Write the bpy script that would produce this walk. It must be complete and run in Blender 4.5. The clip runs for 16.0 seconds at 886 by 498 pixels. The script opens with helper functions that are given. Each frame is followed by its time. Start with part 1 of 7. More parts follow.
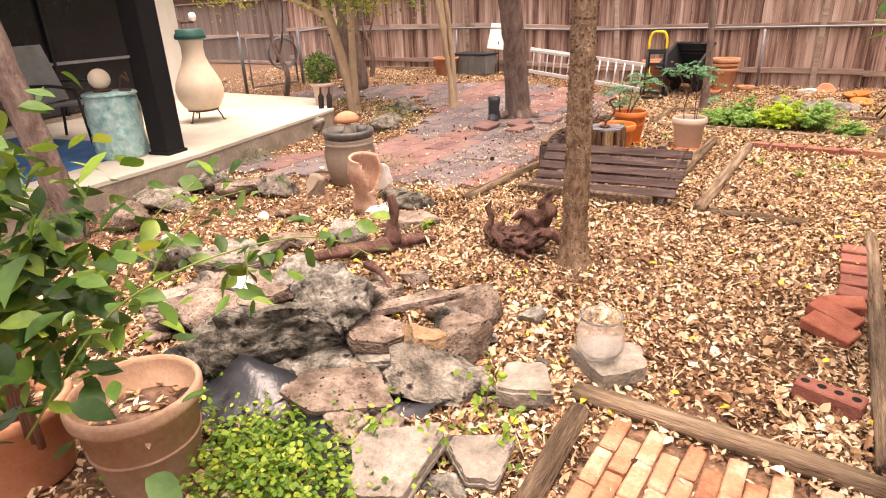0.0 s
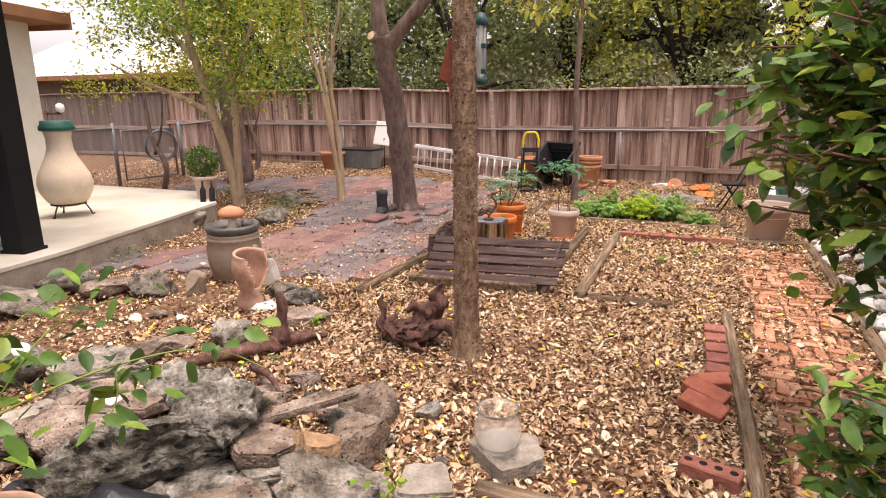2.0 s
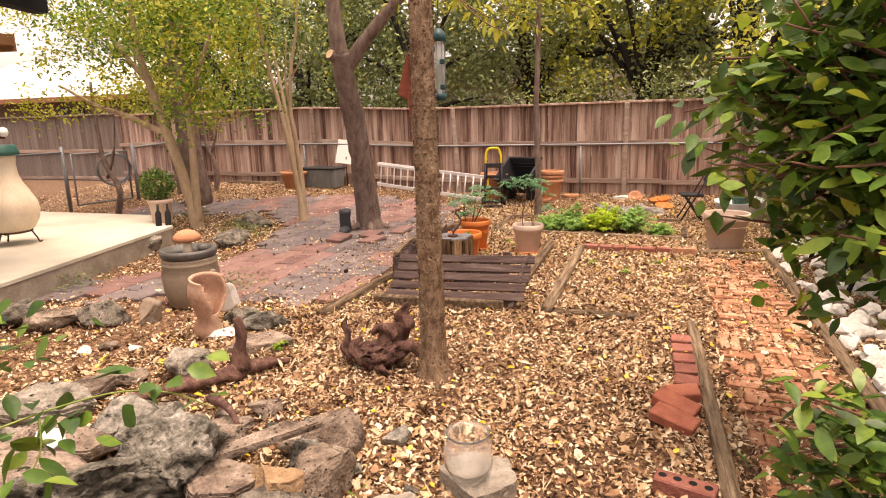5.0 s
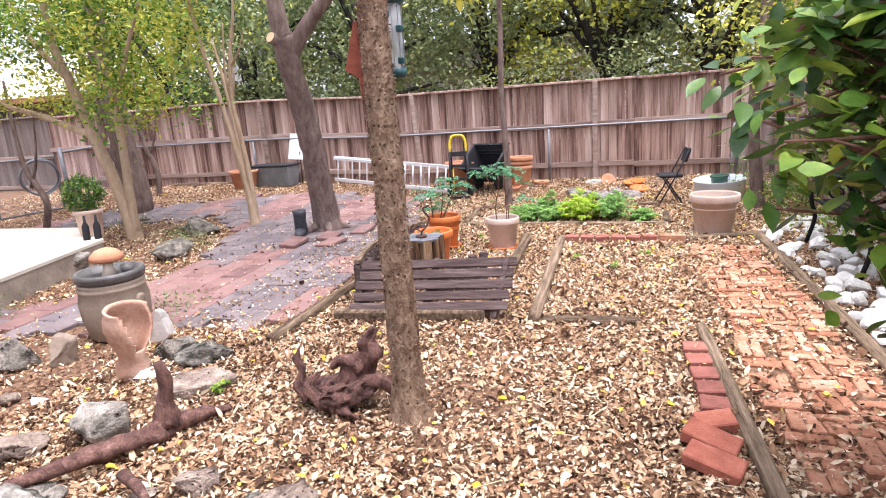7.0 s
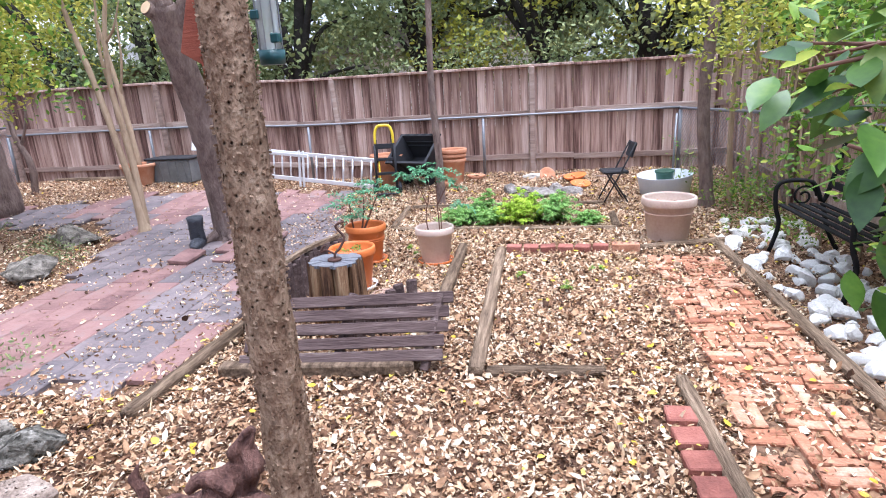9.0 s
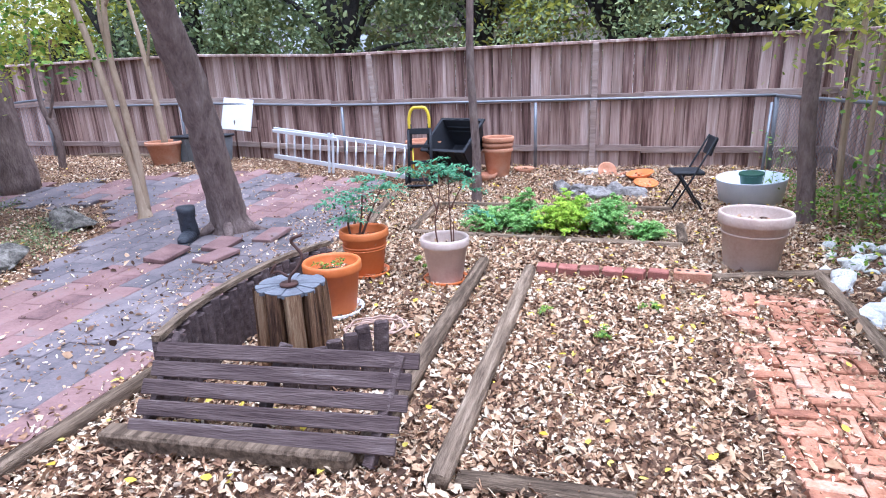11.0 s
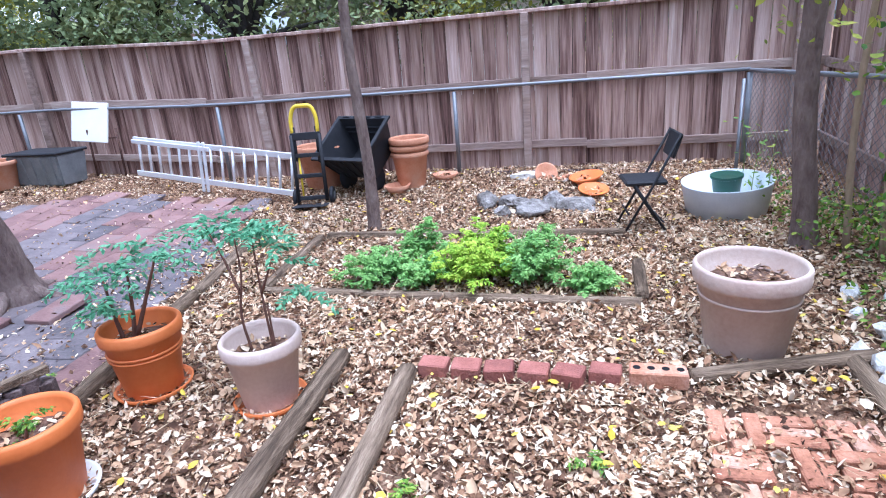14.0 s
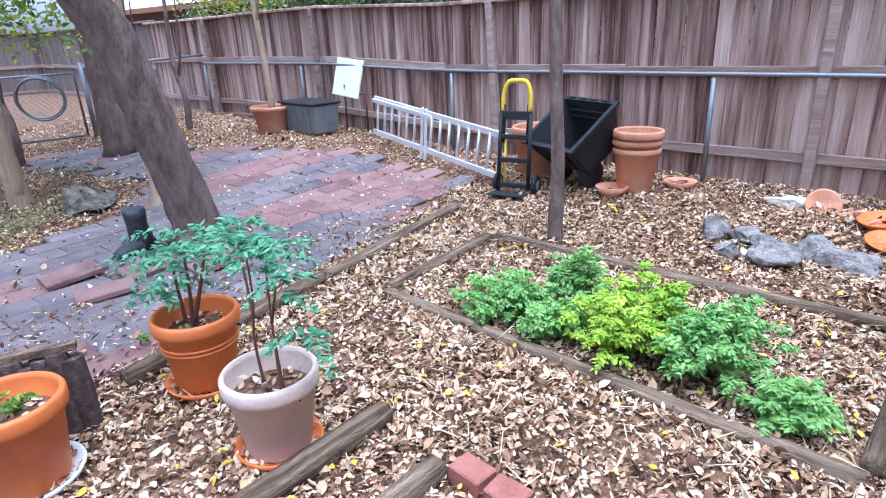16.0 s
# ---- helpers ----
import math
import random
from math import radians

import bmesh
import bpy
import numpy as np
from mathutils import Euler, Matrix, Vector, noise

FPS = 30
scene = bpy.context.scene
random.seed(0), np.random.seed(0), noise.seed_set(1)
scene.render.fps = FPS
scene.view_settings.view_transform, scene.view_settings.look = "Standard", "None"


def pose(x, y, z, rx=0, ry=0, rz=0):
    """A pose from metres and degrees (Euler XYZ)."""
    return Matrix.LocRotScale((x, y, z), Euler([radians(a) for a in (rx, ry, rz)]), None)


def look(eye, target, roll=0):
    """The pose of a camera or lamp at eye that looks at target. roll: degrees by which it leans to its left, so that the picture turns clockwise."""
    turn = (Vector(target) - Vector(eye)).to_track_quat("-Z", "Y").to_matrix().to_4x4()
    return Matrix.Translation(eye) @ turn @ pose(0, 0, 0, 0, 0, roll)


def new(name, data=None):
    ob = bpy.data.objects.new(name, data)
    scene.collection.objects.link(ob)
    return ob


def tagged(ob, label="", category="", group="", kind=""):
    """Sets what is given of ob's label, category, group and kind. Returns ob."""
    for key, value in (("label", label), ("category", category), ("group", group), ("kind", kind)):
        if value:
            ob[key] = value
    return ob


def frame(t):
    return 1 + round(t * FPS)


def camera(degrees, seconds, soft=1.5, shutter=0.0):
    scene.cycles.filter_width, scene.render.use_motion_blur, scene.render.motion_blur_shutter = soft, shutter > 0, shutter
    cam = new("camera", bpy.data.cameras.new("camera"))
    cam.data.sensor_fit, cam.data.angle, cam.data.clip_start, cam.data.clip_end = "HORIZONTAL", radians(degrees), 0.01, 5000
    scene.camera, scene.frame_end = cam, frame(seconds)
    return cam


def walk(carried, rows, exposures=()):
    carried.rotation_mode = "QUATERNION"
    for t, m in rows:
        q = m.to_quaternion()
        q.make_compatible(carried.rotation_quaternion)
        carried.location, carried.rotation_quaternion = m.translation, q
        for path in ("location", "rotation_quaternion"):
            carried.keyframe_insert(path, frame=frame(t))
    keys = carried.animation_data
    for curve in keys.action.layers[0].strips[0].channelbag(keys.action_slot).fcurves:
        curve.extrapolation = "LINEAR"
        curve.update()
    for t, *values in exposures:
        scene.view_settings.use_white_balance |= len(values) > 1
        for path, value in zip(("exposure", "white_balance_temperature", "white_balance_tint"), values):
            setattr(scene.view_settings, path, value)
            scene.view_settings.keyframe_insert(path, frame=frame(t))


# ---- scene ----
cam = camera(74.30, 16.0, soft=1.05)
PATH = [
    (0, (0.002, 0.000, 1.546), (-1.064, 1.514, 0.790), -2.28),
    (0.5, (0.001, -0.009, 1.568), (-0.981, 1.622, 0.955), -1.11),
    (1, (0.002, -0.005, 1.579), (-0.948, 1.675, 1.057), -0.62),
    (1.5, (-0.008, -0.000, 1.580), (-0.851, 1.745, 1.087), -0.51),
    (2, (-0.015, 0.008, 1.577), (-0.795, 1.787, 1.099), -0.57),
    (2.5, (-0.011, 0.014, 1.579), (-0.748, 1.814, 1.114), -0.78),
    (3, (-0.018, 0.020, 1.579), (-0.728, 1.834, 1.125), -0.94),
    (3.5, (-0.027, 0.021, 1.578), (-0.717, 1.845, 1.133), -1.10),
    (4, (-0.029, 0.026, 1.576), (-0.712, 1.854, 1.140), -1.15),
    (4.5, (-0.024, 0.031, 1.575), (-0.705, 1.863, 1.153), -1.37),
    (7, (-0.286, 0.729, 1.532), (-0.849, 2.591, 1.068), -3.92),
    (7.5, (-0.375, 0.931, 1.544), (-0.720, 2.840, 1.060), -4.41),
    (8, (-0.331, 1.240, 1.577), (-0.820, 3.108, 1.057), -3.05),
    (8.5, (-0.334, 1.477, 1.591), (-0.859, 3.334, 1.065), -2.92),
    (9, (-0.447, 1.696, 1.596), (-0.789, 3.593, 1.063), -3.38),
    (11.5, (-0.213, 3.257, 1.509), (-0.801, 5.075, 0.918), -2.15),
    (12, (-0.261, 3.610, 1.504), (-0.790, 5.442, 0.899), -4.02),
    (12.5, (-0.278, 3.863, 1.512), (-0.817, 5.682, 0.878), -4.30),
    (13, (-0.203, 4.143, 1.531), (-0.833, 5.931, 0.894), -4.60),
    (13.5, (-0.130, 4.444, 1.511), (-0.710, 6.247, 0.870), -4.95),
    (14, (-0.033, 4.774, 1.511), (-0.489, 6.613, 0.870), -4.76),
    (14.5, (0.168, 5.097, 1.481), (-0.469, 6.886, 0.854), -1.79),
    (15, (0.312, 5.353, 1.520), (-0.522, 7.053, 0.876), -0.76),
    (15.5, (0.285, 5.622, 1.512), (-0.627, 7.273, 0.846), -0.69),
    (16, (0.344, 5.950, 1.519), (-0.920, 7.336, 0.827), -2.39),
]
walk(cam, [(t, look(eye, target, roll)) for t, eye, target, roll in PATH],
     [(0, 1.62, 7900, 26), (0.5, 1.34, 7200, 23), (1.5, 1.17, 6900, 21), (3.0, 1.17, 8100, 25), (4.5, 1.22, 8800, 25), (7.0, 1.74, 5960, 19), (8.0, 1.74, 6060, 20), (9.0, 1.69, 5360, 16), (11.5, 1.57, 4810, 16), (12.5, 1.57, 4710, 17), (14.0, 1.52, 4760, 15), (16.0, 1.47, 4710, 13)])

# ---- light: thin overcast with a soft sun ----
world = bpy.data.worlds.new("sky")
scene.world = world
world.use_nodes = True
wn = world.node_tree.nodes
sky = wn.new("ShaderNodeTexSky")
sky.sky_type = "NISHITA"
sky.sun_disc = False
sky.sun_elevation, sky.sun_rotation = radians(81), radians(120)
sky.air_density, sky.dust_density, sky.ozone_density = 1.0, 4.0, 1.0
soften = wn.new("ShaderNodeHueSaturation")
soften.inputs["Saturation"].default_value = 0.25
world.node_tree.links.new(sky.outputs[0], soften.inputs["Color"])
world.node_tree.links.new(soften.outputs[0], wn["Background"].inputs["Color"])
wn["Background"].inputs["Strength"].default_value = 0.15
sun = new("sun", bpy.data.lights.new("sun", "SUN"))
sun.data.energy, sun.data.angle, sun.data.color = 1.5, radians(40), (1.0, 0.93, 0.83)
sun.matrix_world = look((0, 0, 20), (-2.2, 1.27, 4.0))

# ---- materials ----
MATS = {}


def mat(name, stops, scale=6.0, rough=0.8, bump=0.3, metal=0.0, fine=60.0, rand=0.12, island=False, stretch=(1, 1, 1),
        spec=0.4, coat=0.0, trans=0.0, stain=0.0, pits=0.0):
    """A procedural surface: colour stops through two scales of noise, varied by piece, with relief. pits: scale of
    small holes, their shade painted into the colour.
    """
    if name in MATS:
        return MATS[name]
    m = bpy.data.materials.new(name)
    m.use_nodes = True
    MATS[name] = m
    n, l = m.node_tree.nodes, m.node_tree.links
    b = n["Principled BSDF"]
    tc = n.new("ShaderNodeTexCoord")
    mp = n.new("ShaderNodeMapping")
    mp.inputs["Scale"].default_value = stretch
    oi = n.new("ShaderNodeObjectInfo")
    geo = n.new("ShaderNodeNewGeometry")
    rnd = geo.outputs["Random Per Island"] if island else oi.outputs["Random"]
    sh = n.new("ShaderNodeVectorMath")
    sh.operation = "MULTIPLY_ADD"
    cm = n.new("ShaderNodeCombineXYZ")
    for i in range(3):
        l.new(oi.outputs["Random"], cm.inputs[i])
    l.new(cm.outputs[0], sh.inputs[0])
    sh.inputs[1].default_value = (7.3, 3.1, 5.7)
    l.new(tc.outputs["Object"], sh.inputs[2])
    l.new(sh.outputs[0], mp.inputs["Vector"])
    big = n.new("ShaderNodeTexNoise")
    big.inputs["Scale"].default_value, big.inputs["Detail"].default_value, big.inputs["Roughness"].default_value = scale, 6, 0.65
    small = n.new("ShaderNodeTexNoise")
    small.inputs["Scale"].default_value, small.inputs["Detail"].default_value = fine, 4
    for t in (big, small):
        l.new(mp.outputs[0], t.inputs["Vector"])
    mixf = n.new("ShaderNodeMath")
    mixf.operation = "MULTIPLY_ADD"
    l.new(small.outputs["Fac"], mixf.inputs[0])
    mixf.inputs[1].default_value = 0.35
    sc = n.new("ShaderNodeMath")
    sc.operation = "MULTIPLY_ADD"
    l.new(big.outputs["Fac"], sc.inputs[0])
    sc.inputs[1].default_value, sc.inputs[2].default_value = 1.25, -0.30
    l.new(sc.outputs[0], mixf.inputs[2])
    add = n.new("ShaderNodeMath")
    add.operation = "MULTIPLY_ADD"
    l.new(rnd, add.inputs[0])
    add.inputs[1].default_value = rand * 2
    shift = n.new("ShaderNodeMath")
    shift.operation = "SUBTRACT"
    l.new(mixf.outputs[0], shift.inputs[0])
    shift.inputs[1].default_value = rand
    l.new(shift.outputs[0], add.inputs[2])
    ramp = n.new("ShaderNodeValToRGB")
    e = ramp.color_ramp.elements
    while len(e) < len(stops):
        e.new(0.5)
    for i, c in enumerate(stops):
        e[i].position = 0.12 + 0.76 * i / max(1, len(stops) - 1)
        e[i].color = (*c, 1)
    l.new(add.outputs[0], ramp.inputs["Fac"])
    col = ramp.outputs["Color"]
    if stain:
        sn = n.new("ShaderNodeTexNoise")
        sn.inputs["Scale"].default_value, sn.inputs["Detail"].default_value = scale * 0.35, 5
        l.new(sh.outputs[0], sn.inputs["Vector"])
        sr = n.new("ShaderNodeValToRGB")
        sr.color_ramp.elements[0].position, sr.color_ramp.elements[1].position = 0.45, 0.7
        l.new(sn.outputs["Fac"], sr.inputs["Fac"])
        sm = n.new("ShaderNodeMixRGB")
        sm.blend_type = "MULTIPLY"
        sf = n.new("ShaderNodeMath")
        sf.operation = "MULTIPLY"
        sf.inputs[1].default_value = stain
        l.new(sr.outputs["Color"], sf.inputs[0])
        l.new(sf.outputs[0], sm.inputs["Fac"])
        l.new(col, sm.inputs["Color1"])
        sm.inputs["Color2"].default_value = (0.42, 0.38, 0.33, 1)
        col = sm.outputs["Color"]
    pit = None
    # pits: the shade inside small holes is multiplied into the colour, besides the relief
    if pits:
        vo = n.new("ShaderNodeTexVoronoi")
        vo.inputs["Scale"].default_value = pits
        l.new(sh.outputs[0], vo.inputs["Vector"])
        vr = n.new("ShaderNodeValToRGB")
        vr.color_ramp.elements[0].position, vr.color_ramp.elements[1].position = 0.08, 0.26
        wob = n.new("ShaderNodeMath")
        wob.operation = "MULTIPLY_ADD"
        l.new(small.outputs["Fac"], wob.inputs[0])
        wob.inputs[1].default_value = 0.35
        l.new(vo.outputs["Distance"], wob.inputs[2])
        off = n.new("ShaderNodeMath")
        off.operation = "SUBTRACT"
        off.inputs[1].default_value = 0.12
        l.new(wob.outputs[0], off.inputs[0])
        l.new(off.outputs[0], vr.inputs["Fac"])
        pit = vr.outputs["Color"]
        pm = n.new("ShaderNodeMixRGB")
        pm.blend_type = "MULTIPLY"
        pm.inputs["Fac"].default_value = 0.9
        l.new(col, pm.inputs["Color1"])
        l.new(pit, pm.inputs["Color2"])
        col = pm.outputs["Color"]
    l.new(col, b.inputs["Base Color"])
    b.inputs["Metallic"].default_value = metal
    b.inputs["Specular IOR Level"].default_value = spec
    b.inputs["Coat Weight"].default_value = coat
    rr = n.new("ShaderNodeMath")
    rr.operation = "MULTIPLY_ADD"
    l.new(big.outputs["Fac"], rr.inputs[0])
    rr.inputs[1].default_value, rr.inputs[2].default_value = 0.25, rough - 0.12
    rr.use_clamp = True
    l.new(rr.outputs[0], b.inputs["Roughness"])
    if bump:
        h = n.new("ShaderNodeMath")
        h.operation = "MULTIPLY_ADD"
        l.new(small.outputs["Fac"], h.inputs[0])
        h.inputs[1].default_value = 0.5
        if pit:
            ph = n.new("ShaderNodeMath")
            l.new(big.outputs["Fac"], ph.inputs[0])
            l.new(pit, ph.inputs[1])
            l.new(ph.outputs[0], h.inputs[2])
        else:
            l.new(big.outputs["Fac"], h.inputs[2])
        bp = n.new("ShaderNodeBump")
        bp.inputs["Strength"].default_value, bp.inputs["Distance"].default_value = bump, 0.03
        l.new(h.outputs[0], bp.inputs["Height"])
        l.new(bp.outputs[0], b.inputs["Normal"])
    if trans:
        tr = n.new("ShaderNodeBsdfTranslucent")
        l.new(col, tr.inputs["Color"])
        mx = n.new("ShaderNodeMixShader")
        mx.inputs[0].default_value = trans
        l.new(b.outputs[0], mx.inputs[1])
        l.new(tr.outputs[0], mx.inputs[2])
        l.new(mx.outputs[0], n["Material Output"].inputs["Surface"])
    return m


def glass_mat(name, tint, rough=0.05, dirt=0.35):
    m = bpy.data.materials.new(name)
    m.use_nodes = True
    n, l = m.node_tree.nodes, m.node_tree.links
    b = n["Principled BSDF"]
    b.inputs["Base Color"].default_value = (*tint, 1)
    b.inputs["Roughness"].default_value = rough
    b.inputs["Transmission Weight"].default_value = 1 - dirt
    b.inputs["IOR"].default_value = 1.2
    t = n.new("ShaderNodeTexNoise")
    t.inputs["Scale"].default_value = 9
    r = n.new("ShaderNodeMath")
    r.operation = "MULTIPLY_ADD"
    l.new(t.outputs["Fac"], r.inputs[0])
    r.inputs[1].default_value, r.inputs[2].default_value = 0.16, rough
    l.new(r.outputs[0], b.inputs["Roughness"])
    return m


SOIL = mat("leafy_soil", [(0.035, 0.02, 0.014), (0.11, 0.063, 0.04), (0.24, 0.145, 0.09), (0.50, 0.36, 0.24)], 22, 0.95, 0.8, fine=55, rand=0, spec=0.1)
LITTER = mat("dry_leaves", [(0.06, 0.032, 0.02), (0.20, 0.108, 0.062), (0.36, 0.21, 0.118), (0.50, 0.325, 0.19), (0.62, 0.45, 0.29), (0.78, 0.65, 0.48)], 3, 0.85, 0, fine=30, rand=0.42, island=True, spec=0.15, trans=0.12)
YELLOW_LEAF = mat("yellow_leaf", [(0.55, 0.36, 0.03), (0.72, 0.55, 0.06), (0.78, 0.66, 0.14)], 4, 0.7, 0, rand=0.3, island=True, spec=0.2, trans=0.25)
FENCE = mat("weathered_cedar", [(0.04, 0.023, 0.019), (0.19, 0.11, 0.092), (0.42, 0.28, 0.232), (0.58, 0.43, 0.37), (0.78, 0.66, 0.60)], 2.6, 0.9, 0.8, fine=17, rand=0.15, stretch=(4.5, 4.5, 0.34), spec=0.12, stain=0.65)
FENCE_GREY = mat("grey_cedar", [(0.12, 0.095, 0.085), (0.20, 0.16, 0.14), (0.30, 0.25, 0.22)], 3.0, 0.9, 0.4, fine=26, rand=0.15, stretch=(6, 6, 0.6), spec=0.12)
RAILWOOD = mat("rail_wood", [(0.18, 0.125, 0.10), (0.35, 0.255, 0.215), (0.52, 0.42, 0.36)], 3.0, 0.9, 0.5, fine=30, rand=0.15, stretch=(0.6, 6, 6), spec=0.12)
TIMBER = mat("landscape_timber", [(0.028, 0.019, 0.013), (0.13, 0.09, 0.06), (0.30, 0.215, 0.145), (0.52, 0.40, 0.28)], 4, 0.92, 1.0, fine=34, rand=0.08, stretch=(8, 0.6, 8), spec=0.1)
PALLET = mat("dark_pallet_wood", [(0.03, 0.018, 0.018), (0.07, 0.046, 0.043), (0.125, 0.088, 0.08), (0.26, 0.205, 0.185)], 4, 0.85, 0.6, fine=30, rand=0.08, stretch=(0.6, 7, 7), spec=0.2)
STUMPWOOD = mat("split_stump", [(0.02, 0.012, 0.009), (0.09, 0.045, 0.026), (0.30, 0.165, 0.085), (0.56, 0.38, 0.22)], 5, 0.85, 0.9, fine=30, rand=0.22, stretch=(10, 10, 0.5), spec=0.2)
STUMPTOP = mat("weathered_stump_top", [(0.08, 0.08, 0.09), (0.16, 0.16, 0.175), (0.26, 0.26, 0.28)], 7, 0.6, 0.5, fine=40, rand=0)
BRICK = mat("old_brick", [(0.20, 0.085, 0.052), (0.37, 0.165, 0.095), (0.50, 0.255, 0.16), (0.60, 0.42, 0.32)], 7, 0.92, 0.5, fine=70, rand=0.22, spec=0.15, stain=0.3)
BRICKRED = mat("bright_red_brick", [(0.24, 0.075, 0.05), (0.38, 0.13, 0.085), (0.46, 0.20, 0.14)], 8, 0.9, 0.4, fine=90, rand=0.1, spec=0.15)
BRICKDARK = mat("edging_brick", [(0.16, 0.062, 0.05), (0.27, 0.105, 0.08), (0.36, 0.155, 0.12)], 8, 0.9, 0.45, fine=90, rand=0.12, spec=0.15)
PAVER = mat("slate_paver", [(0.075, 0.066, 0.068), (0.125, 0.105, 0.108), (0.175, 0.142, 0.142), (0.24, 0.20, 0.195)], 4, 0.8, 0.35, fine=50, rand=0.18, spec=0.25, stain=0.2)
PAVERRED = mat("red_paver", [(0.11, 0.062, 0.058), (0.19, 0.108, 0.098), (0.25, 0.148, 0.132), (0.22, 0.165, 0.155)], 4, 0.85, 0.35, fine=50, rand=0.18, spec=0.2, stain=0.25)
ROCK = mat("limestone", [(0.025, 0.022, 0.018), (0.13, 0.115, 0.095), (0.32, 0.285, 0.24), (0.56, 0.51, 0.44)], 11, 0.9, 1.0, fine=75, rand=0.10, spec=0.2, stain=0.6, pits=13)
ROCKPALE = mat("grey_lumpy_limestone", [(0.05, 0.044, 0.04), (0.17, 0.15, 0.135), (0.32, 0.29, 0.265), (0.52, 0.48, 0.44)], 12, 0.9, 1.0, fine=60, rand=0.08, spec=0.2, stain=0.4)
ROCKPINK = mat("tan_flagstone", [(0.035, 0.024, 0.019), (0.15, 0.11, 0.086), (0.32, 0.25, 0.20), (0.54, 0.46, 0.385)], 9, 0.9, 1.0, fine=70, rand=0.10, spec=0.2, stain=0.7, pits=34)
JARSTONE = mat("pale_limestone_block", [(0.12, 0.10, 0.082), (0.29, 0.255, 0.215), (0.46, 0.415, 0.36)], 9, 0.9, 0.8, fine=60, rand=0, spec=0.2, stain=0.4)
ROCKRUST = mat("rusty_limestone", [(0.14, 0.08, 0.045), (0.30, 0.19, 0.11), (0.46, 0.32, 0.20)], 8, 0.9, 0.8, fine=60, rand=0, spec=0.2)
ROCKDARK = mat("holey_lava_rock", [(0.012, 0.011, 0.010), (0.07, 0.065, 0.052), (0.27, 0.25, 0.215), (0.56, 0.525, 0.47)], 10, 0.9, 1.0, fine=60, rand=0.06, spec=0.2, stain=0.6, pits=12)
WHITEROCK = mat("white_limestone", [(0.55, 0.52, 0.48), (0.77, 0.75, 0.71), (0.86, 0.84, 0.81)], 6, 0.9, 0.6, fine=40, rand=0.18, spec=0.2)
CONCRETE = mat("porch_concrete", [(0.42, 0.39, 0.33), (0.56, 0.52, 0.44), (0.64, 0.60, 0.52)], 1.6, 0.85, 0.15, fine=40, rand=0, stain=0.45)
CONCRETEDARK = mat("dark_concrete", [(0.14, 0.115, 0.09), (0.26, 0.215, 0.17), (0.40, 0.34, 0.27)], 4, 0.9, 0.4, fine=40, rand=0)
STUCCO = mat("white_stucco", [(0.70, 0.67, 0.60), (0.78, 0.75, 0.69), (0.82, 0.80, 0.75)], 4, 0.9, 0.25, fine=90, rand=0)
OLDTERRA = mat("algae_stained_terracotta", [(0.20, 0.115, 0.075), (0.36, 0.215, 0.14), (0.46, 0.30, 0.205), (0.56, 0.44, 0.34)], 3, 0.9, 0.3, fine=50, rand=0, spec=0.15, stain=0.5)
TERRA = mat("terracotta", [(0.30, 0.12, 0.065), (0.46, 0.20, 0.11), (0.55, 0.27, 0.16), (0.58, 0.36, 0.25)], 4, 0.85, 0.2, fine=60, rand=0.06, spec=0.2, stain=0.25)
ORANGEPOT = mat("orange_plastic_pot", [(0.50, 0.12, 0.025), (0.60, 0.16, 0.034), (0.66, 0.21, 0.06)], 3, 0.5, 0.06, fine=40, rand=0.03)
PINKPOT = mat("faded_pink_pot", [(0.43, 0.30, 0.24), (0.55, 0.405, 0.33), (0.63, 0.495, 0.415), (0.73, 0.62, 0.55)], 3, 0.75, 0.15, fine=50, rand=0.04, stain=0.3)
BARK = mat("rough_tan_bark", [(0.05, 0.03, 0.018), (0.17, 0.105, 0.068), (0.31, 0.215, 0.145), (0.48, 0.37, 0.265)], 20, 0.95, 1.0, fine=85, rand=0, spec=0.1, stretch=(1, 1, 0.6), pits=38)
BARKDARK = mat("brown_bark", [(0.075, 0.05, 0.042), (0.15, 0.105, 0.09), (0.23, 0.17, 0.145), (0.34, 0.27, 0.23)], 13, 0.95, 1.0, fine=60, rand=0.04, spec=0.1, stretch=(1, 1, 0.35))
BARKPALE = mat("smooth_pale_bark", [(0.20, 0.13, 0.085), (0.36, 0.26, 0.17), (0.50, 0.38, 0.27)], 5, 0.85, 0.4, fine=40, rand=0.05, spec=0.15, stretch=(1, 1, 0.3))
CUT = mat("sawn_wood", [(0.50, 0.33, 0.18), (0.66, 0.50, 0.32)], 9, 0.8, 0.1, rand=0)
DRIFT = mat("red_driftwood", [(0.018, 0.009, 0.007), (0.07, 0.031, 0.024), (0.155, 0.077, 0.058), (0.30, 0.185, 0.145)], 7, 0.85, 0.8, fine=30, rand=0.05, stretch=(3, 3, 1))
GREEN = mat("glossy_green_leaf", [(0.018, 0.05, 0.010), (0.045, 0.105, 0.018), (0.085, 0.17, 0.026), (0.19, 0.27, 0.04)], 5, 0.40, 0, rand=0.34, island=True, spec=0.4, trans=0.2)
GREENHERB = mat("fresh_herb_leaf", [(0.15, 0.30, 0.08), (0.27, 0.47, 0.13), (0.42, 0.62, 0.20)], 5, 0.6, 0, rand=0.3, island=True, spec=0.25, trans=0.42)
GREENLIGHT = mat("light_green_leaf", [(0.05, 0.12, 0.012), (0.11, 0.22, 0.025), (0.21, 0.34, 0.04), (0.40, 0.45, 0.06)], 5, 0.5, 0, rand=0.35, island=True, spec=0.35, trans=0.3)
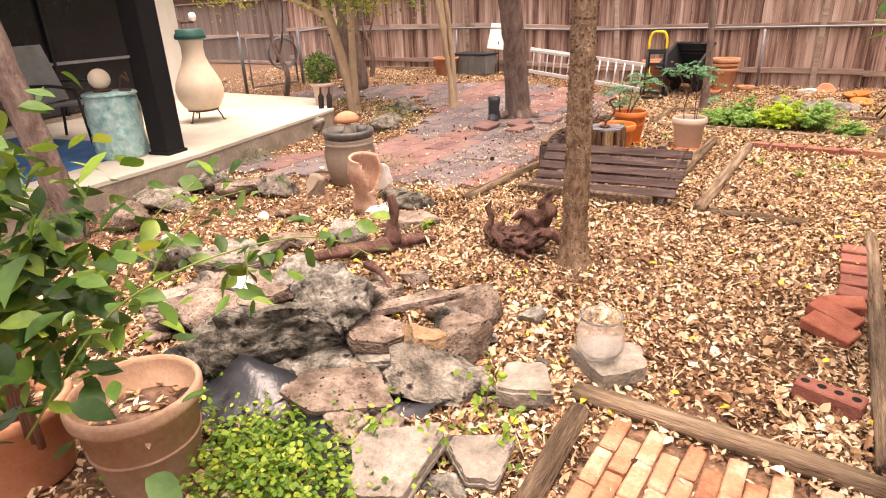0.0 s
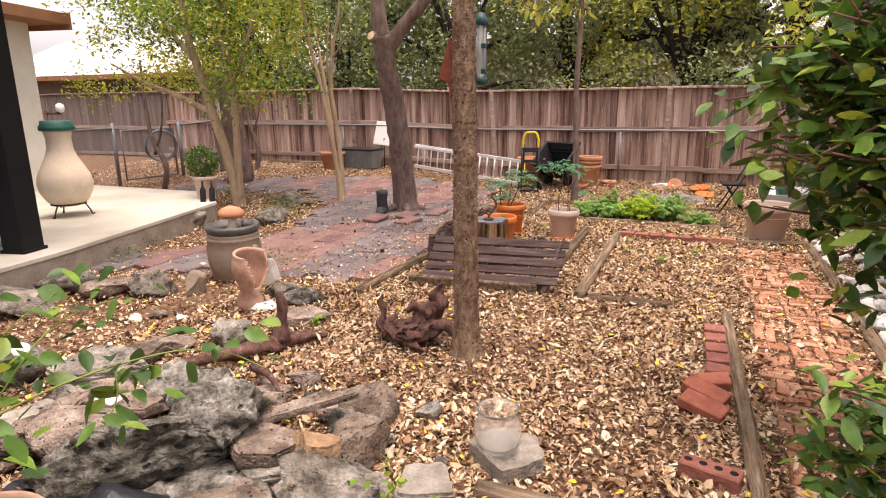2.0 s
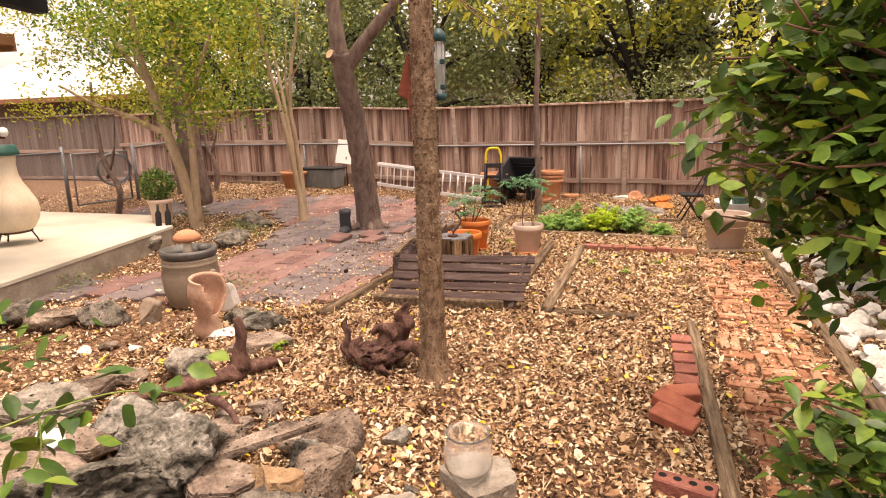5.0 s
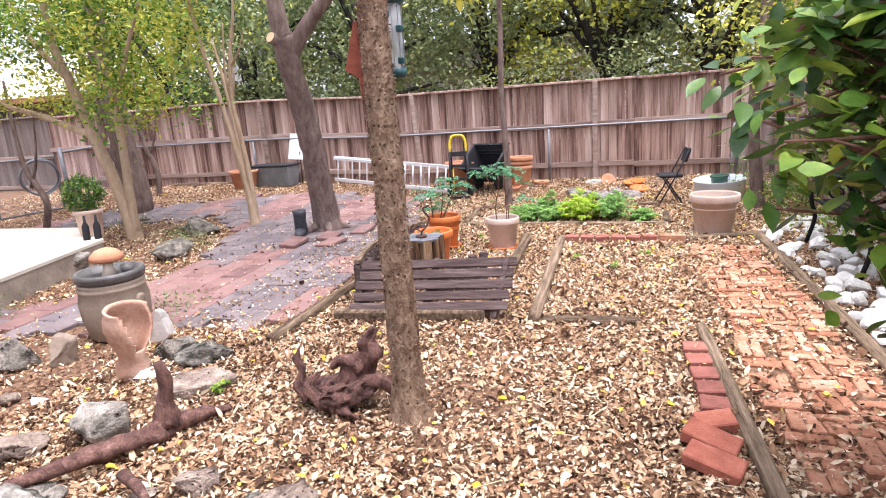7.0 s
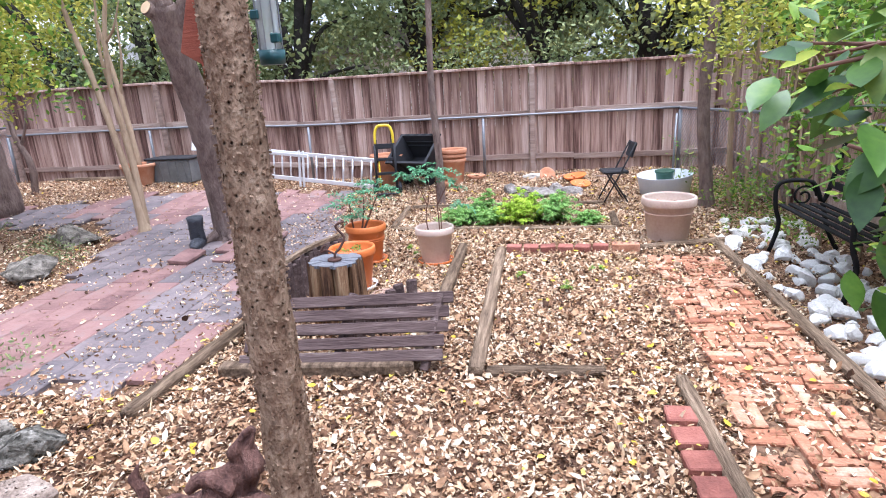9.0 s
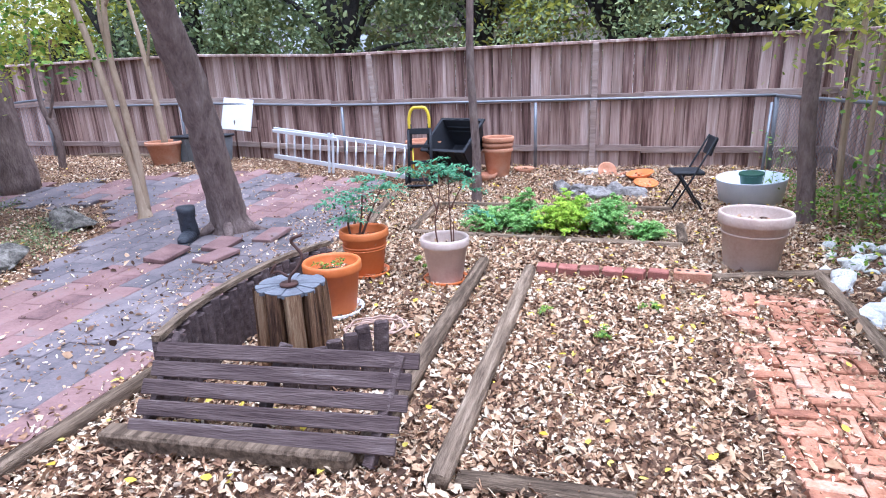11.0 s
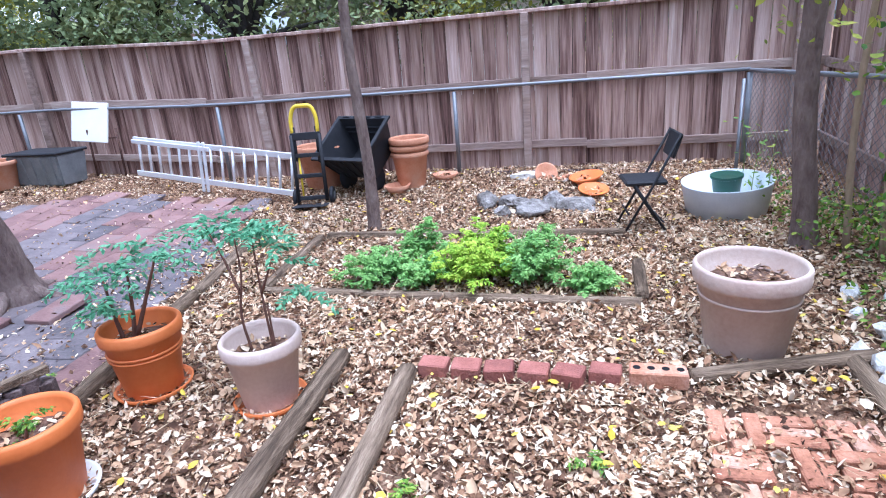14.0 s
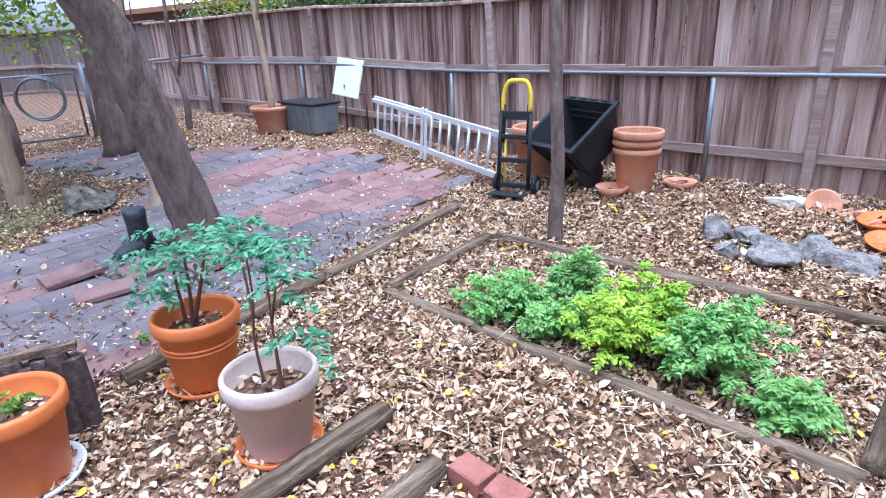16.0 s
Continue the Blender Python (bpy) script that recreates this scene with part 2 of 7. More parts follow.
GREENBLUE = mat("feathery_blue_green_leaf", [(0.06, 0.19, 0.09), (0.13, 0.32, 0.17), (0.24, 0.47, 0.27)], 5, 0.6, 0, rand=0.3, island=True, spec=0.25, trans=0.35)
HERB = mat("herb_leaf", [(0.16, 0.32, 0.03), (0.32, 0.50, 0.045), (0.52, 0.64, 0.07), (0.68, 0.74, 0.13)], 0.9, 0.6, 0, fine=3, rand=0.18, island=True, spec=0.25, trans=0.42)
OAKLEAF = mat("oak_foliage", [(0.04, 0.062, 0.026), (0.115, 0.155, 0.062), (0.23, 0.27, 0.11), (0.44, 0.44, 0.17)], 0.5, 0.6, 0, fine=3, rand=0.15, island=True, spec=0.3, trans=0.22)
AUTUMN = mat("yellow_green_foliage", [(0.12, 0.16, 0.03), (0.28, 0.31, 0.04), (0.46, 0.45, 0.07), (0.64, 0.56, 0.11)], 0.8, 0.6, 0, fine=3, rand=0.2, island=True, spec=0.3, trans=0.35)
BLACK = mat("black_plastic", [(0.012, 0.012, 0.014), (0.02, 0.02, 0.023), (0.03, 0.03, 0.034)], 6, 0.62, 0.08, rand=0.02, spec=0.25)
BLACKPAINT = mat("black_painted_post", [(0.006, 0.006, 0.007), (0.012, 0.012, 0.013)], 6, 0.75, 0.1, rand=0, spec=0.2)
YELLOWPAINT = mat("yellow_grip", [(0.66, 0.48, 0.02), (0.78, 0.58, 0.03)], 6, 0.45, 0.05, rand=0)
ALU = mat("aluminium_ladder", [(0.62, 0.62, 0.63), (0.75, 0.75, 0.76)], 6, 0.45, 0.05, metal=0.35, rand=0.02)
GALV = mat("galvanised_pipe", [(0.17, 0.175, 0.19), (0.28, 0.29, 0.31)], 8, 0.6, 0.05, metal=0.6, rand=0.03)
WHITE = mat("white_plastic", [(0.74, 0.74, 0.72), (0.83, 0.83, 0.81)], 6, 0.5, 0.03, rand=0)
TUBGREY = mat("pale_grey_tub", [(0.52, 0.56, 0.62), (0.64, 0.68, 0.74), (0.74, 0.77, 0.81)], 3, 0.5, 0.05, rand=0)
TEAL = mat("teal_glaze", [(0.10, 0.25, 0.25), (0.20, 0.40, 0.39), (0.38, 0.56, 0.53), (0.6, 0.72, 0.68)], 9, 0.35, 0.5, fine=24, rand=0, coat=0.3)
TEALDARK = mat("dark_teal_lid", [(0.01, 0.07, 0.06), (0.02, 0.11, 0.09)], 6, 0.5, 0.05, rand=0)
CREAM = mat("cream_clay", [(0.58, 0.46, 0.34), (0.72, 0.60, 0.46), (0.78, 0.68, 0.55)], 2.5, 0.7, 0.1, fine=40, rand=0, stain=0.2)
STONEWARE = mat("brown_stoneware", [(0.16, 0.12, 0.09), (0.26, 0.20, 0.15), (0.35, 0.28, 0.21)], 3, 0.7, 0.2, fine=40, rand=0, stain=0.3)
BASIN = mat("dark_wet_basin", [(0.03, 0.03, 0.03), (0.08, 0.075, 0.07), (0.14, 0.13, 0.12)], 8, 0.35, 0.4, rand=0)
LINER = mat("black_pond_liner", [(0.012, 0.012, 0.015), (0.03, 0.032, 0.038)], 4, 0.3, 0.5, fine=14, rand=0, spec=0.6)
RUBBER = mat("dark_boot", [(0.025, 0.026, 0.032), (0.05, 0.052, 0.062)], 9, 0.5, 0.7, fine=30, rand=0)
SLATETUB = mat("smoky_plastic_tub", [(0.10, 0.11, 0.115), (0.17, 0.18, 0.185), (0.25, 0.26, 0.26)], 4, 0.4, 0.1, rand=0)
DARKGLASS = mat("dark_window", [(0.008, 0.009, 0.011), (0.014, 0.015, 0.018)], 2, 0.22, 0, rand=0, spec=0.4)
BROWNSIDING = mat("brown_siding", [(0.10, 0.075, 0.058), (0.15, 0.115, 0.09)], 3, 0.9, 0.2, rand=0)
METALROOF = mat("pale_roof", [(0.62, 0.62, 0.63), (0.74, 0.74, 0.74)], 2, 0.6, 0.1, rand=0)
SHINGLE = mat("eave_wood", [(0.22, 0.10, 0.05), (0.33, 0.16, 0.08)], 3, 0.8, 0.2, rand=0)
REDWOOD = mat("red_painted_wood", [(0.16, 0.035, 0.02), (0.24, 0.06, 0.03), (0.30, 0.09, 0.05)], 7, 0.7, 0.3, rand=0, stretch=(1, 1, 5))
FEEDER = mat("green_feeder_metal", [(0.01, 0.05, 0.055), (0.02, 0.08, 0.085)], 6, 0.4, 0.05, rand=0)
RUG = mat("blue_rug", [(0.02, 0.07, 0.16), (0.03, 0.12, 0.27), (0.05, 0.19, 0.36)], 3, 0.95, 0.3, fine=90, rand=0)
RUST = mat("rusty_iron", [(0.05, 0.025, 0.02), (0.11, 0.05, 0.035)], 9, 0.8, 0.3, rand=0)
TWIG = mat("thin_stem", [(0.10, 0.045, 0.03), (0.19, 0.09, 0.06)], 9, 0.8, 0.2, rand=0.05)
STEMGREEN = mat("green_stem", [(0.12, 0.17, 0.03), (0.22, 0.28, 0.06)], 9, 0.6, 0.1, rand=0.05)
ROPE = mat("pale_cord", [(0.38, 0.24, 0.18), (0.52, 0.36, 0.28)], 9, 0.8, 0.1, rand=0)
GREENPAINT = mat("dark_green_bucket", [(0.01, 0.05, 0.03), (0.02, 0.08, 0.05)], 5, 0.4, 0.05, rand=0)
POTSOIL = mat("potting_soil", [(0.06, 0.035, 0.025), (0.16, 0.09, 0.06), (0.30, 0.19, 0.12)], 14, 0.95, 0.8, fine=60, rand=0)
JARGLASS = glass_mat("cloudy_jar_glass", (0.96, 0.95, 0.93), 0.03, 0.09)
OAKBARK = mat("dark_oak_bark", [(0.012, 0.011, 0.01), (0.03, 0.027, 0.024), (0.06, 0.052, 0.045)], 6, 0.95, 0.8, fine=40, rand=0.04, spec=0.1)
CLAYPALE = mat("pale_pink_clay", [(0.24, 0.11, 0.07), (0.44, 0.26, 0.18), (0.62, 0.46, 0.36)], 5, 0.85, 0.3, fine=50, rand=0)

# ---- builders ----
rng = np.random.default_rng(7)
random.seed(11)


def smooth(a, b, v):
    u = min(1, max(0, (v - a) / (b - a)))
    return u * u * (3 - 2 * u)


def ground_z(x, y):
    """Height of the ground: level lawn, rising to the back fence and to the gate."""
    return 0.13 * smooth(10.2, 11.6, y) * (1 - smooth(-3, -6, x)) + 0.27 * smooth(-3.2, -7.2, x) * smooth(7.2, 10.8, y)


def link(name, me, material, parent=None, label="", flat=False):
    ob = new(name, me)
    if material:
        me.materials.append(material)
    if not flat:
        for p in me.polygons:
            p.use_smooth = True
    if parent:
        ob.parent = parent
    if label:
        ob["label"] = label
    return ob


def part(name, bm, material, parent=None, label="", flat=True, at=None):
    """One bmesh as one mesh object under a thing or a part."""
    me = bpy.data.meshes.new(name)
    bmesh.ops.recalc_face_normals(bm, faces=bm.faces[:])
    bm.to_mesh(me)
    bm.free()
    ob = link(name, me, material, parent, label, flat)
    if at is not None:
        ob.matrix_basis = at
    return ob


def thing(name, at, label, category, group="", kind=""):
    ob = new(name)
    ob.matrix_basis = at
    return tagged(ob, label, category, group, kind)


def box(bm, sx, sy, sz, at=None, bev=0.006):
    r = bmesh.ops.create_cube(bm, size=1, matrix=(at or Matrix()) @ Matrix.Diagonal((sx, sy, sz, 1)))
    if bev:
        es = list({e for v in r["verts"] for e in v.link_edges})
        bmesh.ops.bevel(bm, geom=es, offset=bev, segments=1, affect="EDGES")
    return bm


def B(sx, sy, sz, at=None, bev=0.006):
    return box(bmesh.new(), sx, sy, sz, at, bev)


def beam(bm, a, b, w, h, bev=0.006, up=Vector((0, 0, 1))):
    """A square bar from a to b."""
    a, b = Vector(a), Vector(b)
    d = b - a
    yv = d.normalized()
    xv = yv.cross(up)
    xv = xv.normalized() if xv.length > 1e-4 else Vector((1, 0, 0))
    zv = xv.cross(yv)
    m = Matrix((xv, yv, zv)).transposed().to_4x4()
    m.translation = (a + b) / 2
    return box(bm, w, d.length, h, m, bev)


def lathe(bm, prof, n=24, at=None, wob=0.0):
    """Turn a profile of (radius, height) about z."""
    rows = []
    for r, z in prof:
        row = []
        for i in range(n):
            a = 2 * math.pi * i / n
            k = 1 + wob * math.sin(3 * a + z * 9)
            row.append(bm.verts.new((at or Matrix()) @ Vector((r * k * math.cos(a), r * k * math.sin(a), z))))
        rows.append(row)
    for p, q in zip(rows, rows[1:]):
        for i in range(n):
            bm.faces.new((p[i], p[(i + 1) % n], q[(i + 1) % n], q[i]))
    bm.faces.new(rows[0][::-1])
    bm.faces.new(rows[-1])
    return bm


def tube(bm, pts, rads, n=8, rough=0.0, seed=0):
    """A round limb through points with a radius at each."""
    pts = [Vector(p) for p in pts]
    rows, x = [], None
    for i, p in enumerate(pts):
        d = (pts[min(i + 1, len(pts) - 1)] - pts[max(i - 1, 0)]).normalized()
        if x is None:
            x = d.orthogonal().normalized()
        x = (x - d * x.dot(d)).normalized()
        y = d.cross(x)
        row = []
        for k in range(n):
            a = 2 * math.pi * k / n
            off = x * math.cos(a) + y * math.sin(a)
            r = rads[i] if isinstance(rads, (list, tuple)) else rads
            if rough:
                r *= 1 + rough * noise.noise((p + off * 0.1) * 9 + Vector((seed, 0, 0)))
            row.append(bm.verts.new(p + off * r))
        rows.append(row)
    for p, q in zip(rows, rows[1:]):
        for k in range(n):
            bm.faces.new((p[k], p[(k + 1) % n], q[(k + 1) % n], q[k]))
    bm.faces.new(rows[0][::-1])
    bm.faces.new(rows[-1])
    return bm


def curve_pts(pts, steps=6):
    """A smooth line through points."""
    p = [Vector(q) for q in pts]
    p = [p[0] * 2 - p[1]] + p + [p[-1] * 2 - p[-2]]
    out = []
    for i in range(1, len(p) - 2):
        for s in range(steps):
            t = s / steps
            out.append(0.5 * (2 * p[i] + (p[i + 1] - p[i - 1]) * t + (2 * p[i - 1] - 5 * p[i] + 4 * p[i + 1] - p[i + 2]) * t * t
                              + (3 * p[i] - p[i - 1] - 3 * p[i + 1] + p[i + 2]) * t ** 3))
    return out + [p[-2]]


def lerp_list(vals, m):
    return list(np.interp(np.linspace(0, 1, m), np.linspace(0, 1, len(vals)), vals))


def leaf_mesh(name, pos, length, aspect=0.5, tilt=1.0, fold=0.25, heading=None, droop=None):
    """Many folded leaves in one mesh. tilt: 0 lies flat, 1 any way."""
    n = len(pos)
    if n == 0:
        pos, n = np.zeros((1, 3)), 1
    length = np.broadcast_to(length, n)
    az = rng.uniform(0, 2 * math.pi, n) if heading is None else heading
    el = rng.normal(0, 0.75, n) * tilt if droop is None else droop + rng.normal(0, 0.35, n)
    ro = rng.normal(0, 0.9, n) * tilt
    d = np.stack([np.cos(az) * np.cos(el), np.sin(az) * np.cos(el), np.sin(el)], 1)
    s0 = np.stack([-np.sin(az), np.cos(az), 0 * az], 1)
    u0 = np.cross(d, s0)
    s = s0 * np.cos(ro)[:, None] + u0 * np.sin(ro)[:, None]
    u = np.cross(d, s)
    L = length[:, None]
    W = L * aspect * rng.uniform(0.8, 1.2, (n, 1)) * 0.5
    c = L * fold * rng.uniform(-0.3, 1.0, (n, 1))
    cols = [pos, pos + d * L * 0.3 + s * W + u * c * 0.5, pos + d * L * 0.68 + s * W * 0.8 + u * c * 0.5, pos + d * L + u * c * 0.4 * 0,
            pos + d * L * 0.68 - s * W * 0.8 + u * c * 0.5, pos + d * L * 0.3 - s * W + u * c * 0.5]
    v = np.stack(cols, 1).reshape(-1, 3).astype(np.float32)
    f = (np.arange(n)[:, None] * 6 + np.array([0, 1, 2, 3, 0, 3, 4, 5])).ravel().astype(np.int32)
    me = bpy.data.meshes.new(name)
    me.vertices.add(n * 6)
    me.vertices.foreach_set("co", v.ravel())
    me.loops.add(n * 8)
    me.loops.foreach_set("vertex_index", f)
    me.polygons.add(n * 2)
    me.polygons.foreach_set("loop_start", np.arange(0, n * 8, 4, dtype=np.int32))
    me.update(calc_edges=True)
    return me


def broad_leaves(name, pos, length, aspect=0.5, tilt=0.5, fold=0.2, heading=None, droop=-0.35):
    """Near leaves with a smooth oval outline, a pointed tip, a folded midrib and a curl along their length."""
    n = len(pos)
    length = np.broadcast_to(length, n)
    az = rng.uniform(0, 2 * math.pi, n) if heading is None else heading
    el = np.broadcast_to(droop, n) + rng.normal(0, 0.35, n)
    ro = rng.normal(0, 0.9, n) * tilt
    d = np.stack([np.cos(az) * np.cos(el), np.sin(az) * np.cos(el), np.sin(el)], 1)
    s0 = np.stack([-np.sin(az), np.cos(az), 0 * az], 1)
    u0 = np.cross(d, s0)
    s = s0 * np.cos(ro)[:, None] + u0 * np.sin(ro)[:, None]
    u = np.cross(d, s)
    L = length[:, None]
    W = L * aspect * rng.uniform(0.8, 1.2, (n, 1)) * 0.5
    c = W * fold * 2.5 * rng.uniform(-0.2, 1.0, (n, 1))
    curl = L * rng.uniform(-0.25, 0.12, (n, 1))
    cols = []
    for t, w in ((0, .04), (.12, .52), (.3, .92), (.48, 1.0), (.68, .78), (.86, .36), (1, .0)):
        mid = pos + d * L * t + u * curl * t * t
        cols += [mid + s * W * w + u * c * w, mid, mid - s * W * w + u * c * w]
    v = np.stack(cols, 1).reshape(-1, 3).astype(np.float32)
    quad = [k for i in range(6) for k in (3 * i, 3 * i + 1, 3 * i + 4, 3 * i + 3, 3 * i + 1, 3 * i + 2, 3 * i + 5, 3 * i + 4)]
    f = (np.arange(n)[:, None] * 21 + np.array(quad)).ravel().astype(np.int32)
    me = bpy.data.meshes.new(name)
    me.vertices.add(n * 21)
    me.vertices.foreach_set("co", v.ravel())
    me.loops.add(n * 48)
    me.loops.foreach_set("vertex_index", f)
    me.polygons.add(n * 12)
    me.polygons.foreach_set("loop_start", np.arange(0, n * 48, 4, dtype=np.int32))
    me.update(calc_edges=True)
    return me


def rock_bm(sx, sy, sz, seed, holes=0.0, angular=0.4, sub=3):
    """A broken stone: a lumpy ball cut by planes, or pitted."""
    bm = bmesh.new()
    bmesh.ops.create_icosphere(bm, subdivisions=sub, radius=1)
    r = random.Random(seed)
    planes = [(Vector((r.gauss(0, 1), r.gauss(0, 1), r.gauss(0, 1.2))).normalized(), r.uniform(0.42, 0.8)) for _ in range(13)]
    o = Vector((seed * 3.7, seed * 1.3, 0))
    for v in bm.verts:
        p = v.co.copy()
        for nn, dd in planes:
            k = p.dot(nn) - dd
            if k > 0:
                p -= nn * k * min(1.0, 0.6 + angular)
        p *= 1.12 + 0.13 * noise.noise(v.co * 2.2 + o) + 0.10 * noise.noise(v.co * 5 + o) + 0.075 * noise.noise(v.co * 11 + o) + 0.04 * noise.noise(v.co * 22 + o)
        if holes:
            pit = noise.voronoi(v.co * 2.6 + o)[0][0]
            p *= 1 - holes * (0.9 * max(0, 0.34 - pit) * 2 + 0.6 * max(0, noise.noise(v.co * 7 + o * 2)) * 0.5)
        if holes > .7:
            p *= 1 - .55 * holes * max(0, .26 - noise.voronoi(v.co * 6.5 + o)[0][0])
        v.co = Vector((p.x * sx, p.y * sy, p.z * sz))
    return bm


def stone(x, y, z, sx, sy, sz, seed, material, label, rz=0, tilt=0, roll=0, holes=0.0, angular=0.4, name="stone", group="pond stones", sub=4):
    ob = part(name, rock_bm(sx, sy, sz, seed, holes, angular, sub), material, None, "", False)
    ob.matrix_basis = pose(x, y, z, tilt, roll, rz)
    return tagged(ob, label, "stone", group)


def slab_stone(x, y, z, sx, sy, sz, seed, material, label, rz=0, tilt=0, roll=0):
    """A split flagstone: an uneven outline in thin layers with ragged edges and a flat worn top."""
    r = random.Random(seed)
    corners = sorted(r.uniform(0, 2 * math.pi) for _ in range(7))
    lens = [r.uniform(.78, 1.12) for _ in corners]

    def outline(a):
        for i in range(7):
            a0, a1 = corners[i - 1] - (2 * math.pi if i == 0 else 0), corners[i]
            for w in (0, 2 * math.pi):
                if a0 <= a - w <= a1:
                    k = (a - w - a0) / max(a1 - a0, 1e-6)
                    g = max(math.cos((a1 - a0) / 2), .55)
                    return (lens[i - 1] * (1 - k) + lens[i] * k) * g / max(math.cos((k - .5) * (a1 - a0)), g)
        return lens[0]

    bm = bmesh.new()
    n, layers = 60, r.randint(3, 5)
    rows = []
    for j in range(layers):
        inset = 1 - .07 * r.random() - .02 * abs(j - layers / 2)
        for k in (0, 1):
            h = -sz + 2 * sz * (j + (.06 if k == 0 else .94)) / layers
            row = []
            for i in range(n):
                a = 2 * math.pi * i / n
                q = outline(a) * inset * (1 + .05 * noise.noise((math.cos(a) * 5, math.sin(a) * 5, seed + j * 3.1)) + .03 * noise.noise((math.cos(a) * 14, math.sin(a) * 14, seed + j)))
                row.append(bm.verts.new((q * sx * math.cos(a), q * sy * math.sin(a), h + .10 * sz * noise.noise((math.cos(a) * 3, math.sin(a) * 3, seed)))))
            rows.append(row)
    for f in (.82, .55, .25):
        rows.append([bm.verts.new((v.co.x * f, v.co.y * f, sz * (1.0 + .10 * noise.noise((v.co.x * f * 14, v.co.y * f * 14, seed))))) for v in rows[2 * layers - 1]])
    for p, q in zip(rows, rows[1:]):
        for i in range(n):
            bm.faces.new((p[i], p[(i + 1) % n], q[(i + 1) % n], q[i]))
    bm.faces.new(rows[0][::-1])
    bm.faces.new(rows[-1])
    ob = part("flagstone", bm, material, None, "", True)
    ob.matrix_basis = pose(x, y, z, tilt, roll, rz)
    return tagged(ob, label, "stone", "pond stones")


def pot_profile(r, h, base=0.68, rim=0.16, wall=0.02):
    """A flower pot: tapered body, thick rim, hollow to a soil level."""
    rb, zr = r * base, h * (1 - rim)
    return [(rb * 0.2, 0), (rb * 0.97, 0), (rb, 0.01), (r * 0.90, zr), (r * 0.985, zr + 0.004), (r, zr + 0.02), (r, h - 0.012), (r - 0.008, h),
            (r - wall, h), (r - wall - 0.004, h - 0.02), (r * 0.78, h * 0.56), (0.02, h * 0.56)]


def make_pot(x, y, z, r, h, material, label, soil=0.76, base=0.68, rim=0.16, name="flower_pot", saucer=None, group="flower pots", rz=0, bands=()):
    t = thing(name, pose(x, y, z, 0, 0, rz), label, "flower pot", group)
    part("pot_body", lathe(bmesh.new(), pot_profile(r, h, base, rim), 40, pose(0, 0, 0.012 if saucer else 0)), material, t, "", False)
    for k in bands:
        rr = r * (base + (0.9 - base) * k / (1 - rim)) + 0.003
        part("band", lathe(bmesh.new(), [(rr - 0.02, h * k - 0.007), (rr + 0.003, h * k - 0.005), (rr + 0.004, h * k + 0.005), (rr - 0.02, h * k + 0.007)], 40), material, t, "", False)
    s = lathe(bmesh.new(), [(0.02, h * soil - 0.01), (r * 0.84, h * soil - 0.012), (r * 0.84, h * soil), (r * 0.4, h * soil + 0.012), (0.02, h * soil + 0.006)], 24, None, 0.02)
    sb_ = part("soil", s, POTSOIL, t, "dry soil with fallen leaves", False)
    nl = int(2200 * r * r)
    an, ra = rng.uniform(0, 6.28, nl), r * 0.78 * np.sqrt(rng.random(nl))
    lf = leaf_mesh("fallen_leaves", np.stack([ra * np.cos(an), ra * np.sin(an), h * soil + 0.012 + 0.012 * rng.random(nl)], 1), rng.uniform(.03, .055, nl), .45, .4, .3)
    tagged(link("fallen_leaves", lf, LITTER, sb_), kind="stuff")
    if saucer:
        rs = r * base * 1.38
        part("saucer", lathe(bmesh.new(), [(0.03, 0), (rs * 0.9, 0), (rs, 0.035), (rs - 0.012, 0.036), (rs * 0.86, 0.011), (0.03, 0.011)], 36), saucer, t, "shallow saucer", False)
    return t

# ---- ground ----
def axis(lo, hi, step, far):
    core = list(np.arange(lo, hi + 1e-6, step))
    return [-far, -60, lo - 12, lo - 4, lo - 1.5] + core + [hi + 1.5, hi + 4, hi + 12, 60, far]


gx, gy = axis(-13, 4, 0.125, 400), axis(-2.5, 12.5, 0.125, 400)
verts = [(x, y, ground_z(x, y) + (0.022 * noise.noise((x * 0.9, y * 0.9, 0)) + 0.012 * noise.noise((x * 5, y * 5, 3)) if -13 <= x <= 4 and -2.5 <= y <= 12.5 else 0) - 0.015) for y in gy for x in gx]
W = len(gx)
faces = [(j * W + i, j * W + i + 1, (j + 1) * W + i + 1, (j + 1) * W + i) for j in range(len(gy) - 1) for i in range(W - 1)]
gm = bpy.data.meshes.new("ground")
gm.from_pydata(verts, [], faces)
tagged(link("ground", gm, SOIL), "bare brown soil strewn with dry leaf litter", "ground", kind="structure")

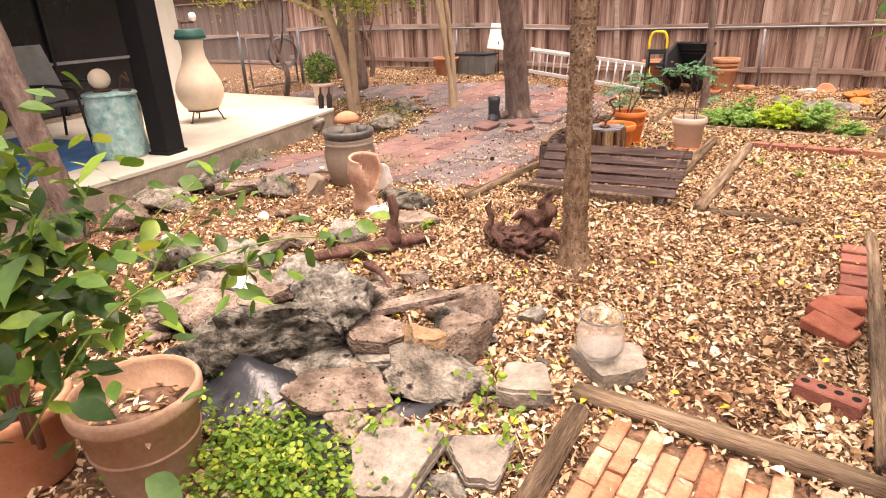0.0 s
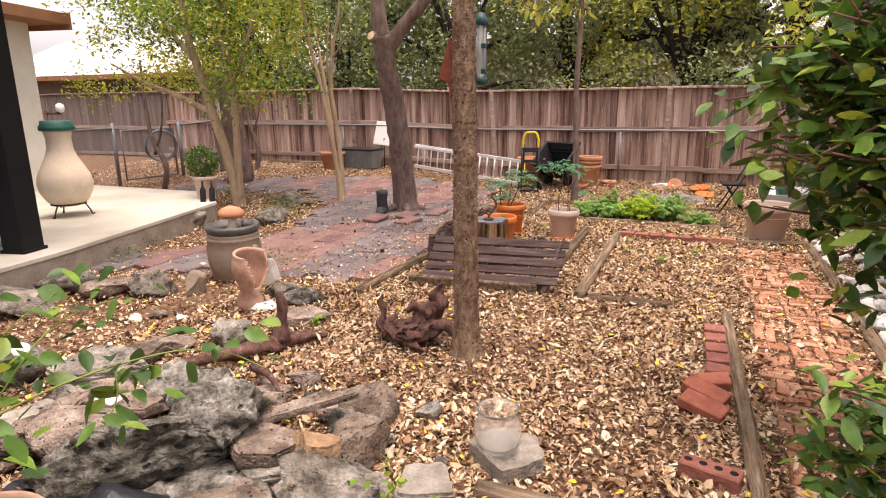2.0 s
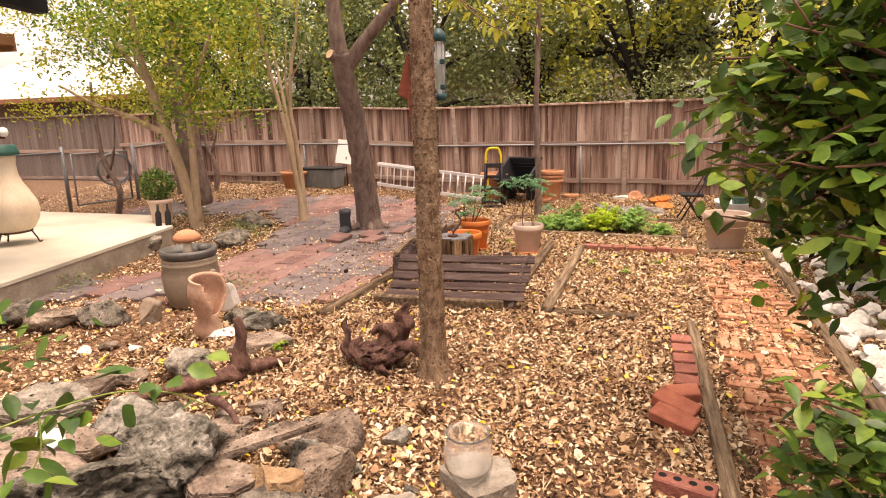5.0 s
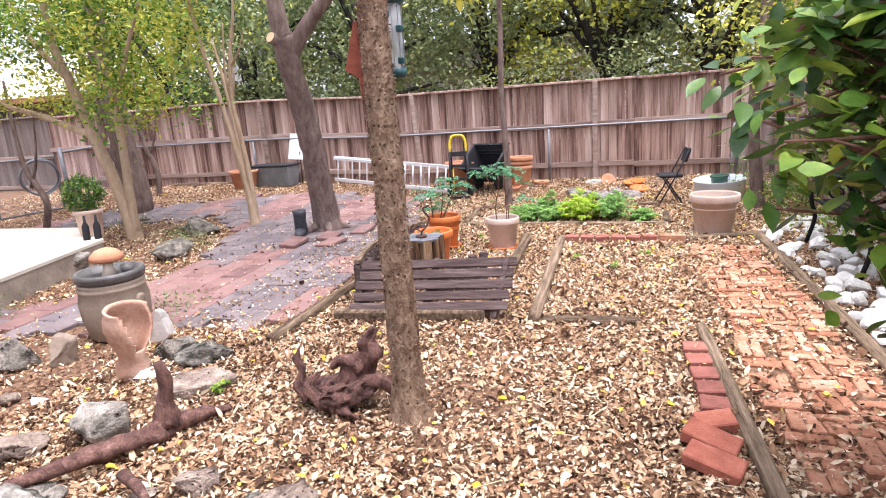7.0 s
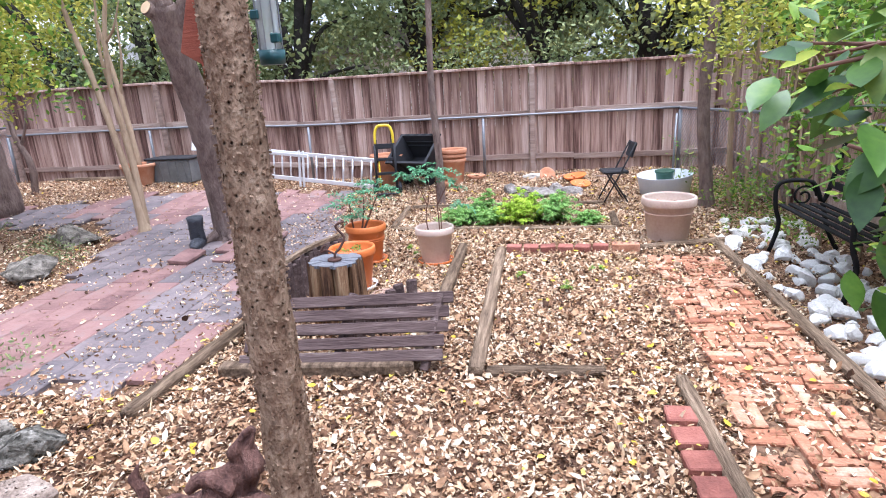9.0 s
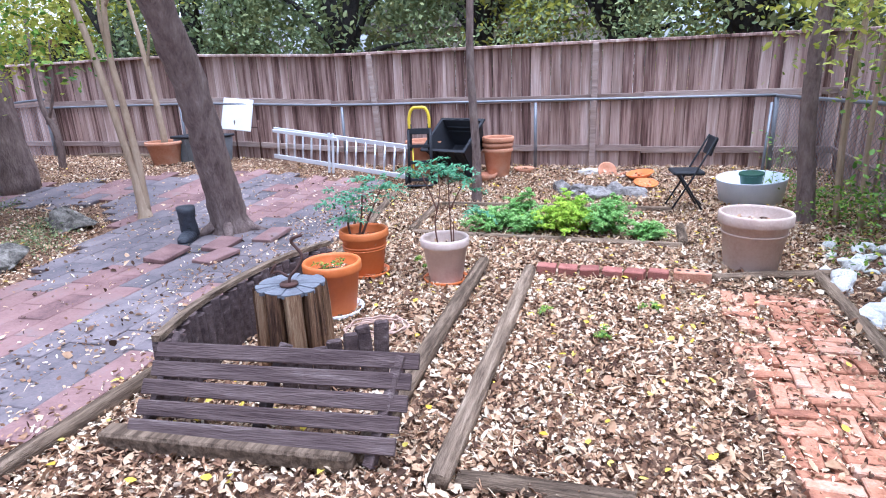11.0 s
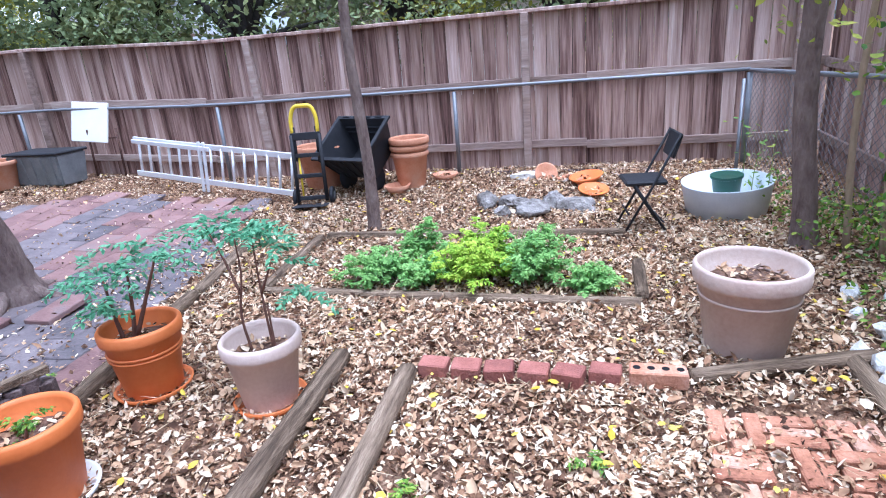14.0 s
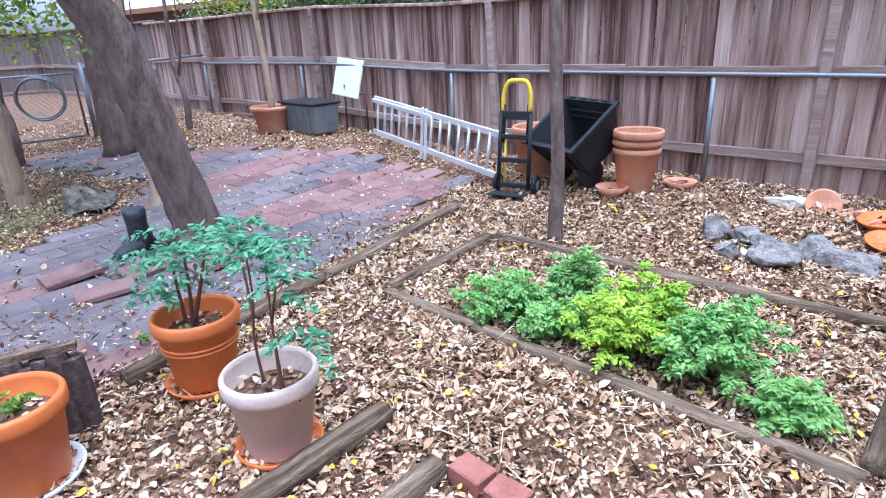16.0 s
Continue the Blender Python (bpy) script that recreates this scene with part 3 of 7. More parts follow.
# ---- back fence, side fence, grey fence ----
def fence(name, a, b, material, label, height=1.74, seed=1, front=1, posts=(), rails=(0.28, 1.01), board_w=0.142, zb=None):
    """A board fence from a to b with cap, rails and posts on the yard side, each board a piece."""
    a, b = Vector((*a, 0)), Vector((*b, 0))
    d = (b - a).normalized()
    side = Vector((-d.y, d.x, 0)) * front
    ang = math.degrees(math.atan2(d.y, d.x))
    f = thing(name, Matrix(), label, "fence", kind="structure")
    r = random.Random(seed)
    shapes = []
    for k in range(6):
        bm = B(board_w - 0.005, 0.018, 1, pose(0, 0, 0.5), 0.003)
        for v in bm.verts:
            v.co.y += 0.006 * noise.noise((v.co.x * 3, k, v.co.z * 2))
        me = bpy.data.meshes.new("board")
        bm.to_mesh(me)
        bm.free()
        me.materials.append(material)
        shapes.append(me)
    n = int((b - a).length / board_w)
    for i in range(n):
        p = a + d * (i + 0.5) * board_w
        z0 = ground_z(p.x, p.y) if zb is None else zb
        ob = new("board", shapes[i % 6])
        ob.parent = f
        ob.matrix_basis = pose(p.x - side.x * r.uniform(0, 0.006), p.y - side.y * r.uniform(0, 0.006), z0 - 0.05, r.uniform(-0.4, 0.4), 0, ang) @ Matrix.Diagonal((1, 1, height + 0.05 - z0 * 0.25 + r.uniform(-0.012, 0.012), 1))
    run = 2.4
    m = int(math.ceil((b - a).length / run))
    for i in range(m):
        p, q = a + d * i * run, a + d * min((i + 1) * run, (b - a).length)
        for rz in rails:
            zp, zq = [(ground_z(v.x, v.y) if zb is None else zb) * 0.75 + rz + r.uniform(-0.015, 0.015) for v in (p, q)]
            o = side * 0.032
            part("rail", beam(bmesh.new(), (p + o) + Vector((0, 0, zp)), (q + o) + Vector((0, 0, zq)), 0.04, 0.09, 0.005), RAILWOOD, f)
        zp, zq = [(ground_z(v.x, v.y) if zb is None else zb) * 0.75 + height + r.uniform(0, 0.015) for v in (p, q)]
        part("cap", beam(bmesh.new(), p + side * 0.03 + Vector((0, 0, zp)), q + side * 0.03 + Vector((0, 0, zq)), 0.14, 0.04, 0.006), FENCE if material is FENCE else FENCE_GREY, f)
    for s, lean in posts:
        p = a + d * s + side * 0.075
        z0 = ground_z(p.x, p.y) if zb is None else zb
        part("post", beam(bmesh.new(), p + Vector((0, 0, z0 - 0.1)), p + d * lean + Vector((0, 0, z0 * 0.75 + height)), 0.088, 0.085, 0.008), RAILWOOD, f)
    return f


fence("fence_north", (2.45, 11.76), (-13.2, 11.76), FENCE, "tall weathered brown cedar board fence with rails and cap", posts=[(0.3, 0), (3.07, 0.0), (6.35, 0.12), (9.75, 0.05), (13.0, 0.1)], seed=4, front=1)
fence("fence_east", (2.45, 11.7), (2.45, -2.0), FENCE, "tall weathered cedar board fence along the side of the yard", posts=[(2.6, 0), (5.2, 0), (8, 0)], seed=5, front=-1)
fence("fence_west", (-13.2, 11.9), (-21.5, 11.9), FENCE_GREY, "grey weathered board fence beyond the gate", seed=6, front=1, height=1.95, zb=0.05)
fence("fence_far_west", (-21.5, 11.9), (-21.5, -4), FENCE_GREY, "grey weathered board fence closing the far side", seed=8, front=1, height=1.95, zb=0.05, board_w=0.2)
fence("fence_south", (2.45, -3.5), (-21.5, -3.5), FENCE_GREY, "grey weathered board fence behind the garden", seed=9, front=-1, height=1.9, zb=0.0, board_w=0.3)

# chain-link fence in front of the boards, with gate
def pipe_run(name, pts, r, material, parent):
    return part(name, tube(bmesh.new(), pts, r, 8), material, parent, "", False)


cl = thing("chain_link_fence", Matrix(), "galvanised chain-link fence with pipe top rail before the wooden fence", "fence", kind="structure")
xs = [1.66, -1.42, -4.46, -7.5, -10.5]
pipe_run("top_rail", [(x, 11.5 - 0.0 * x, 1.06 + ground_z(x, 11.5) * 0.55 - 0.04) for x in np.linspace(1.66, -10.5, 14)], 0.018, GALV, cl)
for x in xs:
    g = ground_z(x, 11.5)
    pipe_run("post", [(x, 11.5, g - 0.05), (x, 11.5, g * 0.55 + 0.99)], 0.03 if x in (1.66, -10.5) else 0.024, GALV, cl)
pipe_run("top_rail", [(1.66, 11.5, 1.08), (2.15, 9.0, 1.10), (2.2, 5.0, 1.1), (2.2, 1.0, 1.1)], 0.021, GALV, cl)
pipe_run("brace", [(1.6, 11.46, 1.0), (1.5, 11.1, 0.08)], 0.018, GALV, cl)


def mesh_wire(a, b, h, z0=0.03, step=0.075):
    """Woven diamond wire between two posts."""
    a, b = Vector(a), Vector(b)
    L = (b - a).length
    d = (b - a) / L
    bm = bmesh.new()
    k = -h
    while k < L:
        for s in (1, -1):
            p0, p1 = (k, 0) if s > 0 else (k, h), (k + h, h) if s > 0 else (k + h, 0)
            u0, u1 = max(p0[0], 0), min(p1[0], L)
            if u1 - u0 > 0.03:
                za = p0[1] + s * (u0 - p0[0])
                zc = p0[1] + s * (u1 - p0[0])
                tube(bm, [a + d * u0 + Vector((0, 0, z0 + za)), a + d * u1 + Vector((0, 0, z0 + zc))], 0.0022, 3)
        k += step
    return bm


part("wire_mesh", mesh_wire((1.66, 11.5, 0.05), (2.15, 9.0, 0.03), 1.0), GALV, cl)
part("wire_mesh", mesh_wire((-10.5, 11.5, 0.28), (-10.25, 9.35, 0.2), 0.95), GALV, cl)
pipe_run("top_rail", [(-10.5, 11.5, 1.32), (-10.25, 9.35, 1.22)], 0.021, GALV, cl)
gate = thing("chain_link_gate", pose(-10.2, 9.2, 0.16), "galvanised chain-link gate standing shut beside its post", "gate", kind="structure")
gp_ = [(0, 0, 0.05), (0, 0, 1.0), (-0.1, -1.15, 1.0), (-0.1, -1.15, 0.05), (0, 0, 0.05)]
part("gate_frame", tube(bmesh.new(), gp_, 0.02, 8), GALV, gate, "", False)
part("wire_mesh", mesh_wire((0, 0, 0), (-0.1, -1.15, 0), 0.93), GALV, gate)
part("gate_post", tube(bmesh.new(), [(0.06, 0.1, -0.1), (0.06, 0.1, 1.15)], 0.035, 10), GALV, gate, "", False)
part("gate_post", tube(bmesh.new(), [(-0.12, -1.3, -0.1), (-0.12, -1.3, 1.15)], 0.035, 10), GALV, gate, "", False)
cl2 = thing("side_chain_link_fence", Matrix(), "galvanised chain-link run from the gate to the house", "fence", kind="structure")
pipe_run("top_rail", [(-10.32, 7.9, 1.2), (-10.1, 6.5, 1.2)], 0.02, GALV, cl2)
part("wire_mesh", mesh_wire((-10.32, 7.9, 0.15), (-10.1, 6.5, 0.15), 1.0), GALV, cl2)
hose = bmesh.new()
tube(hose, [(math.cos(a) * (0.3 + 0.012 * math.sin(a * 1.7)), 0.03 * math.sin(a * 0.4), math.sin(a) * (0.3 + 0.012 * math.sin(a * 1.3))) for a in np.linspace(0, 6 * math.pi, 90)], 0.016, 6)
tagged(part("coiled_hose", hose, GALV, None, "", False, pose(-9.9, 8.6, 0.85, 8, 0, 70)), "coiled pale grey hose hung on the chain-link gate", "hose")

# ---- porch slab, house, porch roof ----
def prism(bm, poly, z0, z1):
    lo = [bm.verts.new((x, y, z0)) for x, y in poly]
    hi = [bm.verts.new((x, y, z1)) for x, y in poly]
    bm.faces.new(lo[::-1])
    bm.faces.new(hi)
    for i in range(len(poly)):
        j = (i + 1) % len(poly)
        bm.faces.new((lo[i], lo[j], hi[j], hi[i]))
    return bm


slab = thing("porch_slab", Matrix(), "raised pale concrete porch slab with a darker side", "porch", kind="structure")
poly = [(-4.6, -0.8), (-5.24, 2.22), (-5.47, 3.51), (-6.27, 6.27), (-7.4, 7.0), (-10.05, 6.95), (-9.95, 6.25), (-8.5, 0.5), (-8.2, -0.8)]
part("slab_top", prism(bmesh.new(), poly, 0.235, 0.27), CONCRETE, slab)
cx, cy = -7.3, 3.2
part("slab_side", prism(bmesh.new(), [(cx + (x - cx) * 0.996, cy + (y - cy) * 0.996) for x, y in poly], -0.1, 0.238), CONCRETEDARK, slab, "darker slab face")

house = thing("house", Matrix(), "white stucco house wall with dark glass doors under the porch", "house", kind="structure")
wa, wb = Vector((-9.9, 6.2, 0)), Vector((-8.2, -0.6, 0))
wd = (wb - wa).normalized()
wn_ = Vector((-wd.y, wd.x, 0))
wn_ = wn_ if wn_.x > 0 else -wn_


def wall_box(s0, s1, z0, z1, t0, t1, name, material, parent, label="", bev=0.0):
    bm = bmesh.new()
    pts = [wa + wd * s0 + wn_ * t0, wa + wd * s1 + wn_ * t0, wa + wd * s1 + wn_ * t1, wa + wd * s0 + wn_ * t1]
    prism(bm, [(p.x, p.y) for p in pts], z0, z1)
    return part(name, bm, material, parent, label)


wall_box(0, 0.75, 0.2, 2.9, -0.2, 0, "wall", STUCCO, house)
wall_box(0.75, 6.9, 2.3, 2.9, -0.2, 0, "wall", STUCCO, house)
wall_box(0.75, 6.9, 0.2, 0.32, -0.2, 0.01, "door_sill", CONCRETEDARK, house)
for s0, s1 in ((0.8, 2.2), (2.2, 3.7), (3.7, 5.2), (5.2, 6.85)):
    w = wall_box(s0 + 0.03, s1 - 0.03, 0.34, 2.28, -0.12, -0.10, "glass_door", DARKGLASS, house, "dark glass door panel")
    wall_box(s0, s0 + 0.045, 0.32, 2.3, -0.1, -0.04, "door_frame", BLACKPAINT, house)
    wall_box(s0 + 0.045, s1, 1.02, 1.06, -0.1, -0.05, "door_rail", GALV, house)
wall_box(-0.2, 0.0, 0.1, 2.9, -6, 0.0, "wall", STUCCO, house)
wall_box(-0.2, 7.4, 0.1, 2.9, -6.2, -6.0, "wall", STUCCO, house)
wall_box(6.9, 7.3, 0.1, 2.9, -6, 0.0, "wall", STUCCO, house)
roof = thing("porch_roof", Matrix(), "brown wooden porch roof with a timber eave", "roof", kind="structure")
wall_box(-0.5, 7.6, 2.9, 3.06, -6.6, 0.5, "roof_deck", SHINGLE, roof)
wall_box(-0.54, -0.50, 2.82, 3.08, -6.6, 0.5, "fascia", SHINGLE, roof)
wall_box(2.75, 7.6, 2.92, 3.04, 0.5, 3.7, "porch_deck", SHINGLE, roof)
wall_box(2.6, 7.6, 2.72, 2.9, 3.45, 3.6, "porch_beam", BLACKPAINT, roof)
pp = thing("porch_post", pose(-5.83, 3.36, 0.27, 0, 0, 14), "square black porch post standing on the slab", "post", kind="structure")
part("shaft", B(0.24, 0.24, 2.6, pose(0, 0, 1.3), 0.012), BLACKPAINT, pp)
part("footing", B(0.27, 0.27, 0.03, pose(0, 0, 0.015), 0.004), BLACKPAINT, pp)

# ---- neighbour's house past the grey fence ----
nb = thing("neighbour_house", pose(-22, 22, 0, 0, 0, 6), "low brown house with a pale metal roof behind the fence", "house")
part("wall", B(15, 8, 2.9, pose(0, 0, 1.45), 0.02), BROWNSIDING, nb)
rb = bmesh.new()
vs = [rb.verts.new(p) for p in ((-8.2, -4.8, 2.85), (8.2, -4.8, 2.85), (8.2, 0, 4.9), (-8.2, 0, 4.9), (8.2, 4.8, 2.85), (-8.2, 4.8, 2.85))]
rb.faces.new((vs[0], vs[1], vs[2], vs[3]))
rb.faces.new((vs[3], vs[2], vs[4], vs[5]))
rb.faces.new((vs[0], vs[3], vs[5]))
rb.faces.new((vs[1], vs[4], vs[2]))
rb.faces.new((vs[0], vs[5], vs[4], vs[1]))
rf = part("roof", rb, METALROOF, nb, "pale metal roof")
for i in range(28):
    part("seam", beam(bmesh.new(), (-8 + i * 0.59, -4.8, 2.87), (-8 + i * 0.59, 0, 4.92), 0.03, 0.04, 0), METALROOF, rf)
part("fascia", B(16.5, 0.06, 0.2, pose(0, -4.82, 2.82), 0.01), SHINGLE, nb)
for x in (-1.0, 4.2):
    w = part("window", B(1.3, 0.06, 0.9, pose(x, -4.02, 2.1), 0.01), DARKGLASS, nb, "dark window")
    part("window_frame", B(1.42, 0.04, 0.06, pose(x, -4.04, 1.63), 0.005), BROWNSIDING, w)
nb2 = thing("far_house", pose(-4.5, 27, 0, 0, 0, -4), "pale house glimpsed through the trees", "house")
part("wall", B(9, 6, 3.0, pose(0, 0, 1.5), 0.02), STUCCO, nb2)
r2 = bmesh.new()
vs = [r2.verts.new(p) for p in ((-5, -3.6, 3.0), (5, -3.6, 3.0), (5, 0, 4.6), (-5, 0, 4.6), (5, 3.6, 3.0), (-5, 3.6, 3.0))]
for q in ((0, 1, 2, 3), (3, 2, 4, 5), (0, 3, 5), (1, 4, 2), (0, 5, 4, 1)):
    r2.faces.new([vs[i] for i in q])
part("roof", r2, BROWNSIDING, nb2, "brown shingle roof")
for x in (-2.5, 1.5):
    part("window", B(1.2, 0.06, 1.0, pose(x, -3.02, 1.9), 0.01), DARKGLASS, nb2, "dark window")

# ---- timbers and bed edges ----
def timber(a, b, w=0.1, h=0.09, label="weathered landscape timber half sunk in leaves", z=None, seed=0, name="landscape_timber", bow=0.0, material=None):
    """A worn log-like timber lying on the ground."""
    a, b = Vector(a), Vector(b)
    L = (b - a).length
    ang = math.degrees(math.atan2(b.y - a.y, b.x - a.x)) - 90
    bm = bmesh.new()
    n, rows = max(8, int(L / 0.1)), []
    for i in range(n + 1):
        y = -L / 2 + L * i / n
        row = []
        for k in range(10):
            t = 2 * math.pi * (k + 0.5) / 10
            cx_, cz_ = math.cos(t), math.sin(t)
            s = 1 / max(abs(cx_), abs(cz_)) ** 0.7
            wob = 1 + 0.13 * noise.noise((k * 1.7, y * 3, seed)) + 0.10 * noise.noise((k * 0.5, y * 11, seed + 5))
            if i in (0, n):
                wob *= 0.9
            row.append(bm.verts.new((cx_ * s * wob * w / 2 + bow * (1 - (2 * i / n - 1) ** 2), y + (0.02 * noise.noise((k, seed, 1)) if i in (0, n) else 0), cz_ * s * wob * h / 2)))
        rows.append(row)
    for p, q in zip(rows, rows[1:]):
        for k in range(10):
            bm.faces.new((p[k], p[(k + 1) % 10], q[(k + 1) % 10], q[k]))
    bm.faces.new(rows[0][::-1])
    bm.faces.new(rows[-1])
    m = (a + b) / 2
    zz = (h / 2 - 0.012 if z is None else z)
    ob = part(name, bm, material or TIMBER, None, "", False)
    slope = math.degrees(math.atan2(b.z - a.z, L))
    ob.matrix_basis = pose(m.x, m.y, zz + m.z, slope, 0, ang)
    return tagged(ob, label, "timber", "garden timbers")


timber((0.265, 4.66, 0), (0.335, 2.12, 0), 0.075, 0.075, "long grey landscape timber beside the brick path", seed=1)
timber((-0.75, 2.0, 0), (0.36, 2.02, 0), 0.09, 0.075, "weathered timber closing the brick landing", seed=2)
timber((-0.68, 1.88, 0), (-0.60, 0.6, 0), 0.09, 0.08, "split weathered timber beside the brick landing", seed=3)
timber((1.18, 7.5, 0), (1.13, 2.2, 0), 0.085, 0.065, "grey timber edging between brick path and white stones", seed=4)
timber((-1.19, 4.72, 0), (-1.25, 7.3, 0), 0.10, 0.10, "dark weathered timber running back from the pallet planter", seed=5)
timber((-0.84, 4.66, 0), (-0.86, 7.2, 0), 0.095, 0.09, "weathered timber edging the leafy bed", seed=6)
timber((-0.78, 4.73, 0), (-0.12, 4.76, 0), 0.09, 0.05, "low timber almost buried in leaves", seed=7)
timber((0.46, 7.27, 0), (1.3, 7.52, 0), 0.08, 0.065, "short weathered timber beside the large pot", seed=8)
timber((-2.17, 8.17, 0), (0.32, 8.07, 0), 0.075, 0.06, "weathered front timber of the herb bed", seed=9)
timber((-2.2, 8.22, 0), (-2.27, 9.36, 0), 0.08, 0.07, "weathered end timber of the herb bed", seed=10)
timber((-2.22, 9.4, 0), (0.32, 9.42, 0), 0.08, 0.07, "weathered rear timber of the herb bed", seed=11)
timber((0.33, 8.12, 0), (0.35, 8.7, 0), 0.08, 0.09, "short end timber of the herb bed", seed=12)
timber((-2.42, 6.7, 0), (-2.66, 8.05, 0), 0.10, 0.09, "weathered timber edging the paved patio", seed=13)
timber((-2.67, 8.1, 0), (-3.05, 9.9, 0), 0.10, 0.07, "weathered timber edging the paved patio", seed=14)
timber((-2.62, 4.1, 0), (-2.55, 5.9, 0), 0.09, 0.08, "grey timber between patio and pallet planter", seed=15)
timber((-7.0, 11.42, 0.26), (-9.6, 11.45, 0.27), 0.1, 0.08, "board lying at the foot of the fence", seed=16)
timber((0.3, 11.4, 0.1), (-1.1, 11.42, 0.11), 0.07, 0.05, "dark board lying at the foot of the fence", seed=17, material=PALLET)

# ---- pallet planter: sloped slats, curved edging, staves ----
pl = thing("pallet_planter", Matrix(), "dark weathered slatted planter front with leaves between the slats", "planter")
for i in range(5):
    k = i / 4
    y, z = 4.68 + 0.19 * k, 0.10 + 0.285 * k
    bm = B(1.22 - 0.02 * (i % 2), 0.022, 0.068, None, 0.004)
    for v in bm.verts:
        v.co.z += 0.006 * noise.noise((v.co.x * 2, i, 0))
        v.co.y += 0.008 * noise.noise((v.co.x * 1.5, i, 4))
    ob = part("slat", bm, PALLET, pl)
    ob.matrix_basis = pose(-1.64 + 0.05 * k, y, z, -33, -1.0 + random.uniform(-0.6, 0.6), 5)
part("bottom_beam", beam(bmesh.new(), (-2.36, 4.6, 0.045), (-1.2, 4.70, 0.045), 0.10, 0.08, 0.012), TIMBER, pl, "pale worn bottom beam")
for x in (-2.18, -1.62, -1.08):
    part("brace", beam(bmesh.new(), (x - 0.06, 4.70, 0.02), (x + 0.02, 4.93, 0.41), 0.05, 0.04, 0.004), PALLET, pl)
edge = curve_pts([(-2.26, 4.88, 0), (-2.36, 5.3, 0), (-2.38, 5.8, 0), (-2.32, 6.2, 0), (-2.2, 6.5, 0)], 6)
bm = bmesh.new()
for p, q in zip(edge, edge[1:]):
    beam(bm, (p.x, p.y, 0.39), (q.x, q.y, 0.39), 0.045, 0.03, 0)
part("edging_cap", bm, TIMBER, pl, "curved grey edging strip")
for i, (p, q) in enumerate(zip(edge, edge[1:])):
    m = (p + q) / 2
    hgt = 0.36 + 0.02 * math.sin(i * 2.1)
    part("stave", tube(bmesh.new(), [(m.x, m.y, -0.02), (m.x, m.y, hgt * 0.5), (m.x, m.y, hgt)], [0.052, 0.048, 0.045], 7, 0.25, i), PALLET, pl, "", True)
for i in range(7):
    x, y = -1.72 + i * 0.062, 5.10 + 0.045 * i
    part("stave", B(0.03, 0.075, 0.24 + 0.02 * i + 0.015 * (i % 2), pose(x, y, 0.11 + 0.01 * i, random.uniform(-4, 4), random.uniform(-4, 4), 125), 0.01), PALLET, pl)

# stump with rusty ornament
st = thing("tree_stump", pose(-1.93, 5.53, 0), "upright split tree stump with a grey weathered top", "stump")
r = random.Random(17)
a0 = 0.2
while a0 < 2 * math.pi + .05:
    w = min(r.uniform(.34, .72), 2 * math.pi + .2 - a0)
    ro, h = r.uniform(.175, .205), r.uniform(.442, .452)
    bm = bmesh.new()
    rows = []
    for j in range(8):
        z = -.02 + (h + .02) * j / 7
        row = [bm.verts.new((.03 * math.cos(a0 + w / 2), .03 * math.sin(a0 + w / 2), z))]
        for k in range(7):
            a = a0 + .05 + (w - .10) * k / 6
            q = ro * (1.07 - .012 * j) * (1 - .16 * (k in (0, 6))) * (1 + .07 * noise.noise((a * 6, z * 2.2, 3)) + .05 * noise.noise((a * 19, z * 5, 1)))
            row.append(bm.verts.new((q * math.cos(a), q * math.sin(a), z)))
        rows.append(row)
    for p, q in zip(rows, rows[1:]):
        for k in range(8):
            bm.faces.new((p[k], p[(k + 1) % 8], q[(k + 1) % 8], q[k]))
    bm.faces.new(rows[0][::-1])
    wedge = part("split_wedge", bm, STUMPWOOD, st, "", False)
    bm = bmesh.new()
    top = [bm.verts.new(v) for v in [(.004 * math.cos(a0 + w / 2), .004 * math.sin(a0 + w / 2), h + .002)] + [(ro * .94 * (1 - .03 * (k in (0, 6))) * math.cos(a0 + .012 + (w - .024) * k / 6), ro * .94 * (1 - .03 * (k in (0, 6))) * math.sin(a0 + .012 + (w - .024) * k / 6), h + .002) for k in range(7)]]
    low = [bm.verts.new(v.co - Vector((0, 0, .02))) for v in top]
    bm.faces.new(top)
    for k in range(8):
        bm.faces.new((low[k], low[(k + 1) % 8], top[(k + 1) % 8], top[k]))
    part("wedge_top", bm, STUMPTOP, wedge, "grey cracked end grain")
    a0 += w
part("heartwood", tube(bmesh.new(), [(0, 0, 0), (0, 0, .2), (0, 0, .43)], [.14, .135, .13], 20, .2, 4), STUMPWOOD, st, "", False)
orn = bmesh.new()
tube(orn, curve_pts([(0, 0, 0), (0.01, 0, 0.05), (0.05, 0.01, 0.09), (0.08, 0.02, 0.16), (0.03, 0.03, 0.24), (0.09, 0.03, 0.27)]), 0.009, 6)
tube(orn, curve_pts([(0.0, 0, 0.05), (-0.05, 0, 0.08), (-0.09, 0.01, 0.07), (-0.06, 0, 0.12)]), 0.008, 6)
tube(orn, [(0, 0, 0), (0, 0, 0.015)], 0.05, 10)
tagged(part("iron_ornament", orn, RUST, None, "", False, pose(-1.92, 5.5, 0.452, 0, 0, 20)), "small rusty curled iron ornament on the stump", "ornament")
cord = bmesh.new()
pts = [(0.2 * math.cos(a) * (0.8 + 0.25 * math.sin(a * 0.37)), 0.14 * math.sin(a) * (0.8 + 0.25 * math.cos(a * 0.29)), 0.012 + 0.02 * (i % 5) / 5 + 0.012 * math.sin(a * 1.9)) for i, a in enumerate(np.linspace(0, 30, 170))]
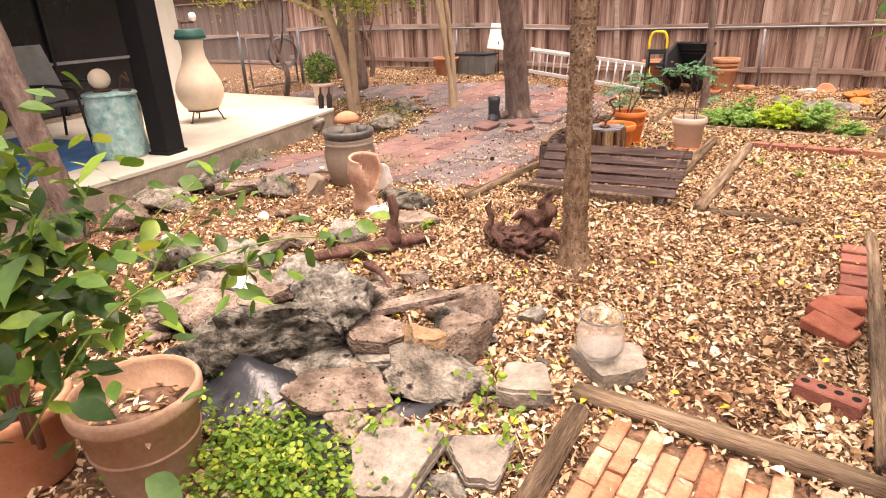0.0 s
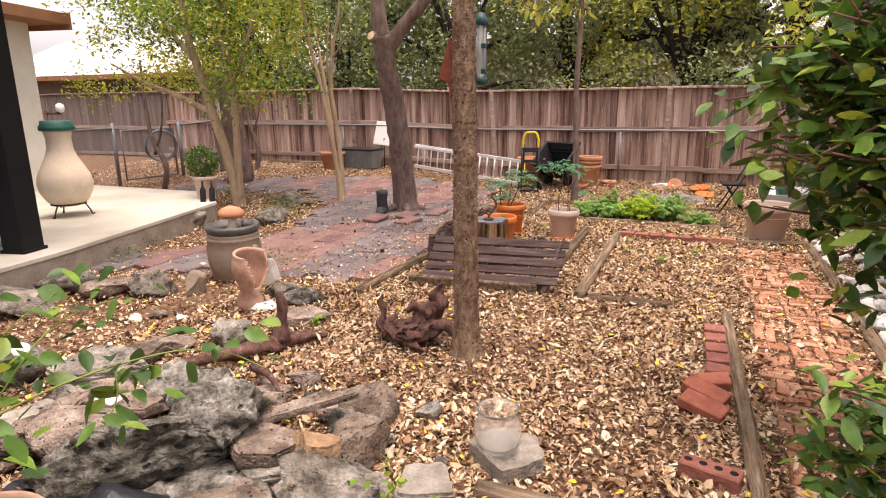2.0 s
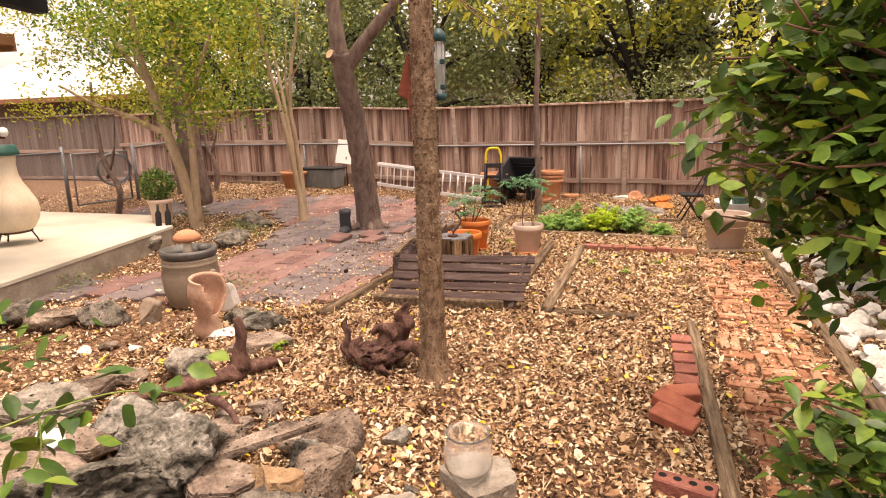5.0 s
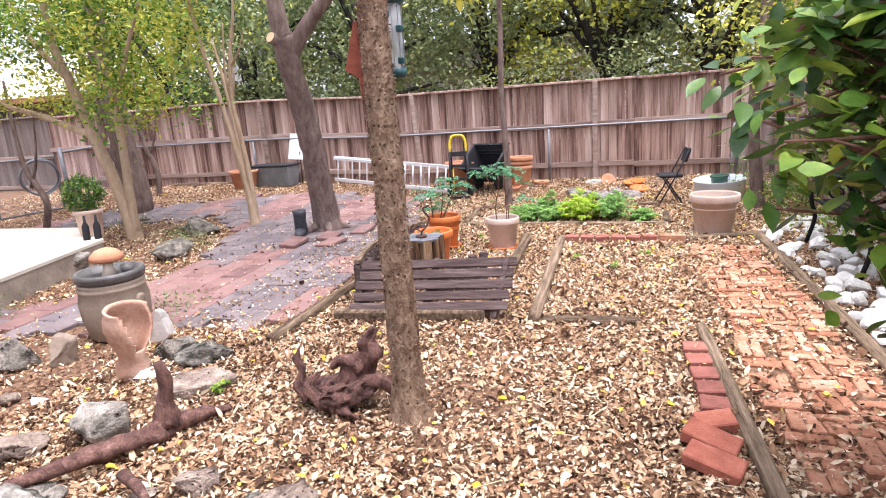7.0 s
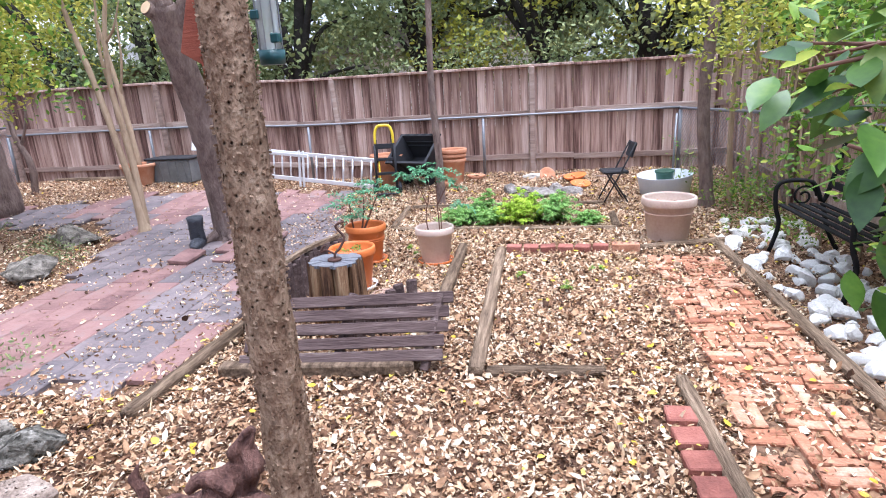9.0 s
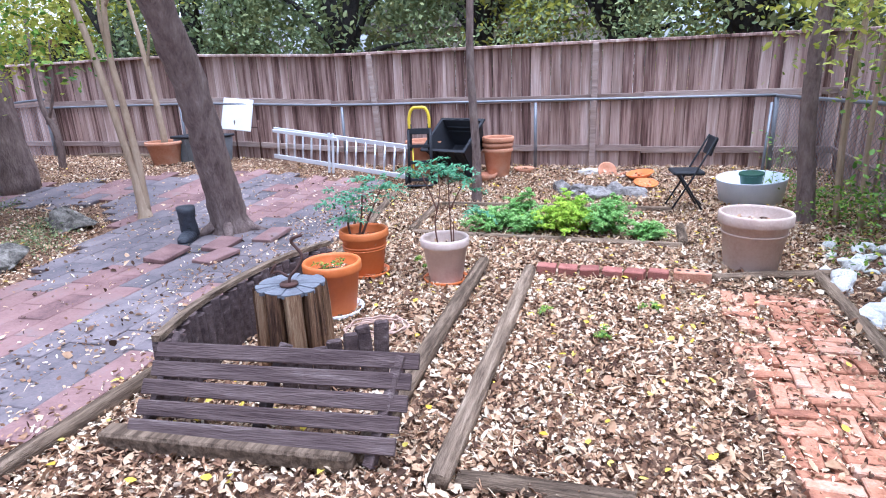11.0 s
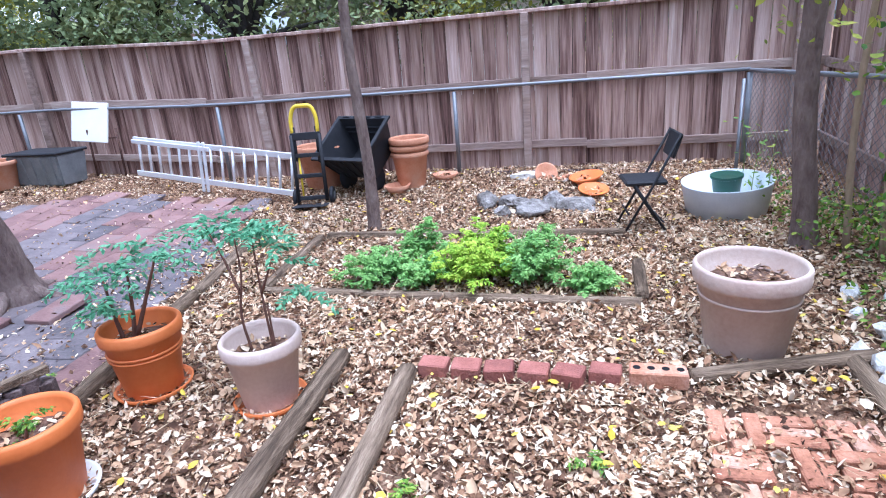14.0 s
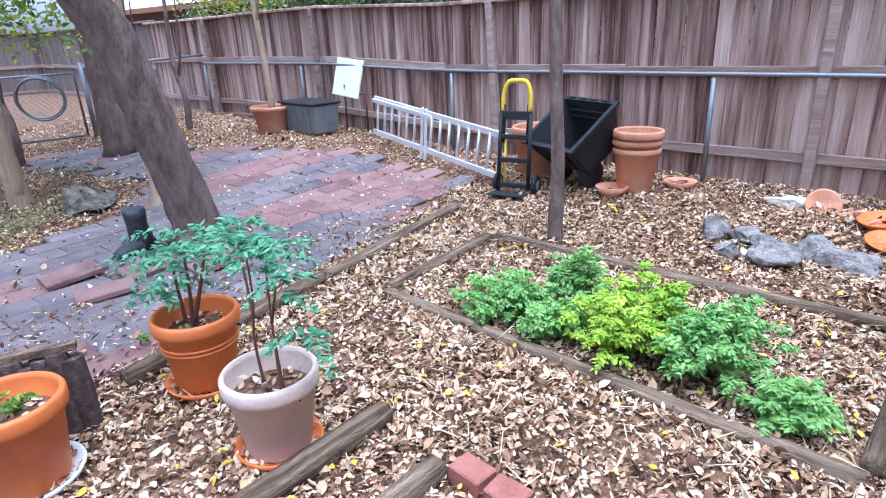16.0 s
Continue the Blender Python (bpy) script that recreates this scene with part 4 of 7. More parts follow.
tube(cord, pts, 0.006, 5)
tagged(part("cord_tangle", cord, ROPE, None, "", False, pose(-1.62, 5.95, 0.01, 0, 0, 30)), "loose tangle of pale pink cord on the leaves", "cord")

# ---- pots ----
make_pot(-2.03, 6.2, 0, 0.195, 0.35, ORANGEPOT, "bright orange plastic pot in a white saucer", saucer=WHITE, base=0.72, rim=0.2)
make_pot(-2.14, 6.97, 0, 0.195, 0.36, ORANGEPOT, "orange plastic pot with a feathery young tree", base=0.7, rim=0.18, saucer=ORANGEPOT, bands=(0.62, 0.68))
make_pot(-1.46, 6.92, 0, 0.185, 0.34, PINKPOT, "faded pink pot with two bare stems on an orange saucer", base=0.68, rim=0.2, saucer=ORANGEPOT)
make_pot(0.76, 7.62, 0, 0.258, 0.445, PINKPOT, "large faded pink pot with peeling inner rim", base=0.72, rim=0.2, bands=(0.66,))
make_pot(-1.89, 11.08, 0.08, 0.215, 0.40, TERRA, "tall terracotta pot at the foot of a stack by the fence", base=0.72, rim=0.14, group="stacked pots")
make_pot(-1.89, 11.08, 0.155, 0.22, 0.40, TERRA, "stacked terracotta pot beside the fence", base=0.72, rim=0.14, group="stacked pots")
make_pot(-1.885, 11.08, 0.235, 0.225, 0.40, TERRA, "top terracotta pot of the stack beside the fence", base=0.72, rim=0.18, group="stacked pots")
make_pot(-7.3, 10.75, ground_z(-7.3, 10.75), 0.29, 0.36, TERRA, "wide terracotta pot near the back fence", base=0.7)
make_pot(-3.0, 11.2, 0.08, 0.3, 0.5, TERRA, "terracotta pot behind the hand truck", base=0.72)
make_pot(-1.9, 0.78, 0, 0.225, 0.36, OLDTERRA, "large old dusty terracotta pot with algae stains and rust soil", base=0.74, bands=(0.45,), soil=0.66)
make_pot(-2.28, 0.52, 0, 0.2, 0.33, TERRA, "terracotta pot holding strappy plants", base=0.72)
make_pot(-6.68, 6.5, 0.27, 0.17, 0.33, PINKPOT, "pink terracotta pot with a clipped green shrub", base=0.75)
make_pot(-8.4, 5.6, 0.27, 0.17, 0.27, TERRA, "terracotta pot standing behind the chiminea", base=0.75)


def bowl(x, y, z, r, h, material, label, tilt=(0, 0, 0)):
    return tagged(part("clay_bowl", lathe(bmesh.new(), [(r * 0.3, 0), (r * 0.62, 0), (r, h), (r - 0.015, h), (r * 0.55, 0.02), (0.01, 0.02)], 24), material, None, "", False, pose(x, y, z, *tilt)), label, "bowl", "clay dishes")


bowl(-1.55, 11.3, 0.085, 0.15, 0.08, TERRA, "small terracotta bowl at the foot of the fence")
bowl(-2.0, 10.85, 0.06, 0.15, 0.09, TERRA, "shallow terracotta dish with leaves")
bowl(0.52, 11.3, 0.075, 0.23, 0.05, PINKPOT, "wide faded saucer lying upside down by the fence")
bowl(0.04, 11.0, 0.09, 0.18, 0.07, ORANGEPOT, "orange clay dish full of dry stalks", (6, -8, 0))
bowl(0.1, 10.7, 0.04, 0.155, 0.05, ORANGEPOT, "orange clay saucer tipped on the leaves", (12, 4, 0))
bowl(-0.40, 11.2, 0.13, 0.13, 0.045, TERRA, "terracotta dish leaning on the pile", (62, -10, 25))
for i in range(9):
    r = random.Random(i)
    stone(-0.34 + 0.045 * i + r.uniform(-.03, .03), 11.12 + r.uniform(-.12, .12), 0.10, r.uniform(.05, .11), r.uniform(.03, .06), r.uniform(.025, .045), 300 + i, (ROCKPINK, TERRA)[i % 2], "broken clay and stone piece in a pile by the fence", rz=r.uniform(0, 180), name="rubble_piece", group="rubble by the fence", sub=2)
stone(-0.64, 11.2, 0.12, .16, .1, .075, 318, WHITEROCK, "whitish stone at the foot of the fence", rz=20, name="pale_rock")
for i, (x, y, s) in enumerate([(-0.7, 10.43, .17), (-0.46, 10.09, .17), (-0.92, 10.36, .16), (-0.09, 10.25, .21), (-0.74, 10.05, .14), (-0.25, 10.33, .15), (-0.58, 10.28, .12)]):
    stone(x, y, 0.045, s * (.8 + .12 * (i % 4)), s * 0.8, s * (.5 + .1 * (i % 3)), 330 + i, ROCKPALE, "grey lumpy limestone beyond the herb bed", rz=i * 47, holes=0.3, group="stones beyond the herb bed", name="limestone_rock")

# ---- plants in pots and herb bed ----
def pinnate(name, stems, leaves, material, parent_thing=None, label="", category="plant", leaf=0.03, at=None, stemmat=None, sr=0.007):
    """Stems with feathery fronds made of many leaflets."""
    t = thing(name, at or Matrix(), label, category)
    for s in stems:
        c = curve_pts(s, 5)
        part("stem", tube(bmesh.new(), c, lerp_list([sr, sr * 0.45], len(c)), 6), stemmat or TWIG, t, "", False)
    pos, head, drp, ln = [], [], [], []
    for base, az, length, lift in leaves:
        b = Vector(base)
        for i in range(9):
            k = (i + 1) / 9
            p = b + Vector((math.cos(az), math.sin(az), 0)) * length * k + Vector((0, 0, lift * k - 0.45 * length * k * k))
            for sgn in (1, -1):
                for sub in range(2):
                    pos.append(p + Vector((random.uniform(-.01, .01), random.uniform(-.01, .01), random.uniform(-.012, .006))))
                    head.append(az + sgn * (1.15 - 0.3 * k) + random.uniform(-.3, .3))
                    drp.append(-0.3)
                    ln.append(leaf * (1.25 - 0.55 * abs(k - 0.35)) * random.uniform(.8, 1.2))
    me = leaf_mesh("fronds", np.array([tuple(p) for p in pos]), np.array(ln), 0.45, 0.3, 0.2, np.array(head), np.array(drp))
    link("fronds", me, material, t)
    return t


def fronds(cx, cy, cz, n, reach, rise, seed):
    r = random.Random(seed)
    return [((cx + r.uniform(-.03, .03), cy + r.uniform(-.03, .03), cz + r.uniform(-.07, .07)), 2 * math.pi * i / n + r.uniform(-.3, .3), reach * r.uniform(.7, 1.15), rise * r.uniform(.4, 1.2)) for i in range(n)]


lv = fronds(-0.02, 0, 0.40, 8, .28, .14, 1) + fronds(-0.2, -0.02, 0.36, 6, .26, .12, 2) + fronds(0.14, 0.03, 0.46, 6, .24, .12, 3) + fronds(-0.08, -0.05, 0.22, 6, .2, .08, 4)
pinnate("young_tree", [[(-0.12, 0, 0), (-0.14, 0, 0.15), (-0.15, 0, 0.33)], [(-0.06, 0, 0), (-0.02, 0, 0.2), (0.0, 0, 0.38)], [(-0.03, 0, 0.05), (0.06, 0.02, 0.25), (0.14, 0.03, 0.42)]], lv, GREENBLUE, label="young tree with feathery blue-green leaves in the orange pot", at=pose(-2.13, 6.97, 0.26), leaf=0.034, sr=0.012)
lv = fronds(-0.03, 0, 0.58, 6, .22, .07, 6) + fronds(0.06, 0.04, 0.62, 6, .24, .06, 7) + fronds(-0.22, 0.06, 0.6, 6, .2, .06, 8) + fronds(0.18, 0.0, 0.52, 4, .2, .04, 9) + fronds(0.22, 0.05, 0.3, 3, .16, .0, 10)
pinnate("potted_seedling", [[(-0.05, 0.0, 0), (-0.07, 0, 0.2), (-0.03, 0, 0.4), (-0.03, 0, 0.58)], [(0.05, 0.02, 0), (0.04, 0.02, 0.28), (0.03, 0.04, 0.62)], [(0.07, 0, 0), (0.07, 0, 0.25)], [(-0.05, 0, 0.3), (-0.12, 0.03, 0.45), (-0.2, 0.06, 0.6)], [(0.04, 0.02, 0.3), (0.14, 0, 0.48)]], lv, GREENBLUE, label="spindly seedling with red stems and feathery leaves in the pink pot", at=pose(-1.46, 6.92, 0.25), leaf=0.032)
pinnate("weed_sprig", [[(0, 0, 0), (0.02, 0, 0.06)]], fronds(0, 0, 0.05, 7, .1, .05, 12), GREENLIGHT, label="small green weeds sprouting in the orange pot", at=pose(-2.03, 6.2, 0.27), leaf=0.022)


def herb(x, y, r, h, seed, n=10, material=None):
    rr = random.Random(seed)
    lv = []
    for i in range(n + 6):
        a, q = rr.uniform(0, 6.28), r * math.sqrt(rr.random())
        lv += fronds(q * math.cos(a), q * math.sin(a), h * rr.uniform(.35, 0.95) * (1 - 0.4 * q / r), 4, .095, .05, seed * 31 + i)
    stems = [[(0, 0, 0), (0.3 * r * math.cos(i), 0.3 * r * math.sin(i), h * .5), (0.6 * r * math.cos(i), 0.6 * r * math.sin(i), h * .85)] for i in range(5)]
    return tagged(pinnate("herb_plant", stems, lv, material or HERB, label="bushy fresh green feathery herb in the timber bed", at=pose(x, y, 0), leaf=0.028, stemmat=STEMGREEN, sr=0.005), group="herbs in the timber bed")


for i, (x, y, r, h, m) in enumerate([(-1.48, 8.28, .2, .23, GREENHERB), (-1.34, 8.4, .14, .2, GREENHERB), (-1.16, 8.68, .17, .34, GREENHERB), (-1.05, 8.28, .17, .2, GREENHERB), (-0.86, 8.32, .2, .28, HERB), (-0.66, 8.3, .22, .32, HERB), (-0.74, 8.52, .22, .36, HERB), (-0.5, 8.5, .2, .35, HERB), (-0.36, 8.3, .19, .33, GREENHERB), (-0.27, 8.46, .2, .35, GREENHERB), (0.04, 8.22, .12, .18, GREENHERB)]):
    herb(x, y + .06, r * .9, h * 1.1, 50 + i, 12, m)
for i, (x, y) in enumerate([(-0.28, 6.1), (-2.5, 3.35), (0.0, 6.6), (-1.75, 7.15), (-2.75, 6.9), (-2.2, 9.7), (-2.55, 8.6), (-0.62, 6.35)]):
    pinnate("seedling_weed", [[(0, 0, 0), (0, 0.01, 0.05)]], fronds(0, 0, 0.03, 5, .055, .02, 90 + i), GREENLIGHT, label="small bright green weed in the leaf litter", at=pose(x, y, 0), leaf=0.019, category="weed")["group"] = "weeds in the litter"

# ---- hand truck ----
ht = thing("hand_truck", pose(-2.86, 10.5, 0.01, -6, 0, 12), "black folding hand truck with a yellow grip", "hand truck")
for s in (-1, 1):
    part("side_rail", tube(bmesh.new(), [(s * 0.155, 0, 0.06), (s * 0.15, 0, 0.78)], 0.021, 8), BLACK, ht, "", False)
    part("wheel", lathe(bmesh.new(), [(0.03, -0.022), (0.085, -0.022), (0.10, -0.012), (0.10, 0.012), (0.085, 0.022), (0.03, 0.022)], 24, pose(s * 0.2, 0.09, 0.10, 0, 90, 0)), BLACK, ht, "", False)
    part("hub", lathe(bmesh.new(), [(0.01, -0.027), (0.05, -0.026), (0.05, 0.026), (0.01, 0.027)], 16, pose(s * 0.2, 0.09, 0.10, 0, 90, 0)), GALV, ht, "grey wheel hub", False)
    part("upright", tube(bmesh.new(), [(s * 0.12, 0.01, 0.5), (s * 0.12, 0.01, 0.86)], 0.015, 8), BLACK, ht, "", False)
part("grip", tube(bmesh.new(), curve_pts([(-0.135, 0.01, 0.8), (-0.135, 0.01, 0.95), (-0.09, 0.01, 1.06), (0, 0.01, 1.075), (0.09, 0.01, 1.06), (0.135, 0.01, 0.95), (0.135, 0.01, 0.8)], 5), 0.022, 8), YELLOWPAINT, ht, "yellow foam grip", False)
for z in (0.1, 0.34, 0.56, 0.76):
    part("crossbar", B(0.32, 0.03, 0.045 if z != 0.76 else 0.08, pose(0, 0, z), 0.005), BLACK, ht)
part("strut", tube(bmesh.new(), [(-0.1, 0.015, 0.12), (-0.1, 0.015, 0.55)], 0.012, 6), YELLOWPAINT, ht, "yellow strut", False)
part("toe_plate", B(0.36, 0.22, 0.012, pose(0, -0.12, 0.03), 0.004), BLACK, ht)
part("axle", tube(bmesh.new(), [(-0.22, 0.09, 0.10), (0.22, 0.09, 0.10)], 0.012, 8), BLACK, ht, "", False)

# ---- poly cart, tipped ----
cart = thing("garden_cart", pose(-2.43, 11.04, 0.444, 37, 0, -20) @ Matrix.Diagonal((.94, .94, .94, 1)), "black plastic garden cart tipped open by the fence", "cart")
bm = bmesh.new()
ring = lambda w, d, z: [bm.verts.new((sx * w, sy * d, z)) for sx, sy in ((-1, -1), (1, -1), (1, 1), (-1, 1))]
lo, hi, hr, hr2, hi2, lo2 = ring(.27, .23, -.12), ring(.365, .32, .30), ring(.40, .355, .30), ring(.40, .355, .325), ring(.355, .31, .325), ring(.255, .215, -.095)
for p, q in ((lo, hi), (hi, hr), (hr, hr2), (hr2, hi2), (hi2, lo2)):
    for k in range(4):
        bm.faces.new((p[k], p[(k + 1) % 4], q[(k + 1) % 4], q[k]))
bm.faces.new(lo[::-1])
bm.faces.new(lo2)
part("tub", bm, BLACK, cart)
for k in range(5):
    part("rib", beam(bmesh.new(), (-0.32 + 0.16 * k, -0.33, .29), (-0.24 + .12 * k, -0.235, -.1), 0.02, 0.02, 0), BLACK, cart)
for z in (.14, .21):
    part("inner_ridge", beam(bmesh.new(), (-.30, .262 + .22 * (z - .14), z), (.30, .262 + .22 * (z - .14), z), 0.02, 0.02, 0.004), BLACK, cart)
for k in range(4):
    part("rim_slot", B(.1, .02, .012, pose(-.25 + .165 * k, .335, .332), .003), BLACK, cart)
for s in (-1, 1):
    part("wheel", lathe(bmesh.new(), [(0.02, -0.03), (0.13, -0.03), (0.15, -0.015), (0.15, 0.015), (0.13, 0.03), (0.02, 0.03)], 24, pose(s * 0.22, -0.19, -0.16, 0, 90, 0)), BLACK, cart, "", False)

# ---- ladder on its side ----
ld = thing("extension_ladder", Matrix(), "aluminium extension ladder lying on its side along the fence", "ladder")
A0, A1 = Vector((-5.55, 11.16, 0.34)), Vector((-5.53, 11.2, 0.76))
C0, C1 = Vector((-3.1, 10.66, 0.12)), Vector((-3.06, 10.7, 0.53))
for p, q in ((A0, C0), (A1, C1)):
    part("rail", beam(bmesh.new(), p, q, 0.03, 0.065, 0.004), ALU, ld)
n = 15
for i in range(n):
    k = (i + 0.5) / n
    part("rung", tube(bmesh.new(), [A0.lerp(C0, k), A1.lerp(C1, k)], 0.016, 8), ALU, ld, "", False)
for k in (0.44, 0.47):
    part("clamp", beam(bmesh.new(), A0.lerp(C0, k) + Vector((0, -.03, -.12)), A1.lerp(C1, k) + Vector((0, -.03, .06)), 0.035, 0.03, 0.004), ALU, ld)
part("rail", beam(bmesh.new(), A1.lerp(C1, 0.0) + Vector((0, -.04, -.02)), A1.lerp(C1, .5) + Vector((0, -.04, -.02)), 0.025, 0.05, 0.004), ALU, ld)

# ---- smoky tub with board, leaning ----
tb = thing("storage_tub", pose(-6.78, 11.05, ground_z(-6.78, 11.05), 0, 0, -4), "smoky grey plastic storage tub with a dark lid", "tub")
bm = bmesh.new()
lo, hi = [[bm.verts.new((sx * w, sy * d, z)) for sx, sy in ((-1, -1), (1, -1), (1, 1), (-1, 1))] for w, d, z in ((.39, .19, 0), (.43, .23, .40))]
for k in range(4):
    bm.faces.new((lo[k], lo[(k + 1) % 4], hi[(k + 1) % 4], hi[k]))
bm.faces.new(lo[::-1])
bm.faces.new(hi)
bmesh.ops.bevel(bm, geom=bm.edges[:], offset=0.02, segments=2, affect="EDGES")
part("tub_body", bm, SLATETUB, tb)
part("lid", B(0.9, 0.5, 0.035, pose(0, 0, 0.415), 0.012), BLACK, tb)
for k in range(5):
    part("rib", B(0.02, 0.012, 0.33, pose(-.32 + .16 * k, -0.215, 0.2, 5.5), 0.003), SLATETUB, tb)
wbd = tagged(part("white_board", B(0.58, 0.03, 0.52, None, 0.008), WHITE, None, "", True, pose(-6.36, 11.46, 0.98, -14, 5, -2)), "square white panel leaning on the fence", "panel")
ch2 = thing("rusty_stand", pose(-6.2, 11.4, 0.27), "thin dark metal stand behind the tub", "stand")
for x in (-0.2, 0.25):
    part("leg", tube(bmesh.new(), [(x, 0, 0), (x, 0.02, 0.62)], 0.014, 6), RUST, ch2, "", False)
part("crossbar", tube(bmesh.new(), [(-0.2, 0.02, 0.5), (0.25, 0.02, 0.5)], 0.012, 6), RUST, ch2, "", False)

# ---- folding chair ----
fc = thing("folding_chair", pose(0.46, 9.62, 0, 0, 0, 96) @ Matrix.Diagonal((.82, .80, .90, 1)), "black metal folding chair with padded seat on the leaves", "chair")
part("seat", B(0.40, 0.40, 0.045, pose(0, 0.0, 0.455), 0.016), BLACK, fc, "padded black seat")
part("backrest", B(0.40, 0.025, 0.22, pose(0, -0.275, 0.76, 20), 0.012), BLACK, fc)
for s in (-1, 1):
    part("front_leg", tube(bmesh.new(), [(s * .2, .21, 0), (s * .205, -.05, .42), (s * .2, -.30, .87)], .013, 8), BLACK, fc, "", False)
    part("rear_leg", tube(bmesh.new(), [(s * .185, -.21, 0), (s * .185, .11, .44)], .013, 8), BLACK, fc, "", False)
for y, z in ((.16, .18), (-.17, .1)):
    part("stretcher", tube(bmesh.new(), [(-.19, y, z), (.19, y, z)], .009, 6), BLACK, fc, "", False)

# ---- ring tub with bucket ----
rt = thing("ring_planter", pose(1.2, 10.08, 0.01, 3, -3, 0) @ Matrix.Diagonal((.8, .8, .9, 1)), "pale grey plastic ring planter holding a green bucket", "planter")
part("ring_wall", lathe(bmesh.new(), [(.39, 0), (.40, 0), (.45, .29), (.455, .30), (.44, .30), (.385, .02), (.02, .02), (.02, .0)], 40), TUBGREY, rt, "", False)
part("litter_bed", lathe(bmesh.new(), [(.02, .07), (.38, .07), (.38, .09), (.02, .11)], 24, None, .02), TUBGREY, rt, "", False)
bk = part("bucket", lathe(bmesh.new(), [(.1, .09), (.12, .09), (.15, .34), (.155, .35), (.135, .35), (.11, .2), (.02, .2)], 24), GREENPAINT, rt, "dark green bucket", False)
part("rim", lathe(bmesh.new(), [(.152, .325), (.165, .33), (.165, .355), (.152, .352)], 24), GREENPAINT, bk, "", False)

# ---- brick edge, loose bricks ----
def brick_mesh(sx, sy, sz, holes=0, seed=0, material=None):
    bm = B(sx, sy, sz, pose(0, 0, sz / 2), 0.006)
    for v in bm.verts:
        v.co += Vector((1, 1, 1)) * 0.003 * noise.noise(v.co * 30 + Vector((seed, 0, 0)))
    me = bpy.data.meshes.new("brick")
    bmesh.ops.recalc_face_normals(bm, faces=bm.faces[:])
    bm.to_mesh(me)
    bm.free()
    me.materials.append(material or BRICKDARK)
    return me


def loose_brick(m, label, size=(0.19, 0.15, 0.065), holes=0, seed=0, material=None, group="loose bricks", name="brick"):
    t = tagged(new(name, brick_mesh(*size, 0, seed, material)), label, "brick", group)
    t.matrix_basis = m
    # black discs on the solid top paint the dark inside the core holes
    for i in range(holes):
        bm = lathe(bmesh.new(), [(0.001, size[2] + .0005), (.017, size[2] + .0005), (.0175, size[2] + .0015), (.001, size[2] + .0015)], 12, pose(-size[0] / 2 + size[0] * (i + .5) / holes, 0, 0))
        part("core_hole", bm, BLACKPAINT, t, "black disc standing for a shaded core hole")
    return t


for i, (x, y) in enumerate([(.185, 4.30), (.185, 4.12), (.19, 3.94), (.195, 3.77), (.19, 3.60)]):
    loose_brick(pose(x, y, 0.0, random.uniform(-2, 2), random.uniform(-2, 2), random.uniform(-4, 4)), "dark red brick set flat beside the timber", (0.14, 0.135, 0.045), 0, i, group="bricks beside the timber")
loose_brick(pose(.17, 3.42, 0.0, 4, -8, 8), "red brick tipped beside the timber", (0.17, 0.13, 0.06), 0, 6, BRICKRED, "bricks beside the timber")
loose_brick(pose(.12, 3.24, 0.02, 10, 12, -24), "bright red brick leaning in the row", (0.23, 0.12, 0.06), 0, 7, BRICKRED, "bricks beside the timber")
loose_brick(pose(.11, 3.08, 0.01, 8, 8, -24), "bright red brick leaning at the row's end", (0.23, 0.12, 0.06), 0, 8, BRICKRED, "bricks beside the timber")
loose_brick(pose(.14, 2.47, 0.0, 0, 0, -14), "loose cored brick lying in the leaves", (0.245, 0.095, 0.075), 4, 9)
for i in range(6):
    k = i / 5
    loose_brick(pose(-0.74 + 0.82 * k, 7.24 - 0.03 * k + (0.03 if i == 5 else 0), -0.01, random.uniform(-3, 3), random.uniform(-3, 3), random.uniform(-6, 4) - (10 if i > 3 else 0)), "dark red edging brick at the bed's far end", (0.142, 0.105, 0.078), 0, 20 + i, group="edging bricks")
loose_brick(pose(0.31, 7.23, 0.0, 0, 0, -2), "cored red brick at the end of the edging", (0.25, 0.1, 0.08), 4, 30, BRICK, "edging bricks")

# ---- pond stones ----
stone(-2.04, 1.50, 0.150, 0.36, 0.20, 0.20, 1, ROCKDARK, "large pitted grey lava-like rock by the pond", 48, 0, -6, 0.75, sub=5)
stone(-1.89, 1.80, 0.215, 0.25, 0.19, 0.19, 2, ROCKDARK, "pitted grey rock piled on the pond edge", 40, 0, 0, 0.85, sub=5)
stone(-2.36, 1.56, 0.125, 0.32, 0.22, 0.15, 3, ROCKPINK, "smooth pinkish boulder by the pond", 30, 0, 12, 0.10)
stone(-2.70, 1.53, 0.120, 0.23, 0.20, 0.19, 4, ROCKPINK, "tan rock full of deep holes", 25, 0, 0, 1.10, sub=5)
stone(-1.42, 1.83, 0.150, 0.115, 0.105, 0.12, 8, ROCKRUST, "rusty tan rounded rock in the pile", 25, 0, 0, 0.10)
stone(-1.32, 2.00, 0.120, 0.20, 0.17, 0.16, 9, ROCKPINK, "pinkish limestone boulder by the pond", 55, 0, 0, 0.10)
stone(-1.51, 2.38, 0.060, 0.19, 0.17, 0.11, 10, ROCKPINK, "tan limestone block at the litter's edge", 85, 8, 0, 0.05)
stone(-1.31, 1.72, 0.060, 0.27, 0.20, 0.13, 12, ROCK, "pale lumpy crusted limestone by the pond", 25, 0, 0, 0.35)
stone(-2.52, 2.06, 0.110, 0.16, 0.14, 0.13, 34, ROCKDARK, "purplish brown stone under the fallen branch", 65, 0, 0, 0.30)
